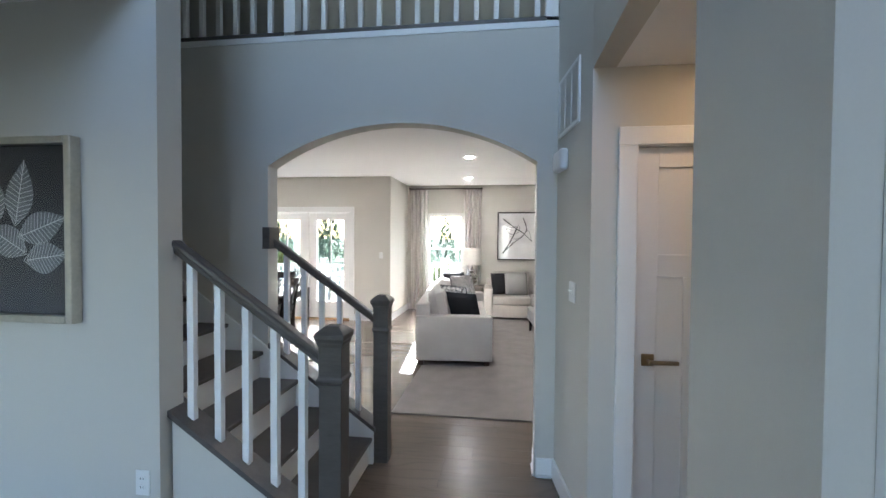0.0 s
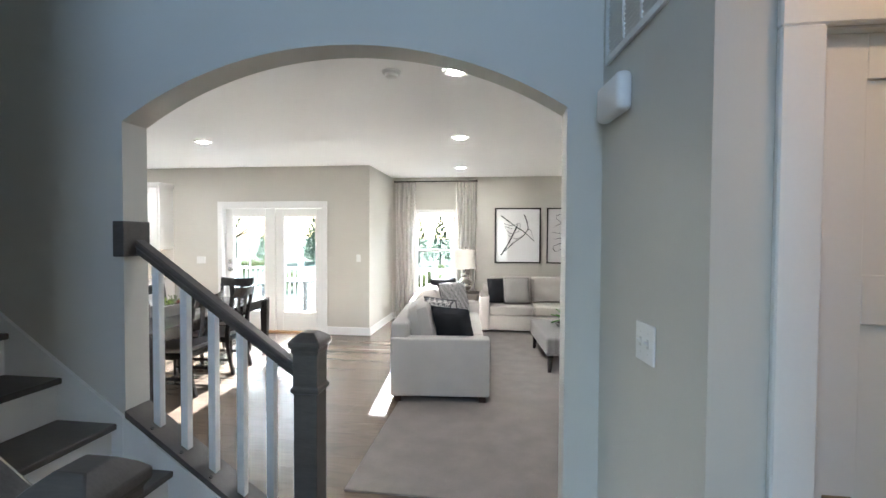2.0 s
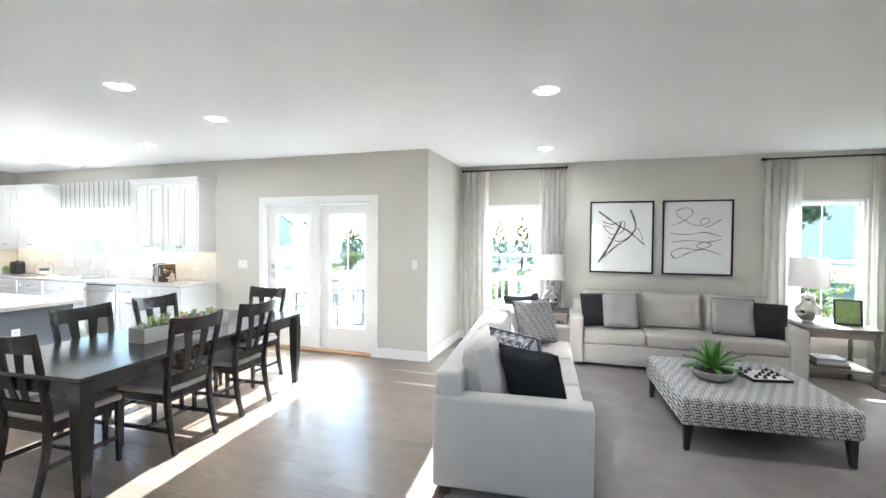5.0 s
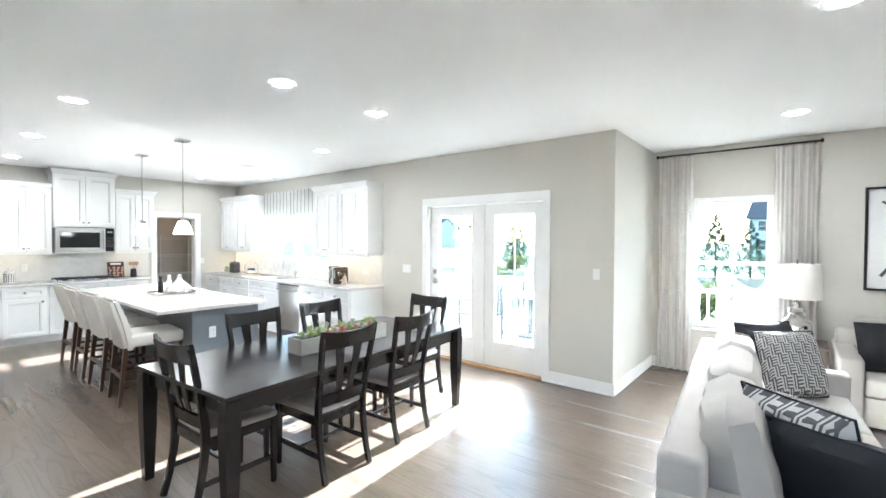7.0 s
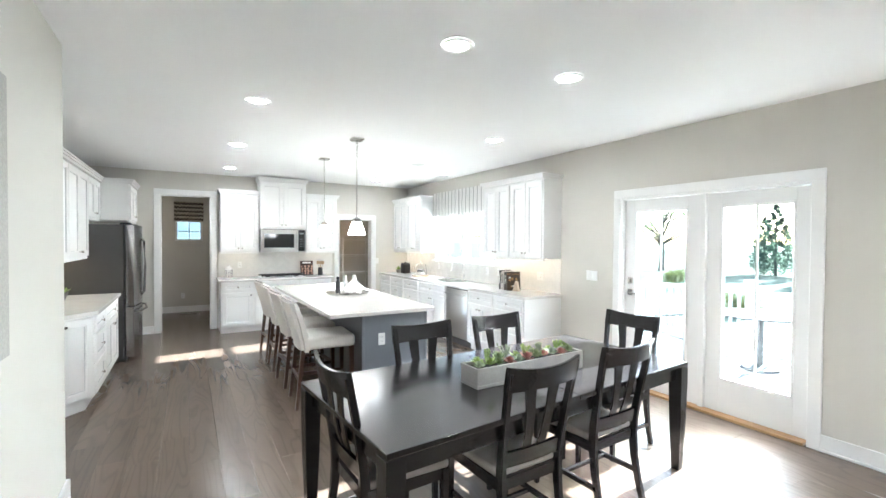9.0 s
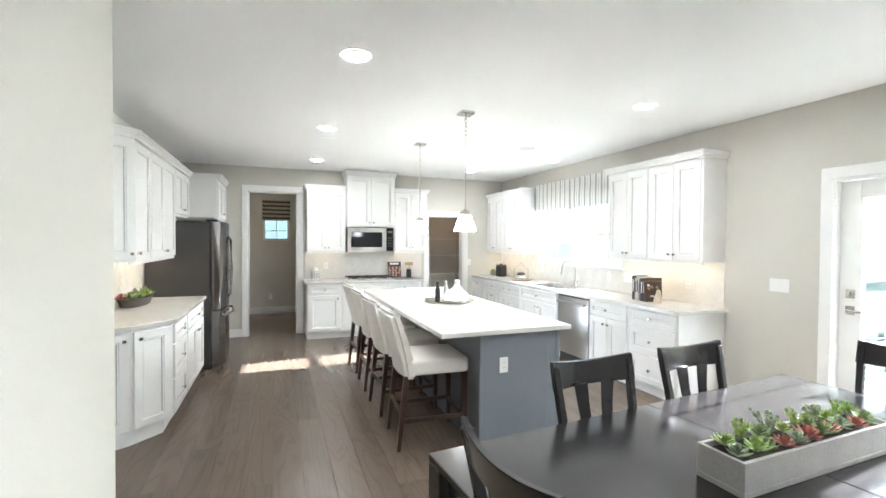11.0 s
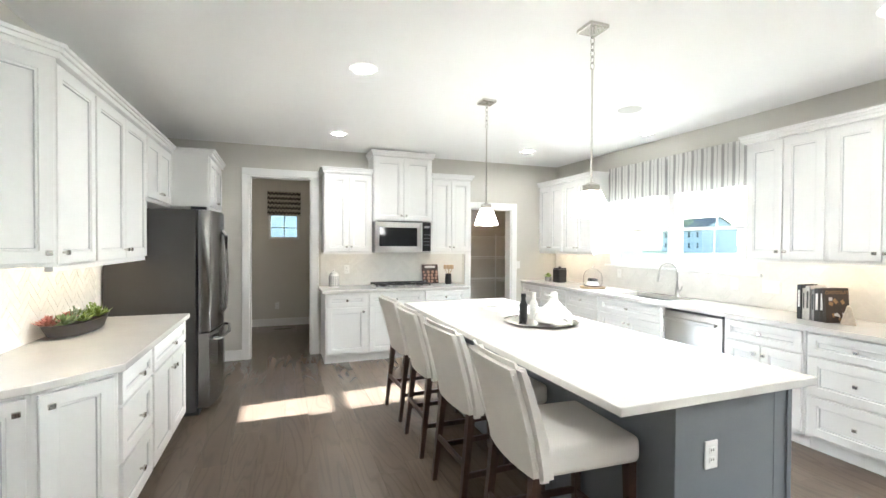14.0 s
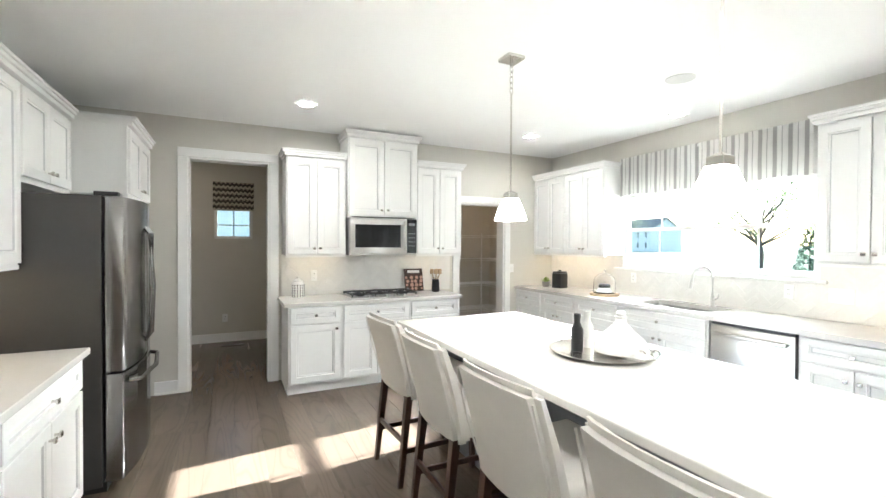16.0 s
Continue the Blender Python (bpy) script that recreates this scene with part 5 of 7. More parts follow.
def bm_rosette(radius, layers=4, count=8, lift=0.75, broad=0.34, seed=0):
    """A rosette of thick pointed leaves that spread from one base."""
    rng = random.Random(seed)
    bm = bmesh.new()
    for layer in range(layers):
        f = layer / max(1, layers - 1)
        n = max(4, count - layer)
        for k in range(n):
            a = 2 * math.pi * (k + 0.5 * (layer % 2)) / n + rng.uniform(-0.15, 0.15)
            length = radius * (1 - 0.5 * f) * rng.uniform(0.85, 1.1)
            tilt = 0.25 + lift * f + rng.uniform(-0.08, 0.08)
            wide = length * broad
            turn = Matrix.Rotation(a, 3, "Z") @ Matrix.Rotation(-tilt, 3, "Y")
            shape = [(0.0, 0.35, 0.0), (0.35, 0.9, 0.06), (0.7, 1.0, 0.10), (1.0, 0.05, 0.22)]
            rings = []
            for s, wd, up in shape:
                c = Vector((length * s, 0, length * up))
                rings.append([bm.verts.new(turn @ (c + Vector((0, wide * wd / 2 * q, r * wide * 0.22 * wd))) + Vector((0, 0, radius * 0.12 * layer))) for q, r in ((-1, 0.3), (0, -0.6), (1, 0.3), (0, 0.35))])
            for low, high in zip(rings, rings[1:]):
                for i in range(4):
                    bm.faces.new((low[i], low[(i + 1) % 4], high[(i + 1) % 4], high[i]))
    return bm


def bm_sprig(height, seed):
    """Thin stems with small round leaves."""
    rng = random.Random(seed)
    bm = bmesh.new()
    for k in range(7):
        a, lean = rng.uniform(0, 6.28), rng.uniform(0.1, 0.5)
        top = Vector((math.cos(a) * lean * height, math.sin(a) * lean * height, height * rng.uniform(0.7, 1.0)))
        for j in range(9):
            p = top * (0.25 + 0.75 * j / 8)
            m = Matrix.Translation(p) @ Euler((rng.uniform(0, 3), rng.uniform(0, 3), rng.uniform(0, 3))).to_matrix().to_4x4() @ Matrix.Diagonal((0.006, 0.003, 0.009, 1))
            bmesh.ops.create_icosphere(bm, subdivisions=1, radius=1, matrix=m)
    return bm


def succulent_bed(owner, spots, seed):
    rng = random.Random(seed)
    for k, (x, y, z, r) in enumerate(spots):
        colour = LEAVES[(k * 3 + rng.randrange(2)) % 4]
        at = pose(x, y, z, rng.uniform(-12, 12), rng.uniform(-12, 12), rng.uniform(0, 360))
        if k % 4 == 3:
            part("succulent", bm_sprig(r * 1.5, seed + k), LEAVES[3 if k % 8 == 3 else 1], owner, "leafy green sprig", at=at)
        else:
            part("succulent", bm_rosette(r, 4, 8, 0.8, 0.36, seed + k), colour, owner, "fleshy succulent rosette", at=at)


def trough():
    ob = thing("planter_trough", "grey concrete trough full of mixed succulents on the table", "planter", pose(-2.555, 6.315, 0.76, 0, 0, 1.5))
    w, l, h = 0.165, 0.86, 0.115
    part("trough", bm_boxes([(-w / 2, -l / 2, 0, w / 2, l / 2, 0.02), (-w / 2, -l / 2, 0.02, -w / 2 + 0.014, l / 2, h), (w / 2 - 0.014, -l / 2, 0.02, w / 2, l / 2, h), (-w / 2 + 0.014, -l / 2, 0.02, w / 2 - 0.014, -l / 2 + 0.014, h), (-w / 2 + 0.014, l / 2 - 0.014, 0.02, w / 2 - 0.014, l / 2, h)], 0.0015, 1), CONCRETE, ob)
    part("soil", bm_box(-w / 2 + 0.014, -l / 2 + 0.014, 0.02, w / 2 - 0.014, l / 2 - 0.014, h - 0.02), SOIL, ob)
    rng = random.Random(4)
    succulent_bed(ob, [((-0.035 if k % 2 else 0.032) + rng.uniform(-0.012, 0.012), -0.38 + 0.76 * k / 21, h - 0.012 + rng.uniform(0, 0.015), rng.uniform(0.042, 0.064)) for k in range(22)], 40)


trough()
solid("rug", bm_box(-0.05, 4.46, 0.0, 3.75, 9.55, 0.014, 0.005, 2), RUG, "large grey-beige low-pile rug under the sofas", "rug")


# ---- living ----
def sofa(w, at, label, cushions=3, depth=0.95):
    """A square-armed sofa facing +y."""
    ob = thing("sofa", label, "sofa", at, "living room sofas")
    d = depth / 2
    arm = 0.165
    part("base", bm_box(-w / 2 + 0.01, -d + 0.02, 0.055, w / 2 - 0.01, d - 0.03, 0.30, 0.015, 2), LINEN, ob, "", True)
    for s in (-1, 1):
        a, b = sorted((s * w / 2, s * (w / 2 - arm)))
        ar = part("arm", bm_box(a, -d, 0.055, b, d, 0.615, 0.022, 3), LINEN, ob, "square padded arm", True)
        part("piping", bm_tube([(a + 0.012, d - 0.008, 0.07), (a + 0.012, d - 0.008, 0.60), (b - 0.012, d - 0.008, 0.60), (b - 0.012, d - 0.008, 0.07)], 0.005, 6), LINEN, ar)
        for t in (-1, 1):
            part("foot", bm_box(s * (w / 2 - 0.07) - 0.045, t * (d - 0.07) - 0.035, 0, s * (w / 2 - 0.07) + 0.045, t * (d - 0.07) + 0.035, 0.055, 0.003), WALNUT, ob, "low dark wooden foot")
    part("back_frame", bm_box(-w / 2 + arm * 0.2, -d, 0.055, w / 2 - arm * 0.2, -d + 0.17, 0.76, 0.03, 3), LINEN, ob, "", True)
    cw = (w - 2 * arm) / cushions
    for k in range(cushions):
        x = -w / 2 + arm + cw * (k + 0.5)
        bm = bm_box(-cw / 2 + 0.004, -0.33, 0, cw / 2 - 0.004, 0.36, 0.16, 0.035, 3)
        for v in bm.verts:
            if v.co.z > 0.1:
                v.co.z += 0.02 * max(0, 1 - (2 * v.co.x / cw) ** 2)
        part("seat_cushion", bm, LINEN, ob, "loose seat cushion", True, at=pose(x, d - 0.37, 0.30))
        part("back_cushion", bm_pillow(cw * 1.06, 0.50, 0.26, 12, 0.35, k + w), LINEN, ob, "plump loose back cushion", True, at=pose(x, -d + 0.27, 0.67, 101, 0, 0))
    return ob


SOFA1 = pose(0.235, 7.25, 0.014, 0, 0, -85)
SOFA2 = pose(1.83, 9.60, 0.0, 0, 0, 181)
sofa(2.58, SOFA1, "off-white linen three-seat sofa on the rug")
sofa(2.52, SOFA2, "off-white linen three-seat sofa against the wall", depth=0.9)


def throw_pillow(owner, x, y, z, size, cloth, lean, turn, label, seed):
    at = owner @ pose(x, y, z, 0, 0, turn) @ pose(0, 0, 0, lean, 0, 0)
    ob = thing("throw_pillow", label, "pillow", at, "throw pillows on the sofas")
    body = part("cover", bm_pillow(size, size, 0.17, 14, 0.5, seed), cloth, ob, "", True)
    edge = [(a * size / 2 * 0.95, b * size / 2 * 0.95, 0) for a, b in ((-1, -1), (0, -0.985), (1, -1), (0.985, 0), (1, 1), (0, 0.985), (-1, 1), (-0.985, 0), (-1, -1))]
    part("piping", bm_tube(edge, 0.006, 6), BLACK_CLOTH if cloth is not BLACK_CLOTH else cloth, ob)


throw_pillow(SOFA1, 0.80, 0.02, 0.72, 0.48, KEY, 108, 48, "cream and black greek-key throw pillow", 1)
throw_pillow(SOFA1, 0.93, 0.12, 0.66, 0.46, BLACK_CLOTH, 112, 60, "plain black velvet throw pillow", 2)
throw_pillow(SOFA1, -0.98, -0.02, 0.74, 0.50, BLACK_CLOTH, 107, -48, "plain black velvet throw pillow", 3)
throw_pillow(SOFA1, -0.84, 0.10, 0.71, 0.48, KEY, 108, -52, "cream and black greek-key throw pillow", 4)
throw_pillow(SOFA2, 0.92, 0.08, 0.68, 0.44, BLACK_CLOTH, 108, 20, "plain black velvet throw pillow", 5)
throw_pillow(SOFA2, 0.64, 0.14, 0.69, 0.46, KEY_SMALL, 110, 8, "grey small-fret throw pillow", 6)
throw_pillow(SOFA2, -0.62, 0.12, 0.68, 0.46, KEY_SMALL, 110, -8, "grey small-fret throw pillow", 7)
throw_pillow(SOFA2, -0.95, 0.14, 0.66, 0.42, BLACK_CLOTH, 108, -22, "plain black velvet throw pillow", 8)


def ottoman():
    ob = thing("ottoman", "large square ottoman in black and white fret fabric", "ottoman", pose(1.98, 7.70, 0.014, 0, 0, 4.5))
    part("cushion", bm_box(-0.58, -0.62, 0.20, 0.58, 0.62, 0.415, 0.035, 4), KEY, ob, "fret-patterned padded top", True)
    part("piping", bm_tube([(-0.575, -0.615, 0.245), (0.575, -0.615, 0.245), (0.575, 0.615, 0.245), (-0.575, 0.615, 0.245), (-0.575, -0.615, 0.245)], 0.006, 6), KEY, ob)
    for s in (-1, 1):
        for t in (-1, 1):
            part("leg", bm_bar([(s * 0.52, t * 0.56, 0.20), (s * 0.53, t * 0.57, 0)], [(0.062, 0.062), (0.036, 0.036)]), ESPRESSO, ob, "dark tapered leg")


ottoman()


def agave():
    ob = thing("potted_plant", "bright green agave in a low grey bowl", "potted plant", pose(1.79, 7.62, 0.432))
    part("bowl", bm_turned([(0.10, 0), (0.15, 0.03), (0.175, 0.075), (0.165, 0.08), (0.15, 0.065), (0.0, 0.06)], 32), CONCRETE, ob, "low grey concrete bowl", True)
    part("gravel", bm_turned([(0.15, 0.064), (0.08, 0.08), (0.0, 0.085)], 20), SOIL, ob)
    rng = random.Random(8)
    AGAVE = material("agave_green", (0.09, 0.27, 0.035), 0.4, vary=0.3, scale=12, grain=60, bump=0.05)
    for k in range(26):
        a, f = k * 2.4, k / 25
        length, tilt = rng.uniform(0.20, 0.27), 0.25 + 1.05 * f
        turn = Matrix.Rotation(a, 3, "Z")
        bm = bmesh.new()
        rings = []
        for s, wd in ((0, 0.5), (0.3, 1.0), (0.6, 0.85), (0.85, 0.45), (1.0, 0.04)):
            up = tilt - 0.5 * s * (1 - f)
            c = Vector((math.cos(up) * length * s + 0.01, 0, math.sin(up) * length * s))
            rings.append([bm.verts.new(turn @ (c + Vector((0, q * 0.026 * wd, e * 0.006)))) for q, e in ((-1, 1.5), (0, -0.4), (1, 1.5), (0, 0.6))])
        for low, high in zip(rings, rings[1:]):
            for i in range(4):
                bm.faces.new((low[i], low[(i + 1) % 4], high[(i + 1) % 4], high[i]))
        part("leaf", bm, AGAVE, ob, at=pose(0, 0, 0.075 + 0.02 * f), smooth=True)


agave()


def board_game():
    ob = thing("game_board", "small black and white board game with dark pieces", "board game", pose(2.20, 7.80, 0.430, 0, 0, 14))
    part("frame", bm_boxes([(-0.16, -0.16, 0, 0.16, 0.16, 0.022)], 0.004), ESPRESSO, ob)
    for i in range(4):
        for j in range(4):
            part("square", bm_box(-0.142 + 0.071 * i, -0.142 + 0.071 * j, 0.022, -0.075 + 0.071 * i, -0.075 + 0.071 * j, 0.0245), PALE_PLASTIC if (i + j) % 2 else WHITE_PLASTIC, ob)
            if (i * 3 + j) % 4 != 1:
                part("piece", bm_turned([(0.018, 0.0245), (0.019, 0.032), (0.009, 0.037), (0.013, 0.05), (0.0, 0.054)], 12, -0.108 + 0.071 * i, -0.108 + 0.071 * j), BLACK, ob, "turned dark piece", True)


board_game()
MERCURY = material("mercury_glass", (0.78, 0.77, 0.74), 0.10, 1.0, vary=0.15, scale=14, grain=60, bump=0.12)
SHADE = material("white_lamp_shade", (0.82, 0.80, 0.76), 0.85, vary=0.02, scale=6, grain=240, bump=0.15)
let_light_through(SHADE, 0.4)
WEATHERED = material("weathered_grey_wood", (0.16, 0.135, 0.115), 0.6, vary=0.25, scale=6, grain=40, bump=0.15, stretch=(1, 7, 7))


def table_lamp(x, y, z):
    ob = thing("table_lamp", "silvered glass gourd lamp with a white drum shade", "table lamp", pose(x, y, z), "table lamps beside the sofa")
    part("base", bm_turned([(0.065, 0), (0.07, 0.012), (0.05, 0.02), (0.10, 0.06), (0.135, 0.13), (0.125, 0.19), (0.075, 0.24), (0.06, 0.27), (0.075, 0.30), (0.062, 0.335), (0.022, 0.35), (0.02, 0.38), (0.0, 0.38)], 36), MERCURY, ob, "mirrored mercury glass body", True)
    part("stem", bm_tube([(0, 0, 0.37), (0, 0, 0.80)], 0.006), NICKEL, ob)
    bm = bmesh.new()
    rings = [[bm.verts.new((r * math.cos(a), r * math.sin(a), h)) for a in np.arange(40) * math.pi / 20] for r, h in ((0.20, 0.43), (0.185, 0.78), (0.182, 0.78), (0.197, 0.43))]
    for low, high in zip(rings, rings[1:] + rings[:1]):
        for i in range(40):
            bm.faces.new((low[i], low[(i + 1) % 40], high[(i + 1) % 40], high[i]))
    part("shade", bm, SHADE, ob, "white fabric drum shade", True)
    part("spider", bm_boxes([(-0.185, -0.003, 0.765, 0.185, 0.003, 0.77), (-0.003, -0.185, 0.765, 0.003, 0.185, 0.77)]), NICKEL, ob)
    part("finial", bm_turned([(0.008, 0.80), (0.011, 0.815), (0.0, 0.83)], 12), NICKEL, ob)


def side_table(x0, y0, x1, y1, h):
    ob = thing("side_table", "weathered grey wooden end table with a low shelf", "side table", pose((x0 + x1) / 2, (y0 + y1) / 2, 0), "end tables")
    w, d = (x1 - x0) / 2, (y1 - y0) / 2
    part("tabletop", bm_box(-w, -d, h - 0.03, w, d, h, 0.004), WEATHERED, ob)
    part("shelf", bm_box(-w + 0.03, -d + 0.03, 0.13, w - 0.03, d - 0.03, 0.155, 0.003), WEATHERED, ob)
    for s in (-1, 1):
        part("apron", bm_box(-w + 0.05, s * (d - 0.03) - 0.01, h - 0.11, w - 0.05, s * (d - 0.03) + 0.01, h - 0.03), WEATHERED, ob)
        for t in (-1, 1):
            part("leg", bm_turned([(0.02, 0), (0.028, 0.04), (0.028, 0.17), (0.018, 0.20), (0.026, 0.30), (0.019, 0.42), (0.028, 0.46), (0.028, h - 0.03)], 14, s * (w - 0.035), t * (d - 0.035)), WEATHERED, ob, "turned leg", True)


side_table(0.02, 9.55, 0.54, 10.0, 0.60)
side_table(3.14, 9.40, 3.85, 9.98, 0.62)
table_lamp(0.29, 9.82, 0.60)
table_lamp(3.30, 9.75, 0.62)


def wall_art(x0, x1, z0, z1, strokes, seed):
    ob = thing("framed_print", "framed abstract brush drawing, black on white", "framed picture", pose(x0, 10.208, z0), "abstract prints over the sofa")
    w, h = x1 - x0, z1 - z0
    part("frame", bm_boxes([(0, -0.035, 0, 0.022, 0, h), (w - 0.022, -0.035, 0, w, 0, h), (0.022, -0.035, 0, w - 0.022, 0, 0.022), (0.022, -0.035, h - 0.022, w - 0.022, 0, h)], 0.002, 1), DARK_BRONZE, ob, "thin dark frame")
    part("paper", bm_box(0.02, -0.012, 0.02, w - 0.02, -0.008, h - 0.02), ART_PAPER, ob, "white paper")
    pane = part("glazing", bm_box(0.022, -0.022, 0.022, w - 0.022, -0.019, h - 0.022), PANE, ob, "clear picture glass")
    pane.visible_shadow = False
    for pts, r in strokes:
        line = [Vector((p[0] * w, -0.0135, p[1] * h)) for p in pts]
        smooth_line = []
        for i in range(len(line) - 1):
            p0, p1, p2, p3 = line[max(0, i - 1)], line[i], line[i + 1], line[min(len(line) - 1, i + 2)]
            for f in np.linspace(0, 1, 6, endpoint=False):
                smooth_line.append(0.5 * ((2 * p1) + (p2 - p0) * f + (2 * p0 - 5 * p1 + 4 * p2 - p3) * f * f + (3 * p1 - p0 - 3 * p2 + p3) * f ** 3))
        smooth_line.append(line[-1])
        bm = bmesh.new()
        pairs = []
        for i, p in enumerate(smooth_line):
            way = (smooth_line[min(i + 1, len(smooth_line) - 1)] - smooth_line[max(i - 1, 0)]).normalized()
            side = way.cross(Vector((0, 1, 0)))
            half = r * (0.7 + 0.5 * noise.noise((i * 0.35, seed, r * 40)))
            pairs.append((bm.verts.new(p + side * half), bm.verts.new(p - side * half)))
        for a, b in zip(pairs, pairs[1:]):
            bm.faces.new((a[0], b[0], b[1], a[1]))
        part("brush_stroke", bm, INK, ob, "black ink stroke")


ART_PAPER = material("print_paper", (0.74, 0.73, 0.71), 0.7, vary=0.02, scale=4, grain=120, bump=0.03)
INK = material("black_ink", (0.03, 0.03, 0.032), 0.6, vary=0.35, scale=30, grain=160, bump=0.0)
wall_art(0.81, 1.66, 1.12, 2.15, [
    (((0.14, 0.14), (0.25, 0.28), (0.36, 0.45), (0.46, 0.62), (0.50, 0.70)), 0.020),
    (((0.64, 0.88), (0.70, 0.75), (0.72, 0.62), (0.60, 0.48), (0.40, 0.36), (0.24, 0.22)), 0.013),
    (((0.14, 0.86), (0.30, 0.76), (0.46, 0.66), (0.62, 0.58), (0.86, 0.40)), 0.013),
    (((0.20, 0.72), (0.36, 0.68), (0.54, 0.72), (0.52, 0.58), (0.34, 0.54), (0.22, 0.66), (0.38, 0.62)), 0.007),
    (((0.30, 0.50), (0.46, 0.44), (0.62, 0.50), (0.76, 0.62), (0.84, 0.46)), 0.006)], 1)
wall_art(1.77, 2.63, 1.12, 2.15, [
    (((0.14, 0.66), (0.34, 0.74), (0.44, 0.84), (0.34, 0.90), (0.20, 0.84), (0.30, 0.74), (0.50, 0.66), (0.66, 0.70), (0.64, 0.76), (0.54, 0.72), (0.62, 0.64), (0.84, 0.74)), 0.005),
    (((0.12, 0.56), (0.36, 0.54), (0.60, 0.57), (0.84, 0.52)), 0.006),
    (((0.14, 0.44), (0.40, 0.46), (0.64, 0.44), (0.84, 0.48)), 0.006),
    (((0.84, 0.28), (0.60, 0.34), (0.40, 0.30), (0.20, 0.22), (0.14, 0.30), (0.30, 0.36), (0.52, 0.34), (0.70, 0.40), (0.60, 0.44), (0.50, 0.38), (0.70, 0.32)), 0.006)], 2)
solid("wall_canvas", bm_box(-2.80, 3.852, 1.13, -1.52, 3.885, 2.22, 0.003), material("muted_canvas", (0.40, 0.385, 0.355), 0.8, vary=0.25, scale=1.6, grain=90, bump=0.2), "large unframed canvas in muted grey and beige", "canvas picture")
frame_ob = thing("photo_frame", "black photo frame with a green landscape print", "photo frame", pose(3.68, 9.72, 0.62, -12, 0, -14))
part("frame", bm_boxes([(-0.13, -0.012, 0, -0.11, 0.012, 0.30), (0.11, -0.012, 0, 0.13, 0.012, 0.30), (-0.11, -0.012, 0, 0.11, 0.012, 0.02), (-0.11, -0.012, 0.28, 0.11, 0.012, 0.30)], 0.002, 1), BLACK, frame_ob)
part("picture", bm_box(-0.11, -0.004, 0.02, 0.11, 0.004, 0.28), LEAVES[0], frame_ob)
for k in range(3):
    solid("book", bm_box(3.30, 9.50, 0.155 + 0.035 * k, 3.62 - 0.02 * k, 9.74, 0.188 + 0.035 * k, 0.003), (WEATHERED, PALE_PLASTIC, SEAT_CLOTH)[k], "hardcover book lying on the shelf", "book", "stacked books")

# ---- entrance hall and stairs ----
RISE, RUN, FIRST = 0.191, 0.27, 0.02
stairs = thing("staircase", "closed-string staircase with dark treads and white risers", "staircase")
for k in range(1, 11):
    x = FIRST - RUN * (k - 1)
    part("tread", bm_box(x - RUN - 0.01, 2.60, RISE * k - 0.028, x + 0.028, 3.575, RISE * k, 0.007, 3), STAIN, stairs, "dark grey stained tread")
    part("riser", bm_box(x - 0.016, 2.60, RISE * (k - 1), x, 3.575, RISE * k - 0.028), TRIM, stairs, "white painted riser")


def sloped(x0, x1, y0, y1, z_at, low, slope):
    """A prism between two sloping lines; z_at is the top's height at x = 0, low the depth of the board."""
    a, b = z_at + slope * x0, z_at + slope * x1
    return bm_extrude([(x0, y0, a), (x1, y0, b), (x1, y0, b - low), (x0, y0, a - low)], y1 - y0, (0, 1, 0))


def curb(x0, x1, y0, y1, z_at, slope):
    a, b = z_at + slope * x0, z_at + slope * x1
    return bm_extrude([(x0, y0, 0), (x0, y0, a), (x1, y0, b), (x1, y0, 0)], y1 - y0, (0, 1, 0))


structure("stair_curb_south", curb(-0.58, 0.14, 2.475, 2.598, 0.34, -0.68), WALL, "painted low wall under the near banister")
structure("stair_curb_north", curb(-0.735, 0.05, 3.575, 3.715, 0.266, -0.707), TRIM, "white painted string under the far banister")
part("skirt", sloped(-2.6, -0.735, 3.572, 3.588, 0.275, 0.34, -0.707), TRIM, stairs, "white sloping skirt board")
part("skirt", sloped(-2.6, -0.58, 2.572, 2.60, 0.275, 0.34, -0.707), TRIM, stairs, "white sloping skirt board")


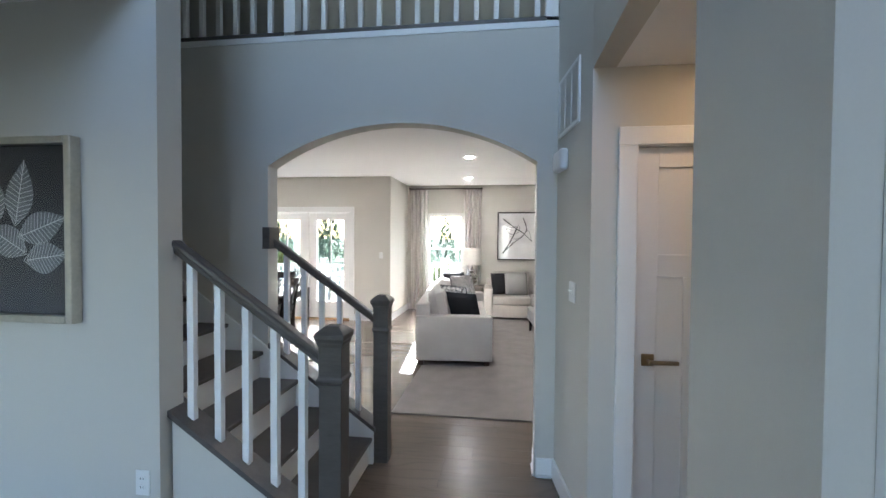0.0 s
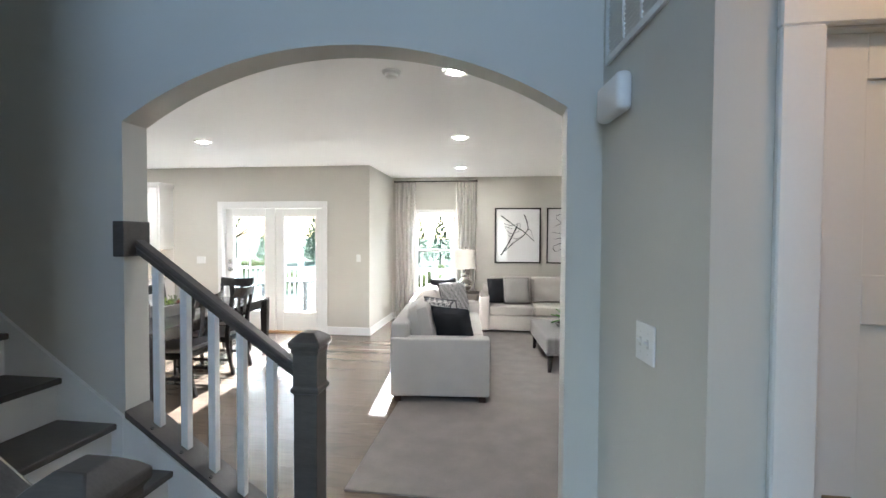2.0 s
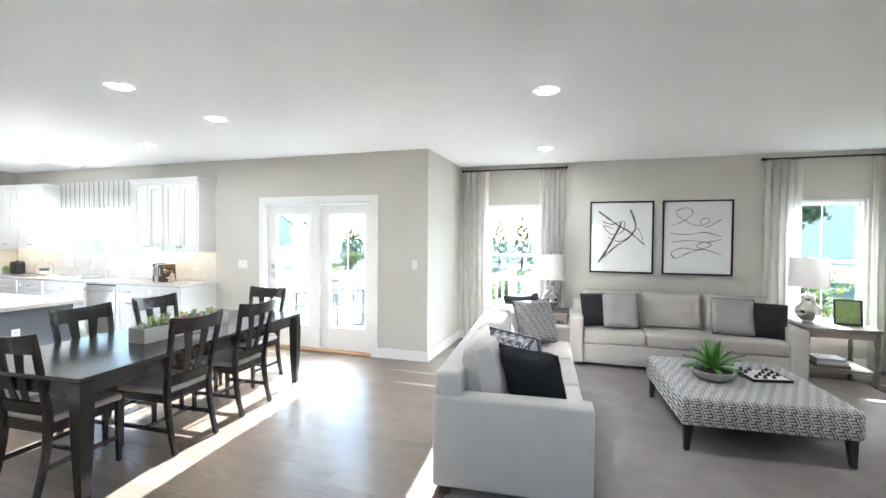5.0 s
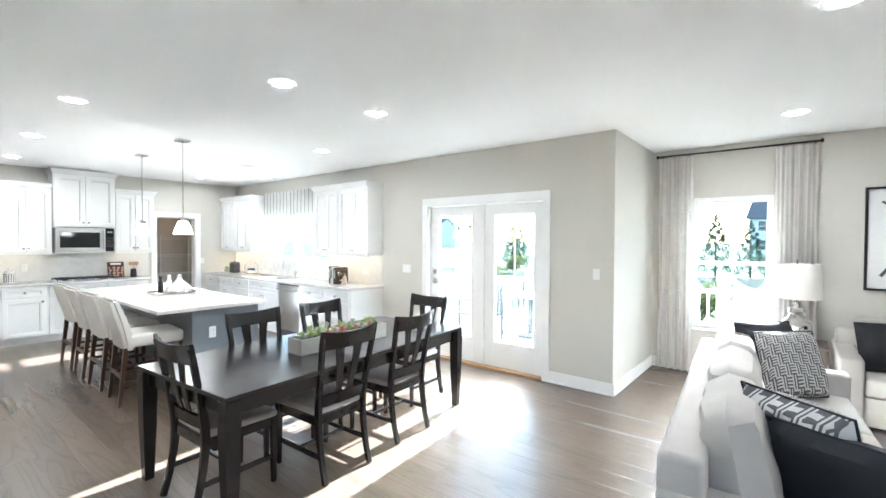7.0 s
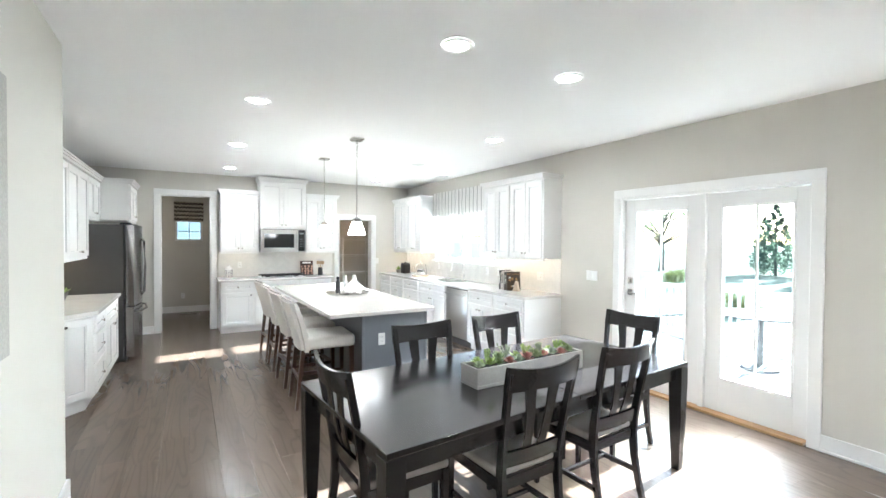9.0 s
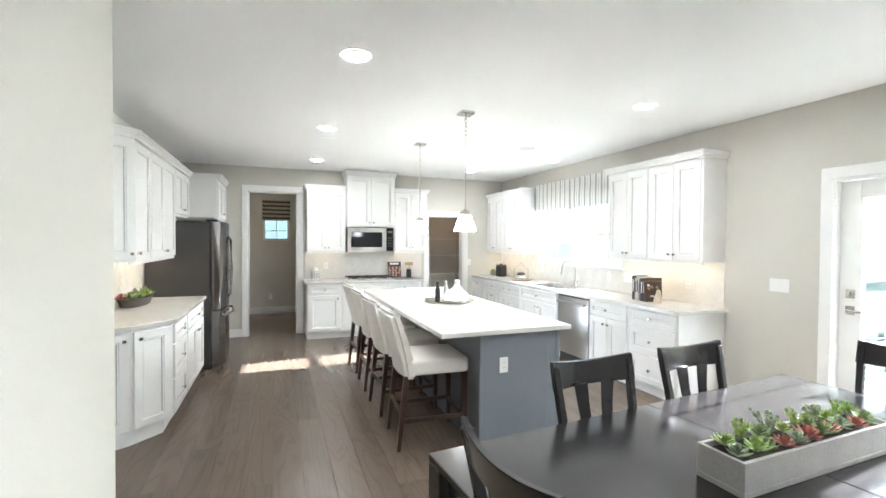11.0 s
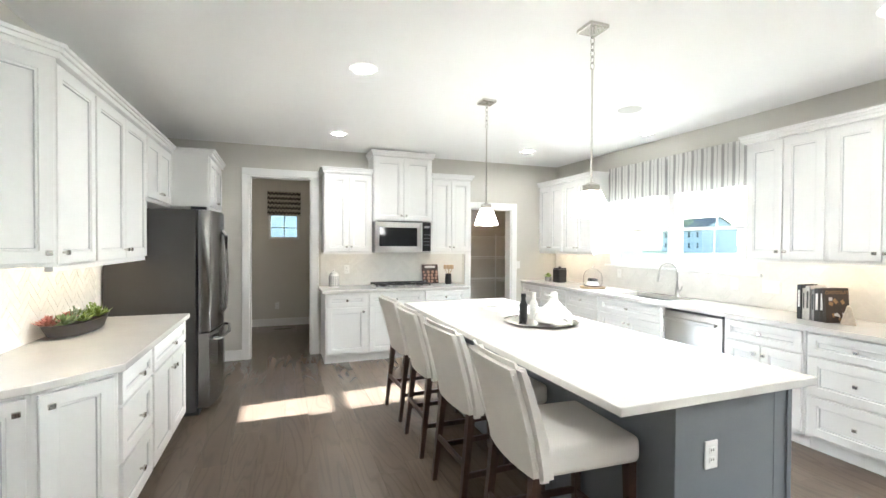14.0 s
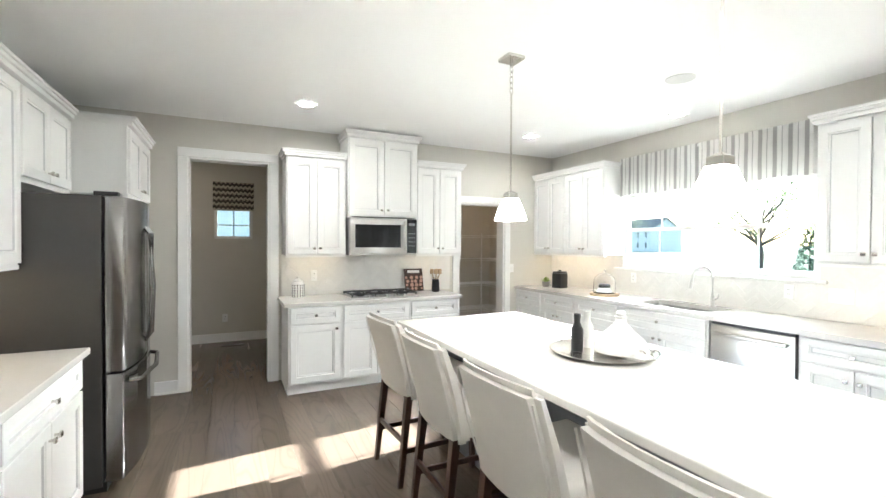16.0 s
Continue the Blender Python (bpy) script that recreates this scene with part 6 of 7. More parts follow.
def banister(x0, x1, y, cap_z, cap_slope, rail_z, rail_slope, spots, newel_x, newel_top, label):
    ob = thing("banister", label, "banister", None, "stair banisters")
    part("cap", sloped(x0, x1, y - 0.07, y + 0.07, cap_z + 0.03, 0.03, cap_slope), STAIN, ob, "dark stained sloping cap")
    a, b = rail_z + rail_slope * x0, rail_z + rail_slope * newel_x
    way = Vector((newel_x - x0, 0, b - a)).normalized()
    up = Vector((-way.z, 0, way.x))
    outline = [Vector((x0, y, a)) + Vector((0, p, 0)) + up * q for p, q in ((-0.022, -0.05), (-0.026, -0.03), (-0.033, -0.02), (-0.033, -0.006), (-0.024, 0.0), (0.024, 0.0), (0.033, -0.006), (0.033, -0.02), (0.026, -0.03), (0.022, -0.05))]
    part("handrail", bm_extrude(outline, (Vector((newel_x, y, b)) - Vector((x0, y, a))).length, way), STAIN, ob, "moulded dark grey handrail")
    for x in spots:
        part("baluster", bm_box(x - 0.017, y - 0.017, cap_z + cap_slope * x + 0.018, x + 0.017, y + 0.017, rail_z + rail_slope * x - 0.055, 0.002, 1), TRIM, ob, "square white baluster")
    rings = [(0.052, 0.0), (0.052, newel_top - 0.26), (0.062, newel_top - 0.25), (0.062, newel_top - 0.235), (0.054, newel_top - 0.225), (0.054, newel_top - 0.09), (0.060, newel_top - 0.08), (0.060, newel_top - 0.068), (0.070, newel_top - 0.055), (0.070, newel_top - 0.035), (0.056, newel_top - 0.02), (0.03, newel_top)]
    bm = bmesh.new()
    made = [[bm.verts.new((newel_x + p * r, y + q * r, z)) for p, q in ((-1, -1), (1, -1), (1, 1), (-1, 1))] for r, z in rings]
    for low, high in zip(made, made[1:]):
        for i in range(4):
            bm.faces.new((low[i], low[(i + 1) % 4], high[(i + 1) % 4], high[i]))
    bm.faces.new(made[0][::-1])
    bm.faces.new(made[-1])
    bmesh.ops.bevel(bm, geom=bm.edges[:], offset=0.0025, segments=1, affect="EDGES", clamp_overlap=True)
    part("newel_post", bm, STAIN, ob, "square dark grey newel with moulded cap")
    return ob


banister(-0.64, 0.14, 2.535, 0.34, -0.68, 1.155, -0.69, (-0.52, -0.38, -0.24, -0.10, 0.035), 0.185, 1.19, "dark grey banister with white balusters beside the wall")
far_rail = banister(-0.735, 0.06, 3.655, 0.266, -0.707, 1.07, -0.707, (-0.625, -0.49, -0.356, -0.221, -0.082), 0.095, 1.183, "dark grey banister with white balusters under the arch")
part("wall_block", bm_box(-0.765, 3.565, 1.50, -0.71, 3.71, 1.655, 0.004), STAIN, far_rail, "dark square wall block")
for x in (-0.62, -0.48, -0.34, -0.06):
    part("screw_plug", bm_turned([(0.008, 0.0), (0.008, 0.004)], 10), BLACK, far_rail, at=pose(x, 3.605, 0.296 - 0.707 * x + 0.001, 0, 35, 0))

gallery = thing("gallery_railing", "upstairs railing with white balusters on a dark shoe", "railing")
part("shoe", bm_box(-1.9, 3.605, 3.0, 1.28, 3.705, 3.04, 0.004), STAIN, gallery, "dark stained shoe rail")
part("fascia", bm_box(-1.9, 3.582, 2.96, 1.28, 3.59, 3.0), TRIM, gallery)
part("handrail", bm_box(-1.9, 3.62, 4.02, 1.28, 3.69, 4.07, 0.01), STAIN, gallery)
for k in range(23):
    part("baluster", bm_box(-1.84 + 0.135 * k, 3.638, 3.04, -1.806 + 0.135 * k, 3.672, 4.02, 0.002, 1), TRIM, gallery)
part("newel_post", bm_box(1.20, 3.605, 3.0, 1.28, 3.705, 4.18, 0.004), TRIM, gallery)
part("newel_post", bm_box(-0.62, 3.605, 3.0, -0.535, 3.705, 4.18, 0.004), TRIM, gallery)


def closet_door():
    ob = thing("closet_door", "closed off-white three-panel closet door with lever handle", "door", pose(1.59, 2.935, 0.012))
    w, h = 0.55, 2.028
    st, mid = 0.105, 0.09
    bars = [(0, 0, st, h), (w - st, 0, w, h), (st, h - 0.10, w - st, h), (st, 1.39, w - st, 1.50), (st, 0, w - st, 0.22), (w / 2 - mid / 2, 0.22, w / 2 + mid / 2, 1.39)]
    part("door_frame", bm_boxes([(a, 0, b, c, 0.035, d) for a, b, c, d in bars], 0.002, 1), WARM_DOOR, ob)
    for a, b, c, d in ((st, 1.50, w - st, h - 0.10), (st, 0.22, w / 2 - mid / 2, 1.39), (w / 2 + mid / 2, 0.22, w - st, 1.39)):
        part("panel", bm_box(a, 0.010, b, c, 0.025, d), WARM_DOOR, ob)
    rose = part("door_handle", bm_box(0.035, -0.010, 0.945, 0.095, 0, 1.005, 0.003), BRASSY, ob, "square satin brass lever handle")
    part("lever", bm_boxes([(0.058, -0.05, 0.968, 0.072, -0.01, 0.982), (0.055, -0.062, 0.965, 0.195, -0.046, 0.985)], 0.004), BRASSY, rose)
    for z in (0.2, 1.0, 1.8):
        part("hinge", bm_turned([(0.007, -0.045), (0.007, 0.045)], 10, w + 0.002, -0.006), BRASSY, ob, at=pose(0, 0, z))


BRASSY = material("satin_brass", (0.36, 0.29, 0.19), 0.32, 1.0, vary=0.08, scale=8)
closet_door()
jamb("x", 2.912, 0.116, 1.585, 2.145, 2.045, 0.004)

vent = thing("air_vent", "white louvred return air grille high on the wall", "air vent", pose(1.318, 3.325, 2.40, 0, 0, -83))
part("frame", bm_boxes([(-0.22, -0.012, -0.18, -0.195, 0, 0.18), (0.195, -0.012, -0.18, 0.22, 0, 0.18), (-0.195, -0.012, -0.18, 0.195, 0, -0.155), (-0.195, -0.012, 0.155, 0.195, 0, 0.18), (-0.075, -0.011, -0.155, -0.06, 0, 0.155), (0.06, -0.011, -0.155, 0.075, 0, 0.155)], 0.002, 1), TRIM, vent)
part("backing", bm_box(-0.195, -0.002, -0.155, 0.195, 0, 0.155), BLACK, vent)
for k in range(20):
    part("slat", bm_extrude([(-0.195, -0.003, -0.15 + 0.0155 * k), (-0.195, -0.010, -0.142 + 0.0155 * k), (-0.195, -0.009, -0.140 + 0.0155 * k), (-0.195, -0.002, -0.148 + 0.0155 * k)], 0.39, (1, 0, 0)), TRIM, vent)
chime = thing("door_chime", "white plastic door chime box on the wall", "door chime", pose(1.306, 3.42, 2.062, 0, 0, -83))
part("cover", bm_box(-0.10, -0.052, -0.064, 0.10, 0, 0.064, 0.02, 3), WHITE_PLASTIC, chime, "", True)
wall_plate(pose(1.3325, 3.205, 1.285, 0, 0, -83), "white double toggle switch in the hall", "toggle", 2)
wall_plate(pose(-0.68, 2.418, 0.46), "white socket low on the hall wall")


def leaf_print():
    ob = thing("framed_print", "silver framed dark print of pale skeleton leaves", "framed picture", pose(-1.665, 2.42, 1.185))
    w, h = 0.68, 0.85
    part("frame", bm_boxes([(0, -0.055, 0, 0.035, 0, h), (w - 0.035, -0.055, 0, w, 0, h), (0.035, -0.055, 0, w - 0.035, 0, 0.035), (0.035, -0.055, h - 0.035, w - 0.035, 0, h)], 0.003, 1), CHAMPAGNE, ob, "champagne silver frame")
    part("print", bm_box(0.03, -0.020, 0.03, w - 0.03, -0.012, h - 0.03), NIGHT, ob, "dark print ground")
    pane = part("glazing", bm_box(0.035, -0.032, 0.035, w - 0.035, -0.029, h - 0.035), PANE, ob)
    pane.visible_shadow = False
    for cx, cz, length, turn in ((0.38, 0.60, 0.30, 80), (0.50, 0.44, 0.26, 20), (0.52, 0.30, 0.22, 8), (0.22, 0.58, 0.28, 100), (0.30, 0.38, 0.24, 150)):
        m = Matrix.Translation((cx, -0.022, cz)) @ Matrix.Rotation(-radians(turn), 4, "Y")
        bm = bmesh.new()
        n = 14
        top = [(-length / 2 + length * i / n, 0.075 * math.sin(math.pi * (i / n) ** 0.8)) for i in range(n + 1)]
        verts = [bm.verts.new(m @ Vector((x, 0, z))) for x, z in top] + [bm.verts.new(m @ Vector((x, 0, -z))) for x, z in top[-2:0:-1]]
        bm.faces.new(verts)
        leaf = part("leaf", bm, PALE_LEAF, ob, "pale translucent skeleton leaf")
        bm = bmesh.new()
        for i in range(1, n):
            x, z = top[i]
            for s in (-1, 1):
                p, q = Vector((x - 0.03, -0.001, 0)), Vector((x, -0.001, s * z))
                side = (q - p).cross(Vector((0, 1, 0))).normalized() * 0.0012
                bm.faces.new([bm.verts.new(m @ v) for v in (p + side, q + side, q - side, p - side)])
        bm.faces.new([bm.verts.new(m @ Vector(v)) for v in ((-length / 2, -0.001, 0.002), (length / 2, -0.001, 0.002), (length / 2, -0.001, -0.002), (-length / 2, -0.001, -0.002))])
        part("vein", bm, ART_PAPER, leaf, "white leaf veins")


CHAMPAGNE = material("champagne_silver", (0.56, 0.52, 0.44), 0.35, 0.8, vary=0.12, scale=12)
NIGHT = material("dark_print", (0.018, 0.016, 0.02), 0.4, vary=0.3, scale=5, bump=0.0)
PALE_LEAF = material("pale_leaf_print", (0.17, 0.17, 0.18), 0.5, vary=0.3, scale=25, grain=140, bump=0.0)
leaf_print()
structure("trim_entrance", bm_boxes([(1.535, 1.405, 0, 1.63, 1.43, 2.2), (1.63, 1.418, 0, 1.82, 1.43, 2.1), (1.63, 1.405, 2.1, 1.82, 1.43, 2.2)], 0.003, 1), TRIM, "white painted entrance door and casing")

# ---- small kitchen things ----
tray = thing("serving_tray", "round silver tray holding bottles and a carafe", "tray", pose(-5.93, 6.27, 0.914))
part("dish", bm_turned([(0.20, 0.0), (0.25, 0.004), (0.275, 0.018), (0.27, 0.02), (0.245, 0.009), (0.0, 0.008)], 40), NICKEL, tray, "polished silver dish", True)
for s in (-1, 1):
    part("handle", bm_tube([(s * 0.262, -0.05, 0.018), (s * 0.30, -0.035, 0.03), (s * 0.305, 0.0, 0.033), (s * 0.30, 0.035, 0.03), (s * 0.262, 0.05, 0.018)], 0.006), NICKEL, tray, "silver handle", True)
carafe = thing("carafe", "white ceramic flat-bodied carafe with a stopper", "carafe", pose(-5.86, 6.33, 0.923))
part("body", bm_turned([(0.10, 0), (0.135, 0.012), (0.14, 0.035), (0.12, 0.075), (0.07, 0.12), (0.032, 0.16), (0.026, 0.185), (0.032, 0.195), (0.0, 0.196)], 36), CERAMIC, carafe, "", True)
part("stopper", bm_turned([(0.02, 0.195), (0.026, 0.21), (0.018, 0.225), (0.0, 0.228)], 20), CERAMIC, carafe, "", True)
for x, y, colour, h in ((-6.00, 6.16, BLACK, 0.19), (-6.04, 6.27, CERAMIC, 0.19)):
    bottle = thing("oil_bottle", "slim matt black oil bottle" if colour is BLACK else "slim white ceramic oil bottle", "bottle", pose(x, y, 0.923))
    part("body", bm_turned([(0.030, 0), (0.032, 0.01), (0.032, h * 0.62), (0.022, h * 0.74), (0.017, h * 0.8), (0.017, h * 0.92), (0.0, h * 0.93)], 24), colour, bottle, "", True)
    part("cap", bm_turned([(0.019, h * 0.92), (0.019, h * 1.06), (0.0, h * 1.07)], 20), colour, bottle, "", True)
for x, y in ((-5.72, 6.32), (-5.70, 6.40), (-6.16, 6.33)):
    ring_ob = thing("napkin_ring", "small silver napkin ring on the tray", "napkin ring", pose(x, y, 0.946, 90, 0, 30), "napkin rings")
    part("ring", bm_tube([(0.02 * math.cos(a), 0.02 * math.sin(a), 0) for a in np.linspace(0, 2 * math.pi, 17)], 0.006, 8), NICKEL, ring_ob, "", True)
cloth = thing("napkin", "folded white linen napkin beside the carafe", "napkin", pose(-5.74, 6.30, 0.935, 0, 0, 20))
part("cloth", bm_pillow(0.16, 0.09, 0.035, 8, 0.4, 3), ART_PAPER, cloth, "", True)

dome = thing("cake_stand", "glass cloche on a wooden board with a dark cake", "cake dome", pose(-7.89, 8.33, 0.912))
part("board", bm_turned([(0.155, 0), (0.16, 0.006), (0.16, 0.022), (0.155, 0.028), (0.0, 0.028)], 36), material("pale_maple", (0.42, 0.30, 0.18), 0.5, vary=0.2, grain=40, stretch=(1, 8, 1)), dome, "round maple board", True)
part("cake", bm_turned([(0.085, 0.04), (0.085, 0.06), (0.07, 0.062), (0.07, 0.09), (0.0, 0.092)], 28), CERAMIC, dome, "white plate and cake", True)
part("topping", bm_turned([(0.065, 0.09), (0.066, 0.12), (0.05, 0.135), (0.0, 0.137)], 24), BLACK, dome, "dark cake topping", True)
part("cloche", bm_turned([(0.122, 0.029), (0.122, 0.15), (0.11, 0.20), (0.075, 0.24), (0.02, 0.258), (0.02, 0.257), (0.074, 0.237), (0.108, 0.198), (0.119, 0.15), (0.119, 0.029)], 36), PANE, dome, "clear glass cloche", True).visible_shadow = False
part("knob", bm_turned([(0.008, 0.257), (0.008, 0.27), (0.018, 0.285), (0.0, 0.30)], 16), PANE, dome, "", True)
canister = thing("canister", "square matt black canister with a lid", "canister", pose(-8.75, 8.42, 0.912, 0, 0, 8))
part("body", bm_box(-0.075, -0.075, 0, 0.075, 0.075, 0.20, 0.014, 3), BLACK, canister, "", True)
part("lid", bm_boxes([(-0.068, -0.068, 0.202, 0.068, 0.068, 0.222)], 0.008), BLACK, canister, "", True)
part("lid_knob", bm_turned([(0.016, 0.222), (0.02, 0.24), (0.0, 0.245)], 16), BLACK, canister, "", True)
pot = thing("potted_plant", "small green plant in a grey concrete pot", "potted plant", pose(-8.96, 8.36, 0.912))
part("pot", bm_turned([(0.045, 0), (0.055, 0.07), (0.05, 0.07), (0.045, 0.06), (0.0, 0.058)], 24), CONCRETE, pot, "", True)
part("foliage", bm_rosette(0.075, 5, 10, 0.95, 0.3, 5), LEAVES[3], pot, "tufted bright leaves", at=pose(0, 0, 0.062))


def cook_books():
    """Cook books upright between two bookends; the spines face the room."""
    covers = [((0.02, 0.02, 0.022), 0.030, 0.27, 0.20), ((0.55, 0.53, 0.49), 0.022, 0.245, 0.19), ((0.62, 0.60, 0.57), 0.030, 0.265, 0.20), ((0.30, 0.29, 0.28), 0.022, 0.24, 0.18), ((0.025, 0.022, 0.02), 0.035, 0.25, 0.20), ((0.03, 0.02, 0.016), 0.03, 0.255, 0.20)]
    x = -5.44
    page = material("book_pages", (0.66, 0.62, 0.53), 0.9, vary=0.08, scale=20, grain=400, bump=0.3, stretch=(30, 1, 1))
    for k, (colour, thick, tall, deep) in enumerate(covers):
        ob = thing("book", "upright cook book with a " + ("dark" if sum(colour) < 0.3 else "pale") + " spine", "book", pose(x, 8.42, 0.912, 0, 0, 180 + (-2 if k == 5 else 0)), "cook books on the worktop")
        part("cover", bm_boxes([(-thick, -deep / 2, 0, -thick + 0.003, deep / 2, tall), (-0.003, -deep / 2, 0, 0, deep / 2, tall), (-thick, deep / 2 - 0.003, 0, 0, deep / 2, tall)], 0.0008, 1), material("book_cover", colour, 0.45, vary=0.08, scale=12, bump=0.03), ob)
        part("pages", bm_box(-thick + 0.003, -deep / 2 + 0.005, 0.004, -0.003, deep / 2 - 0.003, tall - 0.004), page, ob)
        part("title_bar", bm_box(-thick * 0.72, deep / 2, tall * 0.35, -thick * 0.28, deep / 2 + 0.0008, tall * 0.85), ART_PAPER if sum(colour) < 0.3 else BLACK, ob, "unreadable spine title")
        x += thick + 0.004
    front = thing("book", "cook book with a dark chocolate cover turned to the room", "book", pose(x + 0.012, 8.30, 0.912, -4, 0, 76))
    part("cover", bm_box(0, -0.012, 0, 0.20, 0.012, 0.26, 0.001, 1), material("chocolate_cover", (0.035, 0.022, 0.015), 0.35, vary=0.5, scale=14, bump=0.0), front)
    text = bpy.data.curves.new("cover_title", "FONT")
    text.body, text.size, text.extrude, text.align_x = "CHOCOLAT", 0.036, 0.0004, "CENTER"
    text.materials.append(OAK_SILL)
    shape = new("title_shape", text)
    bpy.context.view_layer.update()
    letters = bpy.data.meshes.new_from_object(shape)
    bpy.data.objects.remove(shape)
    title = new("cover_title", letters)
    title.parent, title.matrix_basis = front, pose(0.10, -0.0125, 0.215, 90, 0, 0)
    title["label"] = "gold cover lettering"
    rng = random.Random(5)
    for k in range(14):
        part("chocolate", bm_box(0, 0, 0, rng.uniform(0.02, 0.04), 0.0008, rng.uniform(0.015, 0.03)), (OAK_SILL, WALNUT, ART_PAPER)[k % 3], front, at=pose(rng.uniform(0.02, 0.15), -0.0135, rng.uniform(0.03, 0.17), 0, rng.uniform(0, 80), 0))
    stop = thing("bookend", "pale wooden wedge bookend beside the books", "bookend", pose(x + 0.075, 8.36, 0.912, 0, 0, 30))
    part("wedge", bm_extrude([(0, -0.04, 0), (0.09, -0.04, 0), (0.06, -0.04, 0.13), (0.04, -0.04, 0.14)], 0.08, (0, 1, 0), 0.006), material("pale_stone", (0.52, 0.45, 0.36), 0.6, vary=0.15, scale=14), stop)


cook_books()
jar = thing("jar", "white ceramic jar with a pierced grid and lid", "jar", pose(-9.06, 5.12, 0.912))
part("body", bm_turned([(0.058, 0), (0.064, 0.01), (0.064, 0.15), (0.05, 0.17), (0.0, 0.17)], 30), CERAMIC, jar, "", True)
for i in range(14):
    for j in range(5):
        part("opening", bm_box(-0.006, 0.0635, 0.016 + 0.027 * j, 0.006, 0.0655, 0.034 + 0.027 * j), BLACK, jar, at=pose(0, 0, 0, 0, 0, i * 360 / 14))
part("lid", bm_turned([(0.05, 0.17), (0.052, 0.185), (0.02, 0.20), (0.012, 0.205), (0.018, 0.225), (0.0, 0.23)], 24), CERAMIC, jar, "", True)
recipe = thing("recipe_book", "cook book with a dark food cover leaning on tiles", "book", pose(-9.17, 6.50, 0.912, 0, -12, 0))
part("cover", bm_box(0, -0.12, 0, 0.02, 0.12, 0.275, 0.001, 1), material("brown_cover", (0.05, 0.025, 0.018), 0.4, vary=0.4, scale=12, bump=0.0), recipe)
rng = random.Random(3)
for k in range(16):
    part("photo_spot", bm_turned([(rng.uniform(0.014, 0.024), 0), (0.0, 0.001)], 12), (PALE_LEAF, material("pink_spot", (0.45, 0.26, 0.20), 0.5, vary=0.2))[k % 2] if k < 2 else bpy.data.materials["pink_spot"], recipe, at=pose(0.0205, -0.09 + 0.06 * (k % 4) + rng.uniform(-0.01, 0.01), 0.03 + 0.045 * (k // 4), 0, 90, 0))
part("title_bar", bm_box(0.0202, -0.08, 0.222, 0.021, 0.08, 0.255), ART_PAPER, recipe, "pale unreadable title")
crock = thing("utensil_crock", "black crock holding pale wooden spoons", "utensil holder", pose(-9.02, 6.72, 0.912))
part("crock", bm_turned([(0.045, 0), (0.05, 0.02), (0.042, 0.15), (0.038, 0.15), (0.0, 0.12)], 24), BLACK, crock, "", True)
for k, (dx, dy) in enumerate(((0.02, 0.05), (-0.01, -0.045), (0.03, -0.01), (-0.02, 0.02))):
    spoon = part("spoon", bm_tube([(0, 0, 0.10), (dx, dy, 0.22)], 0.005, 8), bpy.data.materials["pale_maple"], crock)
    part("bowl", bm_box(dx - 0.012, dy - 0.024, 0.215, dx + 0.004, dy + 0.024, 0.275, 0.01, 2), bpy.data.materials["pale_maple"], spoon)

BOAT_WOOD = material("dark_carved_wood", (0.035, 0.028, 0.024), 0.5, vary=0.3, scale=8, grain=50, bump=0.3, stretch=(1, 6, 6))
boat = thing("succulent_planter", "dark wooden boat tray of green succulents", "planter", pose(-6.62, 3.235, 0.913, 0, 0, -7))
bm = bmesh.new()
rows = []
for z, k in ((0.0, 0.82), (0.075, 1.0), (0.075, 0.93), (0.055, 0.90)):
    rows.append([bm.verts.new((0.35 * k * math.cos(a), 0.10 * k * math.sin(a) * (1 - 0.25 * abs(math.cos(a)) ** 3), z + 0.018 * abs(math.cos(a)) ** 3)) for a in np.arange(36) * math.pi / 18])
for low, high in zip(rows, rows[1:]):
    for i in range(36):
        bm.faces.new((low[i], low[(i + 1) % 36], high[(i + 1) % 36], high[i]))
bm.faces.new(rows[0][::-1])
bm.faces.new(rows[-1])
part("tray", bm, BOAT_WOOD, boat, "dark weathered boat-shaped tray", True)
rng = random.Random(9)
succulent_bed(boat, [(-0.25 + 0.05 * k, (0.025 if k % 2 else -0.025), 0.065 + rng.uniform(0, 0.02), rng.uniform(0.06, 0.09)) for k in range(11)], 70)

# pantry shelves
for k, z in enumerate((0.45, 0.85, 1.25, 1.62)):
    shelf = thing("pantry_shelf", "white coated wire pantry shelf", "shelf", pose(0, 0, z), "pantry shelves")
    wires = [(-10.62 + 0.03 * i, 6.72, 0.002, -10.617 + 0.03 * i, 8.5, 0.005) for i in range(12)]
    part("shelf", bm_boxes(wires + [(-10.26, 6.72, -0.03, -10.254, 8.5, -0.024), (-10.26, 6.72, 0, -10.254, 8.5, 0.006)]), WHITE_PLASTIC, shelf)
    part("lip", bm_boxes([(-10.258, 6.74 + 0.06 * i, -0.024, -10.255, 6.743 + 0.06 * i, 0) for i in range(29)]), WHITE_PLASTIC, shelf)
    wires = [(-10.25, 8.16 + 0.03 * i, 0.002, -9.45, 8.163 + 0.03 * i, 0.005) for i in range(12)]
    part("end_shelf", bm_boxes(wires + [(-10.25, 8.15, -0.03, -9.45, 8.156, -0.024), (-10.25, 8.15, 0, -9.45, 8.156, 0.006)]), WHITE_PLASTIC, shelf)
structure("shelf_standard", bm_boxes([(-10.26, 7.55, 0, -10.245, 7.565, 1.66), (-10.26, 8.1, 0, -10.245, 8.115, 1.66)]), WHITE_PLASTIC, "white pantry shelf upright")
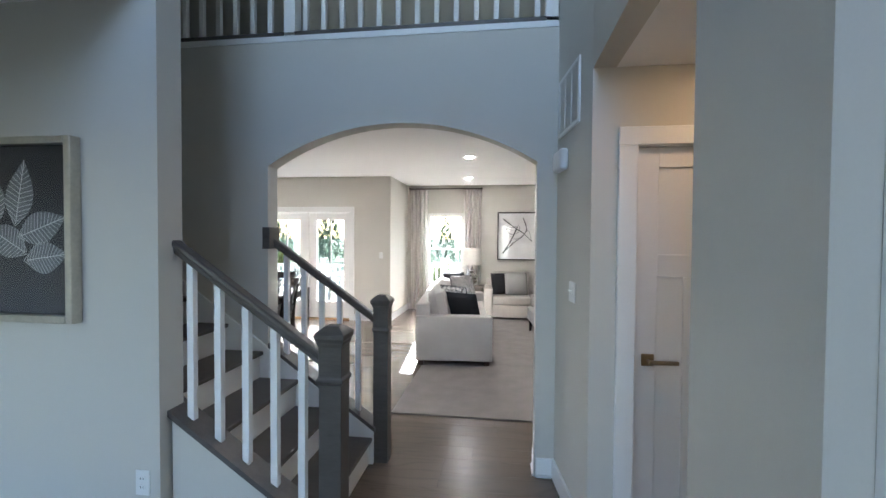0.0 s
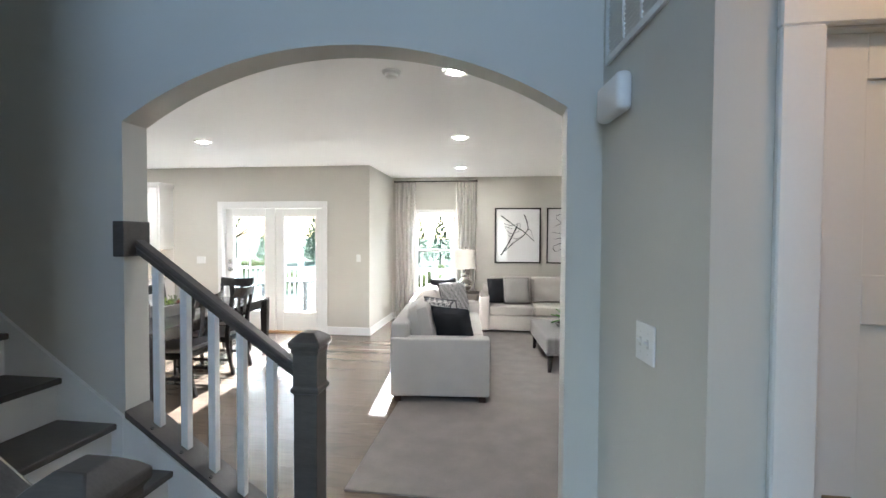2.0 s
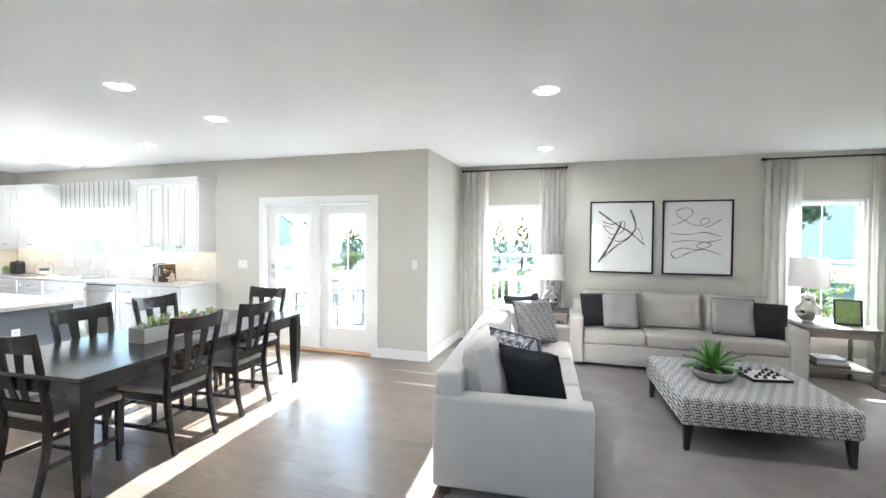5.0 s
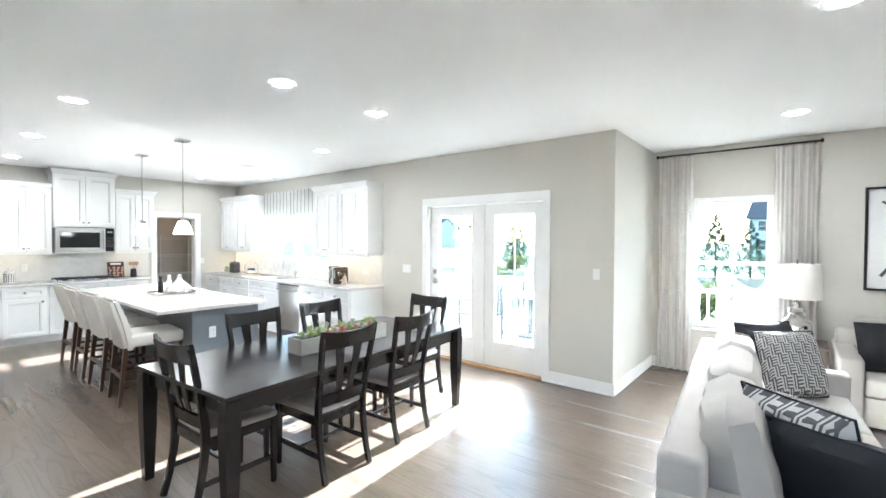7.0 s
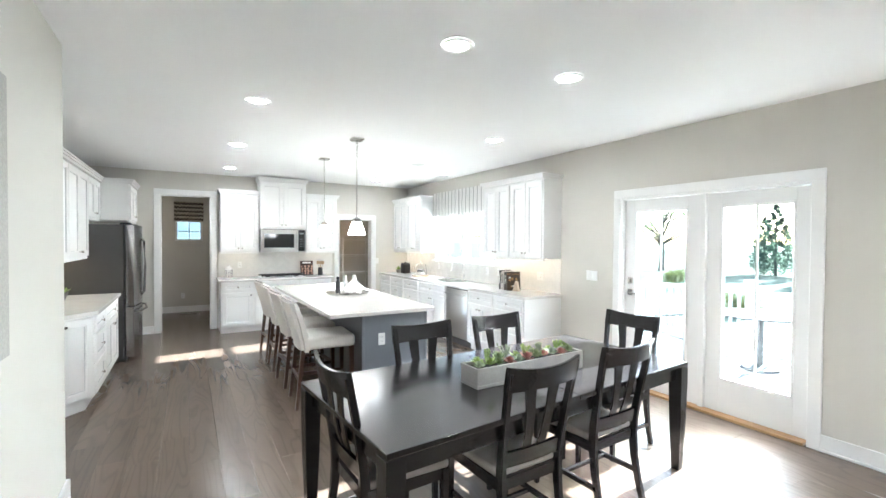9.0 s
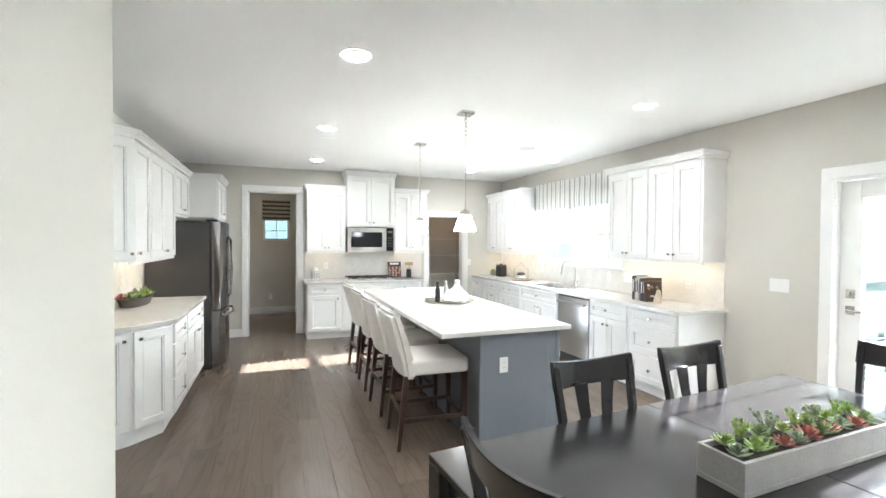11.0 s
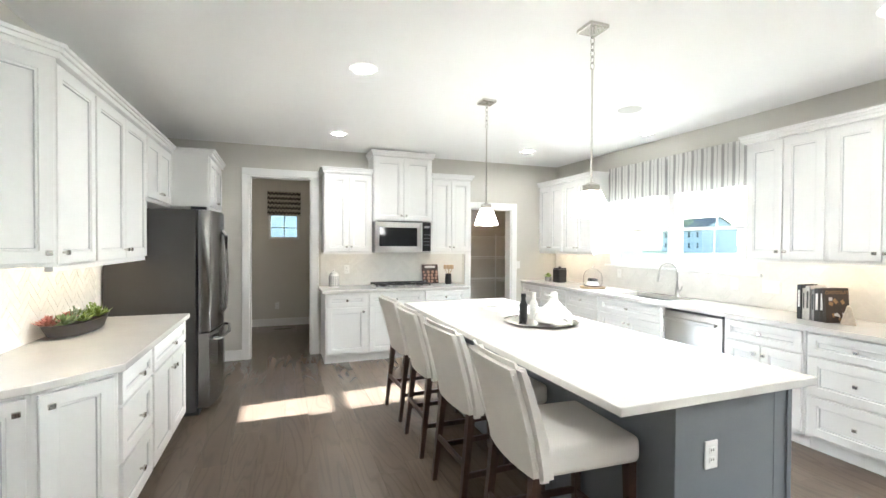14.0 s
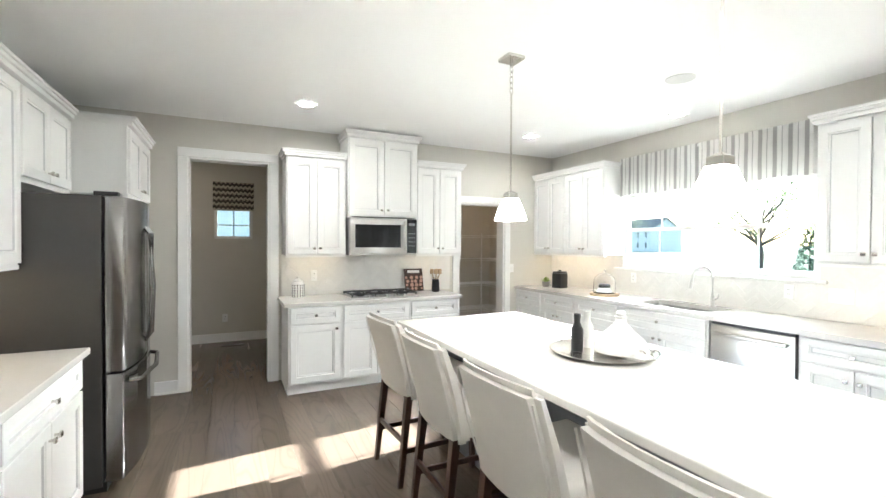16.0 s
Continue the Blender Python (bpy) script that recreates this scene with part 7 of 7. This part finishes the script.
solid("floor_register", bm_boxes([(-11.3, 4.35, 0.0, -11.2, 4.65, 0.006)], 0.002, 1), BLACK, "dark metal floor air register", "floor register")

# ---- outside ----
GRASS = material("lawn_grass", (0.10, 0.135, 0.085), 0.9, vary=0.35, scale=0.6, grain=30, bump=0.5)
structure("ground", bm_box(-600, 8.9, -0.9, 600, 900, -0.55), GRASS, "mown green lawn reaching the distance")
DECK = material("pale_deck_boards", (0.56, 0.54, 0.50), 0.7, vary=0.12, scale=3, grain=40, bump=0.1, stretch=(1, 8, 8), random_value=0.1)
deck = structure("deck", bm_boxes([(-5.6, 8.9, -0.55, -5.5, 12.1, -0.08), (1.0, 10.4, -0.55, 1.1, 12.1, -0.08), (-5.6, 12.0, -0.55, 1.1, 12.1, -0.08), (-5.6, 8.87, -0.10, -1.4, 12.1, -0.085), (-1.4, 10.45, -0.10, 1.1, 12.1, -0.085)]), DECK, "pale composite deck outside the patio door")
for k in range(22):
    y = 8.87 + 0.147 * k
    board = mesh_of("deck_board", bm_box(-5.6, y, -0.085, -1.36 if y < 10.4 else 1.1, y + 0.138, -0.058, 0.003, 1), DECK)
    ob = new("deck_board", board)
    ob.parent = deck
deck_rail = thing("deck_railing", "white vinyl deck railing with square pickets", "railing")
VINYL = material("white_vinyl", (0.80, 0.80, 0.78), 0.4, vary=0.02, bump=0.0)
for z0, z1 in ((0.02, 0.07), (0.80, 0.86)):
    part("rail", bm_box(-5.6, 11.98, z0, 1.1, 12.04, z1, 0.004, 1), VINYL, deck_rail)
    part("side_rail", bm_box(-5.58, 8.9, z0, -5.52, 12.0, z1, 0.004, 1), VINYL, deck_rail)
for k in range(5):
    x = -5.55 + 1.65 * k
    part("post", bm_boxes([(x - 0.055, 11.955, -0.08, x + 0.055, 12.065, 0.98), (x - 0.075, 11.935, 0.98, x + 0.075, 12.085, 1.02)], 0.004, 1), VINYL, deck_rail)
picket = mesh_of("picket", bm_box(-0.018, -0.018, 0.07, 0.018, 0.018, 0.80), VINYL)
for k in range(52):
    for side in (0, 1):
        if side and k > 22:
            continue
        ob = new("picket", picket)
        ob.parent = deck_rail
        ob.matrix_basis = pose(-5.45 + 0.126 * k, 12.01, 0) if not side else pose(-5.55, 9.0 + 0.13 * k, 0)
GREY_WICKER = material("grey_outdoor_metal", (0.16, 0.16, 0.165), 0.5, vary=0.1)


def patio_chair(at):
    ob = thing("patio_chair", "grey metal patio armchair on the deck", "patio chair", at, "patio chairs")
    part("seat", bm_box(-0.26, -0.25, 0.40, 0.26, 0.27, 0.44, 0.01), GREY_WICKER, ob)
    for k in range(7):
        part("back_slat", bm_box(-0.235 + 0.072 * k, -0.27, 0.44, -0.20 + 0.072 * k, -0.25, 0.86), GREY_WICKER, ob)
    part("back_rail", bm_box(-0.27, -0.28, 0.84, 0.27, -0.245, 0.89, 0.008), GREY_WICKER, ob)
    for s in (-1, 1):
        part("armrest", bm_box(s * 0.28 - 0.025, -0.25, 0.62, s * 0.28 + 0.025, 0.27, 0.645, 0.008), GREY_WICKER, ob)
        for y in (-0.24, 0.25):
            part("leg", bm_box(s * 0.28 - 0.015, y - 0.015, 0, s * 0.28 + 0.015, y + 0.015, 0.63), GREY_WICKER, ob)
    return ob


first_chair = patio_chair(pose(-3.9, 10.3, -0.058, 0, 0, 160))
copy_thing(first_chair, pose(-2.55, 11.2, -0.058, 0, 0, 140))
patio = thing("patio_table", "round grey metal patio table on the deck", "patio table", pose(-3.3, 10.95, -0.058))
part("tabletop", bm_turned([(0.50, 0.70), (0.52, 0.71), (0.52, 0.725), (0.0, 0.73)], 36), GREY_WICKER, patio)
part("stem", bm_turned([(0.22, 0), (0.20, 0.03), (0.04, 0.06), (0.04, 0.70)], 20), GREY_WICKER, patio)

BARK = material("grey_bark", (0.10, 0.08, 0.065), 0.9, vary=0.3, scale=6, grain=40, bump=0.6, stretch=(1, 1, 0.2))
FOLIAGE = [material("tree_leaves", (0.15, 0.19, 0.10), 0.7, vary=0.35, scale=2, grain=20, bump=0.0),
           material("blue_spruce", (0.09, 0.14, 0.10), 0.75, vary=0.35, scale=2, grain=20, bump=0.0),
           material("shrub_leaves", (0.10, 0.12, 0.035), 0.7, vary=0.35, scale=3, grain=20, bump=0.0)]


for leaf_look in FOLIAGE:
    let_light_through(leaf_look, 0.75)
for rough_look in FOLIAGE + [BARK, GRASS]:
    rough_look.node_tree.nodes["Principled BSDF"].inputs["Specular IOR Level"].default_value = 0.22


def crown_leaves(rng, clumps, per, size):
    """Many small leaf faces in loose clumps."""
    verts, faces = [], []
    for c, r in clumps:
        for _ in range(per):
            d = Vector((rng.gauss(0, 1), rng.gauss(0, 1), rng.gauss(0, 1))).normalized() * r * rng.uniform(0.35, 1.05)
            a, b = Vector((rng.gauss(0, 1), rng.gauss(0, 1), rng.gauss(0, 1))).normalized(), Vector((rng.gauss(0, 1), rng.gauss(0, 1), rng.gauss(0, 1)))
            b = (b - a * b.dot(a)).normalized()
            s = size * rng.uniform(0.6, 1.3)
            i = len(verts)
            p = c + d
            verts += [p - a * s, p + b * s * 0.5, p + a * s, p - b * s * 0.5]
            faces.append((i, i + 1, i + 2, i + 3))
    me = bpy.data.meshes.new("crown")
    me.from_pydata(verts, [], faces)
    return me


def tree(x, y, h, spread, seed, leaf=0, bare=False):
    rng = random.Random(seed)
    ob = thing("tree", "broad-leaved garden tree with thinning crown" if not bare else "nearly bare spreading garden tree", "tree", pose(x, y, -0.55), "garden trees")
    part("trunk", bm_tube([(0, 0, 0), (0.05, 0.02, h * 0.2), (0.0, 0.05, h * 0.45), (0.1, 0, h * 0.7)], 0.1, 9, [h * 0.035, h * 0.025, h * 0.018, h * 0.006]), BARK, ob, "", True)
    clumps = []
    for k in range(14):
        a = k * 2.4
        z0 = h * rng.uniform(0.25, 0.55)
        tip = Vector((math.cos(a) * spread * rng.uniform(0.5, 1.0), math.sin(a) * spread * rng.uniform(0.5, 1.0), min(h, z0 + h * rng.uniform(0.15, 0.45))))
        mid = Vector((tip.x * 0.5, tip.y * 0.5, z0 + (tip.z - z0) * 0.65))
        part("limb", bm_tube([(0, 0, z0), mid, tip], 0.05, 6, [h * 0.012, h * 0.007, h * 0.002]), BARK, ob)
        for f in (0.6, 0.85, 1.0):
            clumps.append((Vector((0, 0, z0)).lerp(tip, f) + Vector((rng.uniform(-0.3, 0.3), rng.uniform(-0.3, 0.3), rng.uniform(-0.1, 0.4))), spread * rng.uniform(0.16, 0.3)))
    me = crown_leaves(rng, clumps, 9 if bare else 110, h * 0.022)
    me.materials.append(FOLIAGE[leaf])
    crown = new("crown", me)
    crown.parent = ob


def conifer(x, y, h, seed):
    rng = random.Random(seed)
    ob = thing("spruce_tree", "tall dense green spruce at the lawn edge", "tree", pose(x, y, -0.55), "spruce hedge")
    part("trunk", bm_tube([(0, 0, 0), (0, 0, h)], 0.1, 7, [h * 0.02, h * 0.002]), BARK, ob)
    clumps = []
    for k in range(46):
        f = (k + 0.5) / 46
        r = h * 0.24 * (1 - f) ** 0.8 * rng.uniform(0.7, 1.1)
        a = k * 2.4
        clumps.append((Vector((math.cos(a) * r, math.sin(a) * r, h * (0.06 + 0.93 * f))), h * 0.085 * (1.1 - f)))
    me = crown_leaves(rng, clumps, 90, h * 0.018)
    me.materials.append(FOLIAGE[1])
    crown = new("crown", me)
    crown.parent = ob


def shrub(x, y, r, seed, leaf=2):
    rng = random.Random(seed)
    ob = thing("shrub", "rounded garden shrub on the lawn", "shrub", pose(x, y, -0.55), "garden shrubs")
    for k in range(5):
        part("stem", bm_tube([(0, 0, 0), (math.cos(k * 1.3) * r * 0.5, math.sin(k * 1.3) * r * 0.5, r)], 0.02, 6), BARK, ob)
    clumps = [(Vector((rng.uniform(-0.7, 0.7) * r, rng.uniform(-0.7, 0.7) * r, r * rng.uniform(0.3, 1.2))), r * 0.42) for _ in range(22)]
    me = crown_leaves(rng, clumps, 80, r * 0.06)
    me.materials.append(FOLIAGE[leaf])
    foliage = new("foliage", me)
    foliage.parent = ob


tree(-20.8, 35.5, 7.0, 3.6, 1, 0, True)
tree(-75, 85, 9, 4.0, 2, 0, True)
tree(3.5, 50, 9, 4.0, 3, 0)
tree(12, 36, 8, 3.6, 4, 0)
for k in range(17):
    conifer(-19.0 + 1.7 * k + random.Random(k).uniform(-0.4, 0.4), 37 + random.Random(k + 50).uniform(-1.5, 1.5), 3.2 + random.Random(k + 90).uniform(0, 1.8), 20 + k)
for k, (x, y, r) in enumerate(((-1.7, 17.5, 0.8), (-12.5, 24, 0.7), (-7.2, 18.5, 0.55), (6.0, 18, 1.0), (8.5, 16, 1.2), (5.0, 14.5, 1.1), (-14.5, 30, 0.8))):
    shrub(x, y, r, 60 + k)

SIDING = material("pale_siding", (0.62, 0.62, 0.60), 0.7, vary=0.05, scale=2, grain=30, bump=0.1, stretch=(0.3, 0.3, 8))
ROOF = material("grey_shingles", (0.13, 0.125, 0.12), 0.9, vary=0.2, scale=3, grain=30, bump=0.3)
DARK_PANE = material("dark_window_pane", (0.05, 0.06, 0.07), 0.15, vary=0.1, bump=0.0)


def house(x, y, w, d, h, turn):
    ob = thing("house", "pale sided neighbouring house with a grey gabled roof", "house", pose(x, y, -0.55, 0, 0, turn), "neighbouring houses")
    part("wall", bm_box(-w / 2, -d / 2, 0, w / 2, d / 2, h), SIDING, ob)
    part("gable", bm_extrude([(-w / 2, -d / 2, h), (-w / 2, d / 2, h), (-w / 2, 0, h + d * 0.32)], w, (1, 0, 0)), SIDING, ob)
    for s in (-1, 1):
        part("roof", bm_extrude([(-w / 2 - 0.4, s * (d / 2 + 0.4), h - 0.25), (-w / 2 - 0.4, 0, h + d * 0.32 + 0.05), (-w / 2 - 0.4, 0, h + d * 0.32 + 0.25), (-w / 2 - 0.4, s * (d / 2 + 0.4), h - 0.05)], w + 0.8, (1, 0, 0)), ROOF, ob)
    for level in range(2):
        for k in range(5):
            a = -w / 2 + w * (k + 0.5) / 5
            z = 1.0 + 2.8 * level
            win = part("window", bm_box(a - 0.55, -d / 2 - 0.05, z - 0.05, a + 0.55, -d / 2, z + 1.55), VINYL, ob)
            part("pane", bm_boxes([(a - 0.45, -d / 2 - 0.06, z + 0.05, a + 0.45, -d / 2 - 0.045, z + 0.7), (a - 0.45, -d / 2 - 0.06, z + 0.78, a + 0.45, -d / 2 - 0.045, z + 1.45)]), DARK_PANE, win)


house(-92, 112, 16, 10, 5.8, -12)
house(3, 88, 16, 10, 5.8, -6)
house(30, 58, 14, 10, 5.8, 10)
# the house that the back hall's window looks on
house(-27, 3.5, 12, 9, 5.8, 90)
structure("ground_side", bm_box(-600, -300, -0.9, -11.8, 8.9, -0.55), GRASS, "mown green lawn beside the house")

# ---- floor boards and wall tiles ----
def plank_material():
    m = material("grey_brown_oak_planks", (0.128, 0.098, 0.073), 0.25, vary=0.07, scale=1.6, grain=34, bump=0.015, stretch=(0.25, 6, 1), random_value=0.11)
    nodes, link = m.node_tree.nodes, m.node_tree.links.new
    bsdf = nodes["Principled BSDF"]
    ground = bsdf.inputs["Base Color"].links[0].from_socket
    where, mapping, info = nodes.new("ShaderNodeTexCoord"), nodes.new("ShaderNodeMapping"), nodes.new("ShaderNodeObjectInfo")
    mapping.inputs["Scale"].default_value = (0.5, 4.0, 1)
    shift = nodes.new("ShaderNodeVectorMath")
    shift.operation = "ADD"
    link(where.outputs["Object"], mapping.inputs["Vector"])
    link(mapping.outputs[0], shift.inputs[0])
    spread = nodes.new("ShaderNodeMath")
    spread.operation = "MULTIPLY"
    spread.inputs[1].default_value = 37.0
    link(info.outputs["Random"], spread.inputs[0])
    link(spread.outputs[0], shift.inputs[1])
    warp = nodes.new("ShaderNodeTexNoise")
    warp.inputs["Scale"].default_value, warp.inputs["Detail"].default_value, warp.inputs["Distortion"].default_value = 1.0, 2.0, 0.4
    link(shift.outputs[0], warp.inputs["Vector"])
    rings = nodes.new("ShaderNodeMath")
    rings.operation = "MULTIPLY"
    rings.inputs[1].default_value = 13.0
    link(warp.outputs["Fac"], rings.inputs[0])
    wave = nodes.new("ShaderNodeMath")
    wave.operation = "PINGPONG"
    wave.inputs[1].default_value = 0.5
    link(rings.outputs[0], wave.inputs[0])
    span = nodes.new("ShaderNodeMapRange")
    span.inputs[1].default_value, span.inputs[2].default_value = 0.0, 0.22
    span.inputs[3].default_value, span.inputs[4].default_value = 0.86, 1.02
    link(wave.outputs[0], span.inputs[0])
    hue = nodes.new("ShaderNodeHueSaturation")
    link(span.outputs[0], hue.inputs["Value"])
    link(ground, hue.inputs["Color"])
    link(hue.outputs[0], bsdf.inputs["Base Color"])
    return m


PLANK = plank_material()
WIDE = 0.19
lengths = (0.9, 1.2, 1.5, 1.8, 2.1)
plank_mesh = {n: mesh_of("plank", bm_box(-n / 2 + 0.0002, -WIDE / 2 + 0.0002, -0.014, n / 2 - 0.0002, WIDE / 2 - 0.0002, 0.0, 0.0007, 1), PLANK) for n in lengths}
rng = random.Random(11)
spots = []
y = -1.2 + WIDE / 2
while y < 10.2:
    x = -11.6 - rng.uniform(0, 1.5) if y < 8.75 else -1.32
    while x < 5.0:
        n = rng.choice(lengths)
        if x + n > (-9.5 if y < 3.3 else -11.6):
            spots.append((x + n / 2, y, n))
        x += n
    y += WIDE


def walked(c, y):
    """How far a plank lies from the line that is walked."""
    a = math.hypot(c - 0.8, max(0, 2.2 - y, y - 4.2))
    b = math.hypot(max(0, -8.0 - c, c - 0.3), y - 4.9)
    return min(a, b)


spots.sort(key=lambda s: walked(s[0], s[1]))
for c, y, n in spots[:300]:
    ob = new("plank", plank_mesh[n])
    ob.parent, ob.matrix_basis = floor, Matrix.Translation((c, y, 0))
rest = bmesh.new()
for c, y, n in spots[300:]:
    me = plank_mesh[n]
    start = len(rest.verts)
    rest.from_mesh(me)
    rest.verts.ensure_lookup_table()
    for v in rest.verts[start:]:
        v.co += Vector((c, y, 0))
far_planks = part("planks", rest, PLANK, floor)
far_planks["kind"] = "stuff"

TILE = material("glazed_white_tile", (0.74, 0.725, 0.69), 0.14, vary=0.04, scale=9, grain=60, bump=0.03, random_value=0.03)
GROUT = material("pale_grout", (0.715, 0.70, 0.665), 0.9, vary=0.05, bump=0.1)
tile_mesh = mesh_of("tile", bm_box(-0.0745, -0.002, -0.024, 0.0745, 0.0, 0.024, 0.001, 1), TILE)


def backsplash(w, z0, z1, at):
    """Herringbone tiles on a wall strip: x along the wall, the face towards -y."""
    ob = tagged(new("backsplash", mesh_of("backsplash", bm_boxes([(0, 0.0, z0, w, 0.006, z1)]), GROUT)), "white glazed herringbone tile backsplash", kind="structure")
    ob.matrix_basis = at
    a, b = 0.15, 0.05
    s = math.sqrt(0.5)
    for i in range(-80, 80):
        for j in range(-14, 15):
            for flip in (0, 1):
                u0 = i * b + j * a
                v0 = i * b - j * a
                cu, cv = (u0 + a / 2, v0 + b / 2) if not flip else (u0 + b / 2, v0 + b + a / 2)
                x, z = (cu - cv) * s + w / 2, (cu + cv) * s + (z0 + z1) / 2
                if 0.06 < x < w - 0.06 and z0 + 0.065 < z < z1 - 0.065:
                    tile = new("tile", tile_mesh)
                    tile.parent = ob
                    tile.matrix_basis = Matrix.Translation((x, 0.0, z)) @ Matrix.Rotation(radians(-45 if not flip else 45), 4, "Y")
    return ob


backsplash(1.39, 0.912, 1.37, pose(-6.0, 8.683, 0))
backsplash(1.95, 0.912, 1.19, pose(-7.95, 8.683, 0))
backsplash(1.28, 0.912, 1.37, pose(-9.23, 8.683, 0))
backsplash(2.05, 0.912, 1.37, pose(-9.233, 4.97, 0, 0, 0, 90))
backsplash(1.86, 0.912, 1.37, pose(-5.53, 3.107, 0, 0, 0, 180))
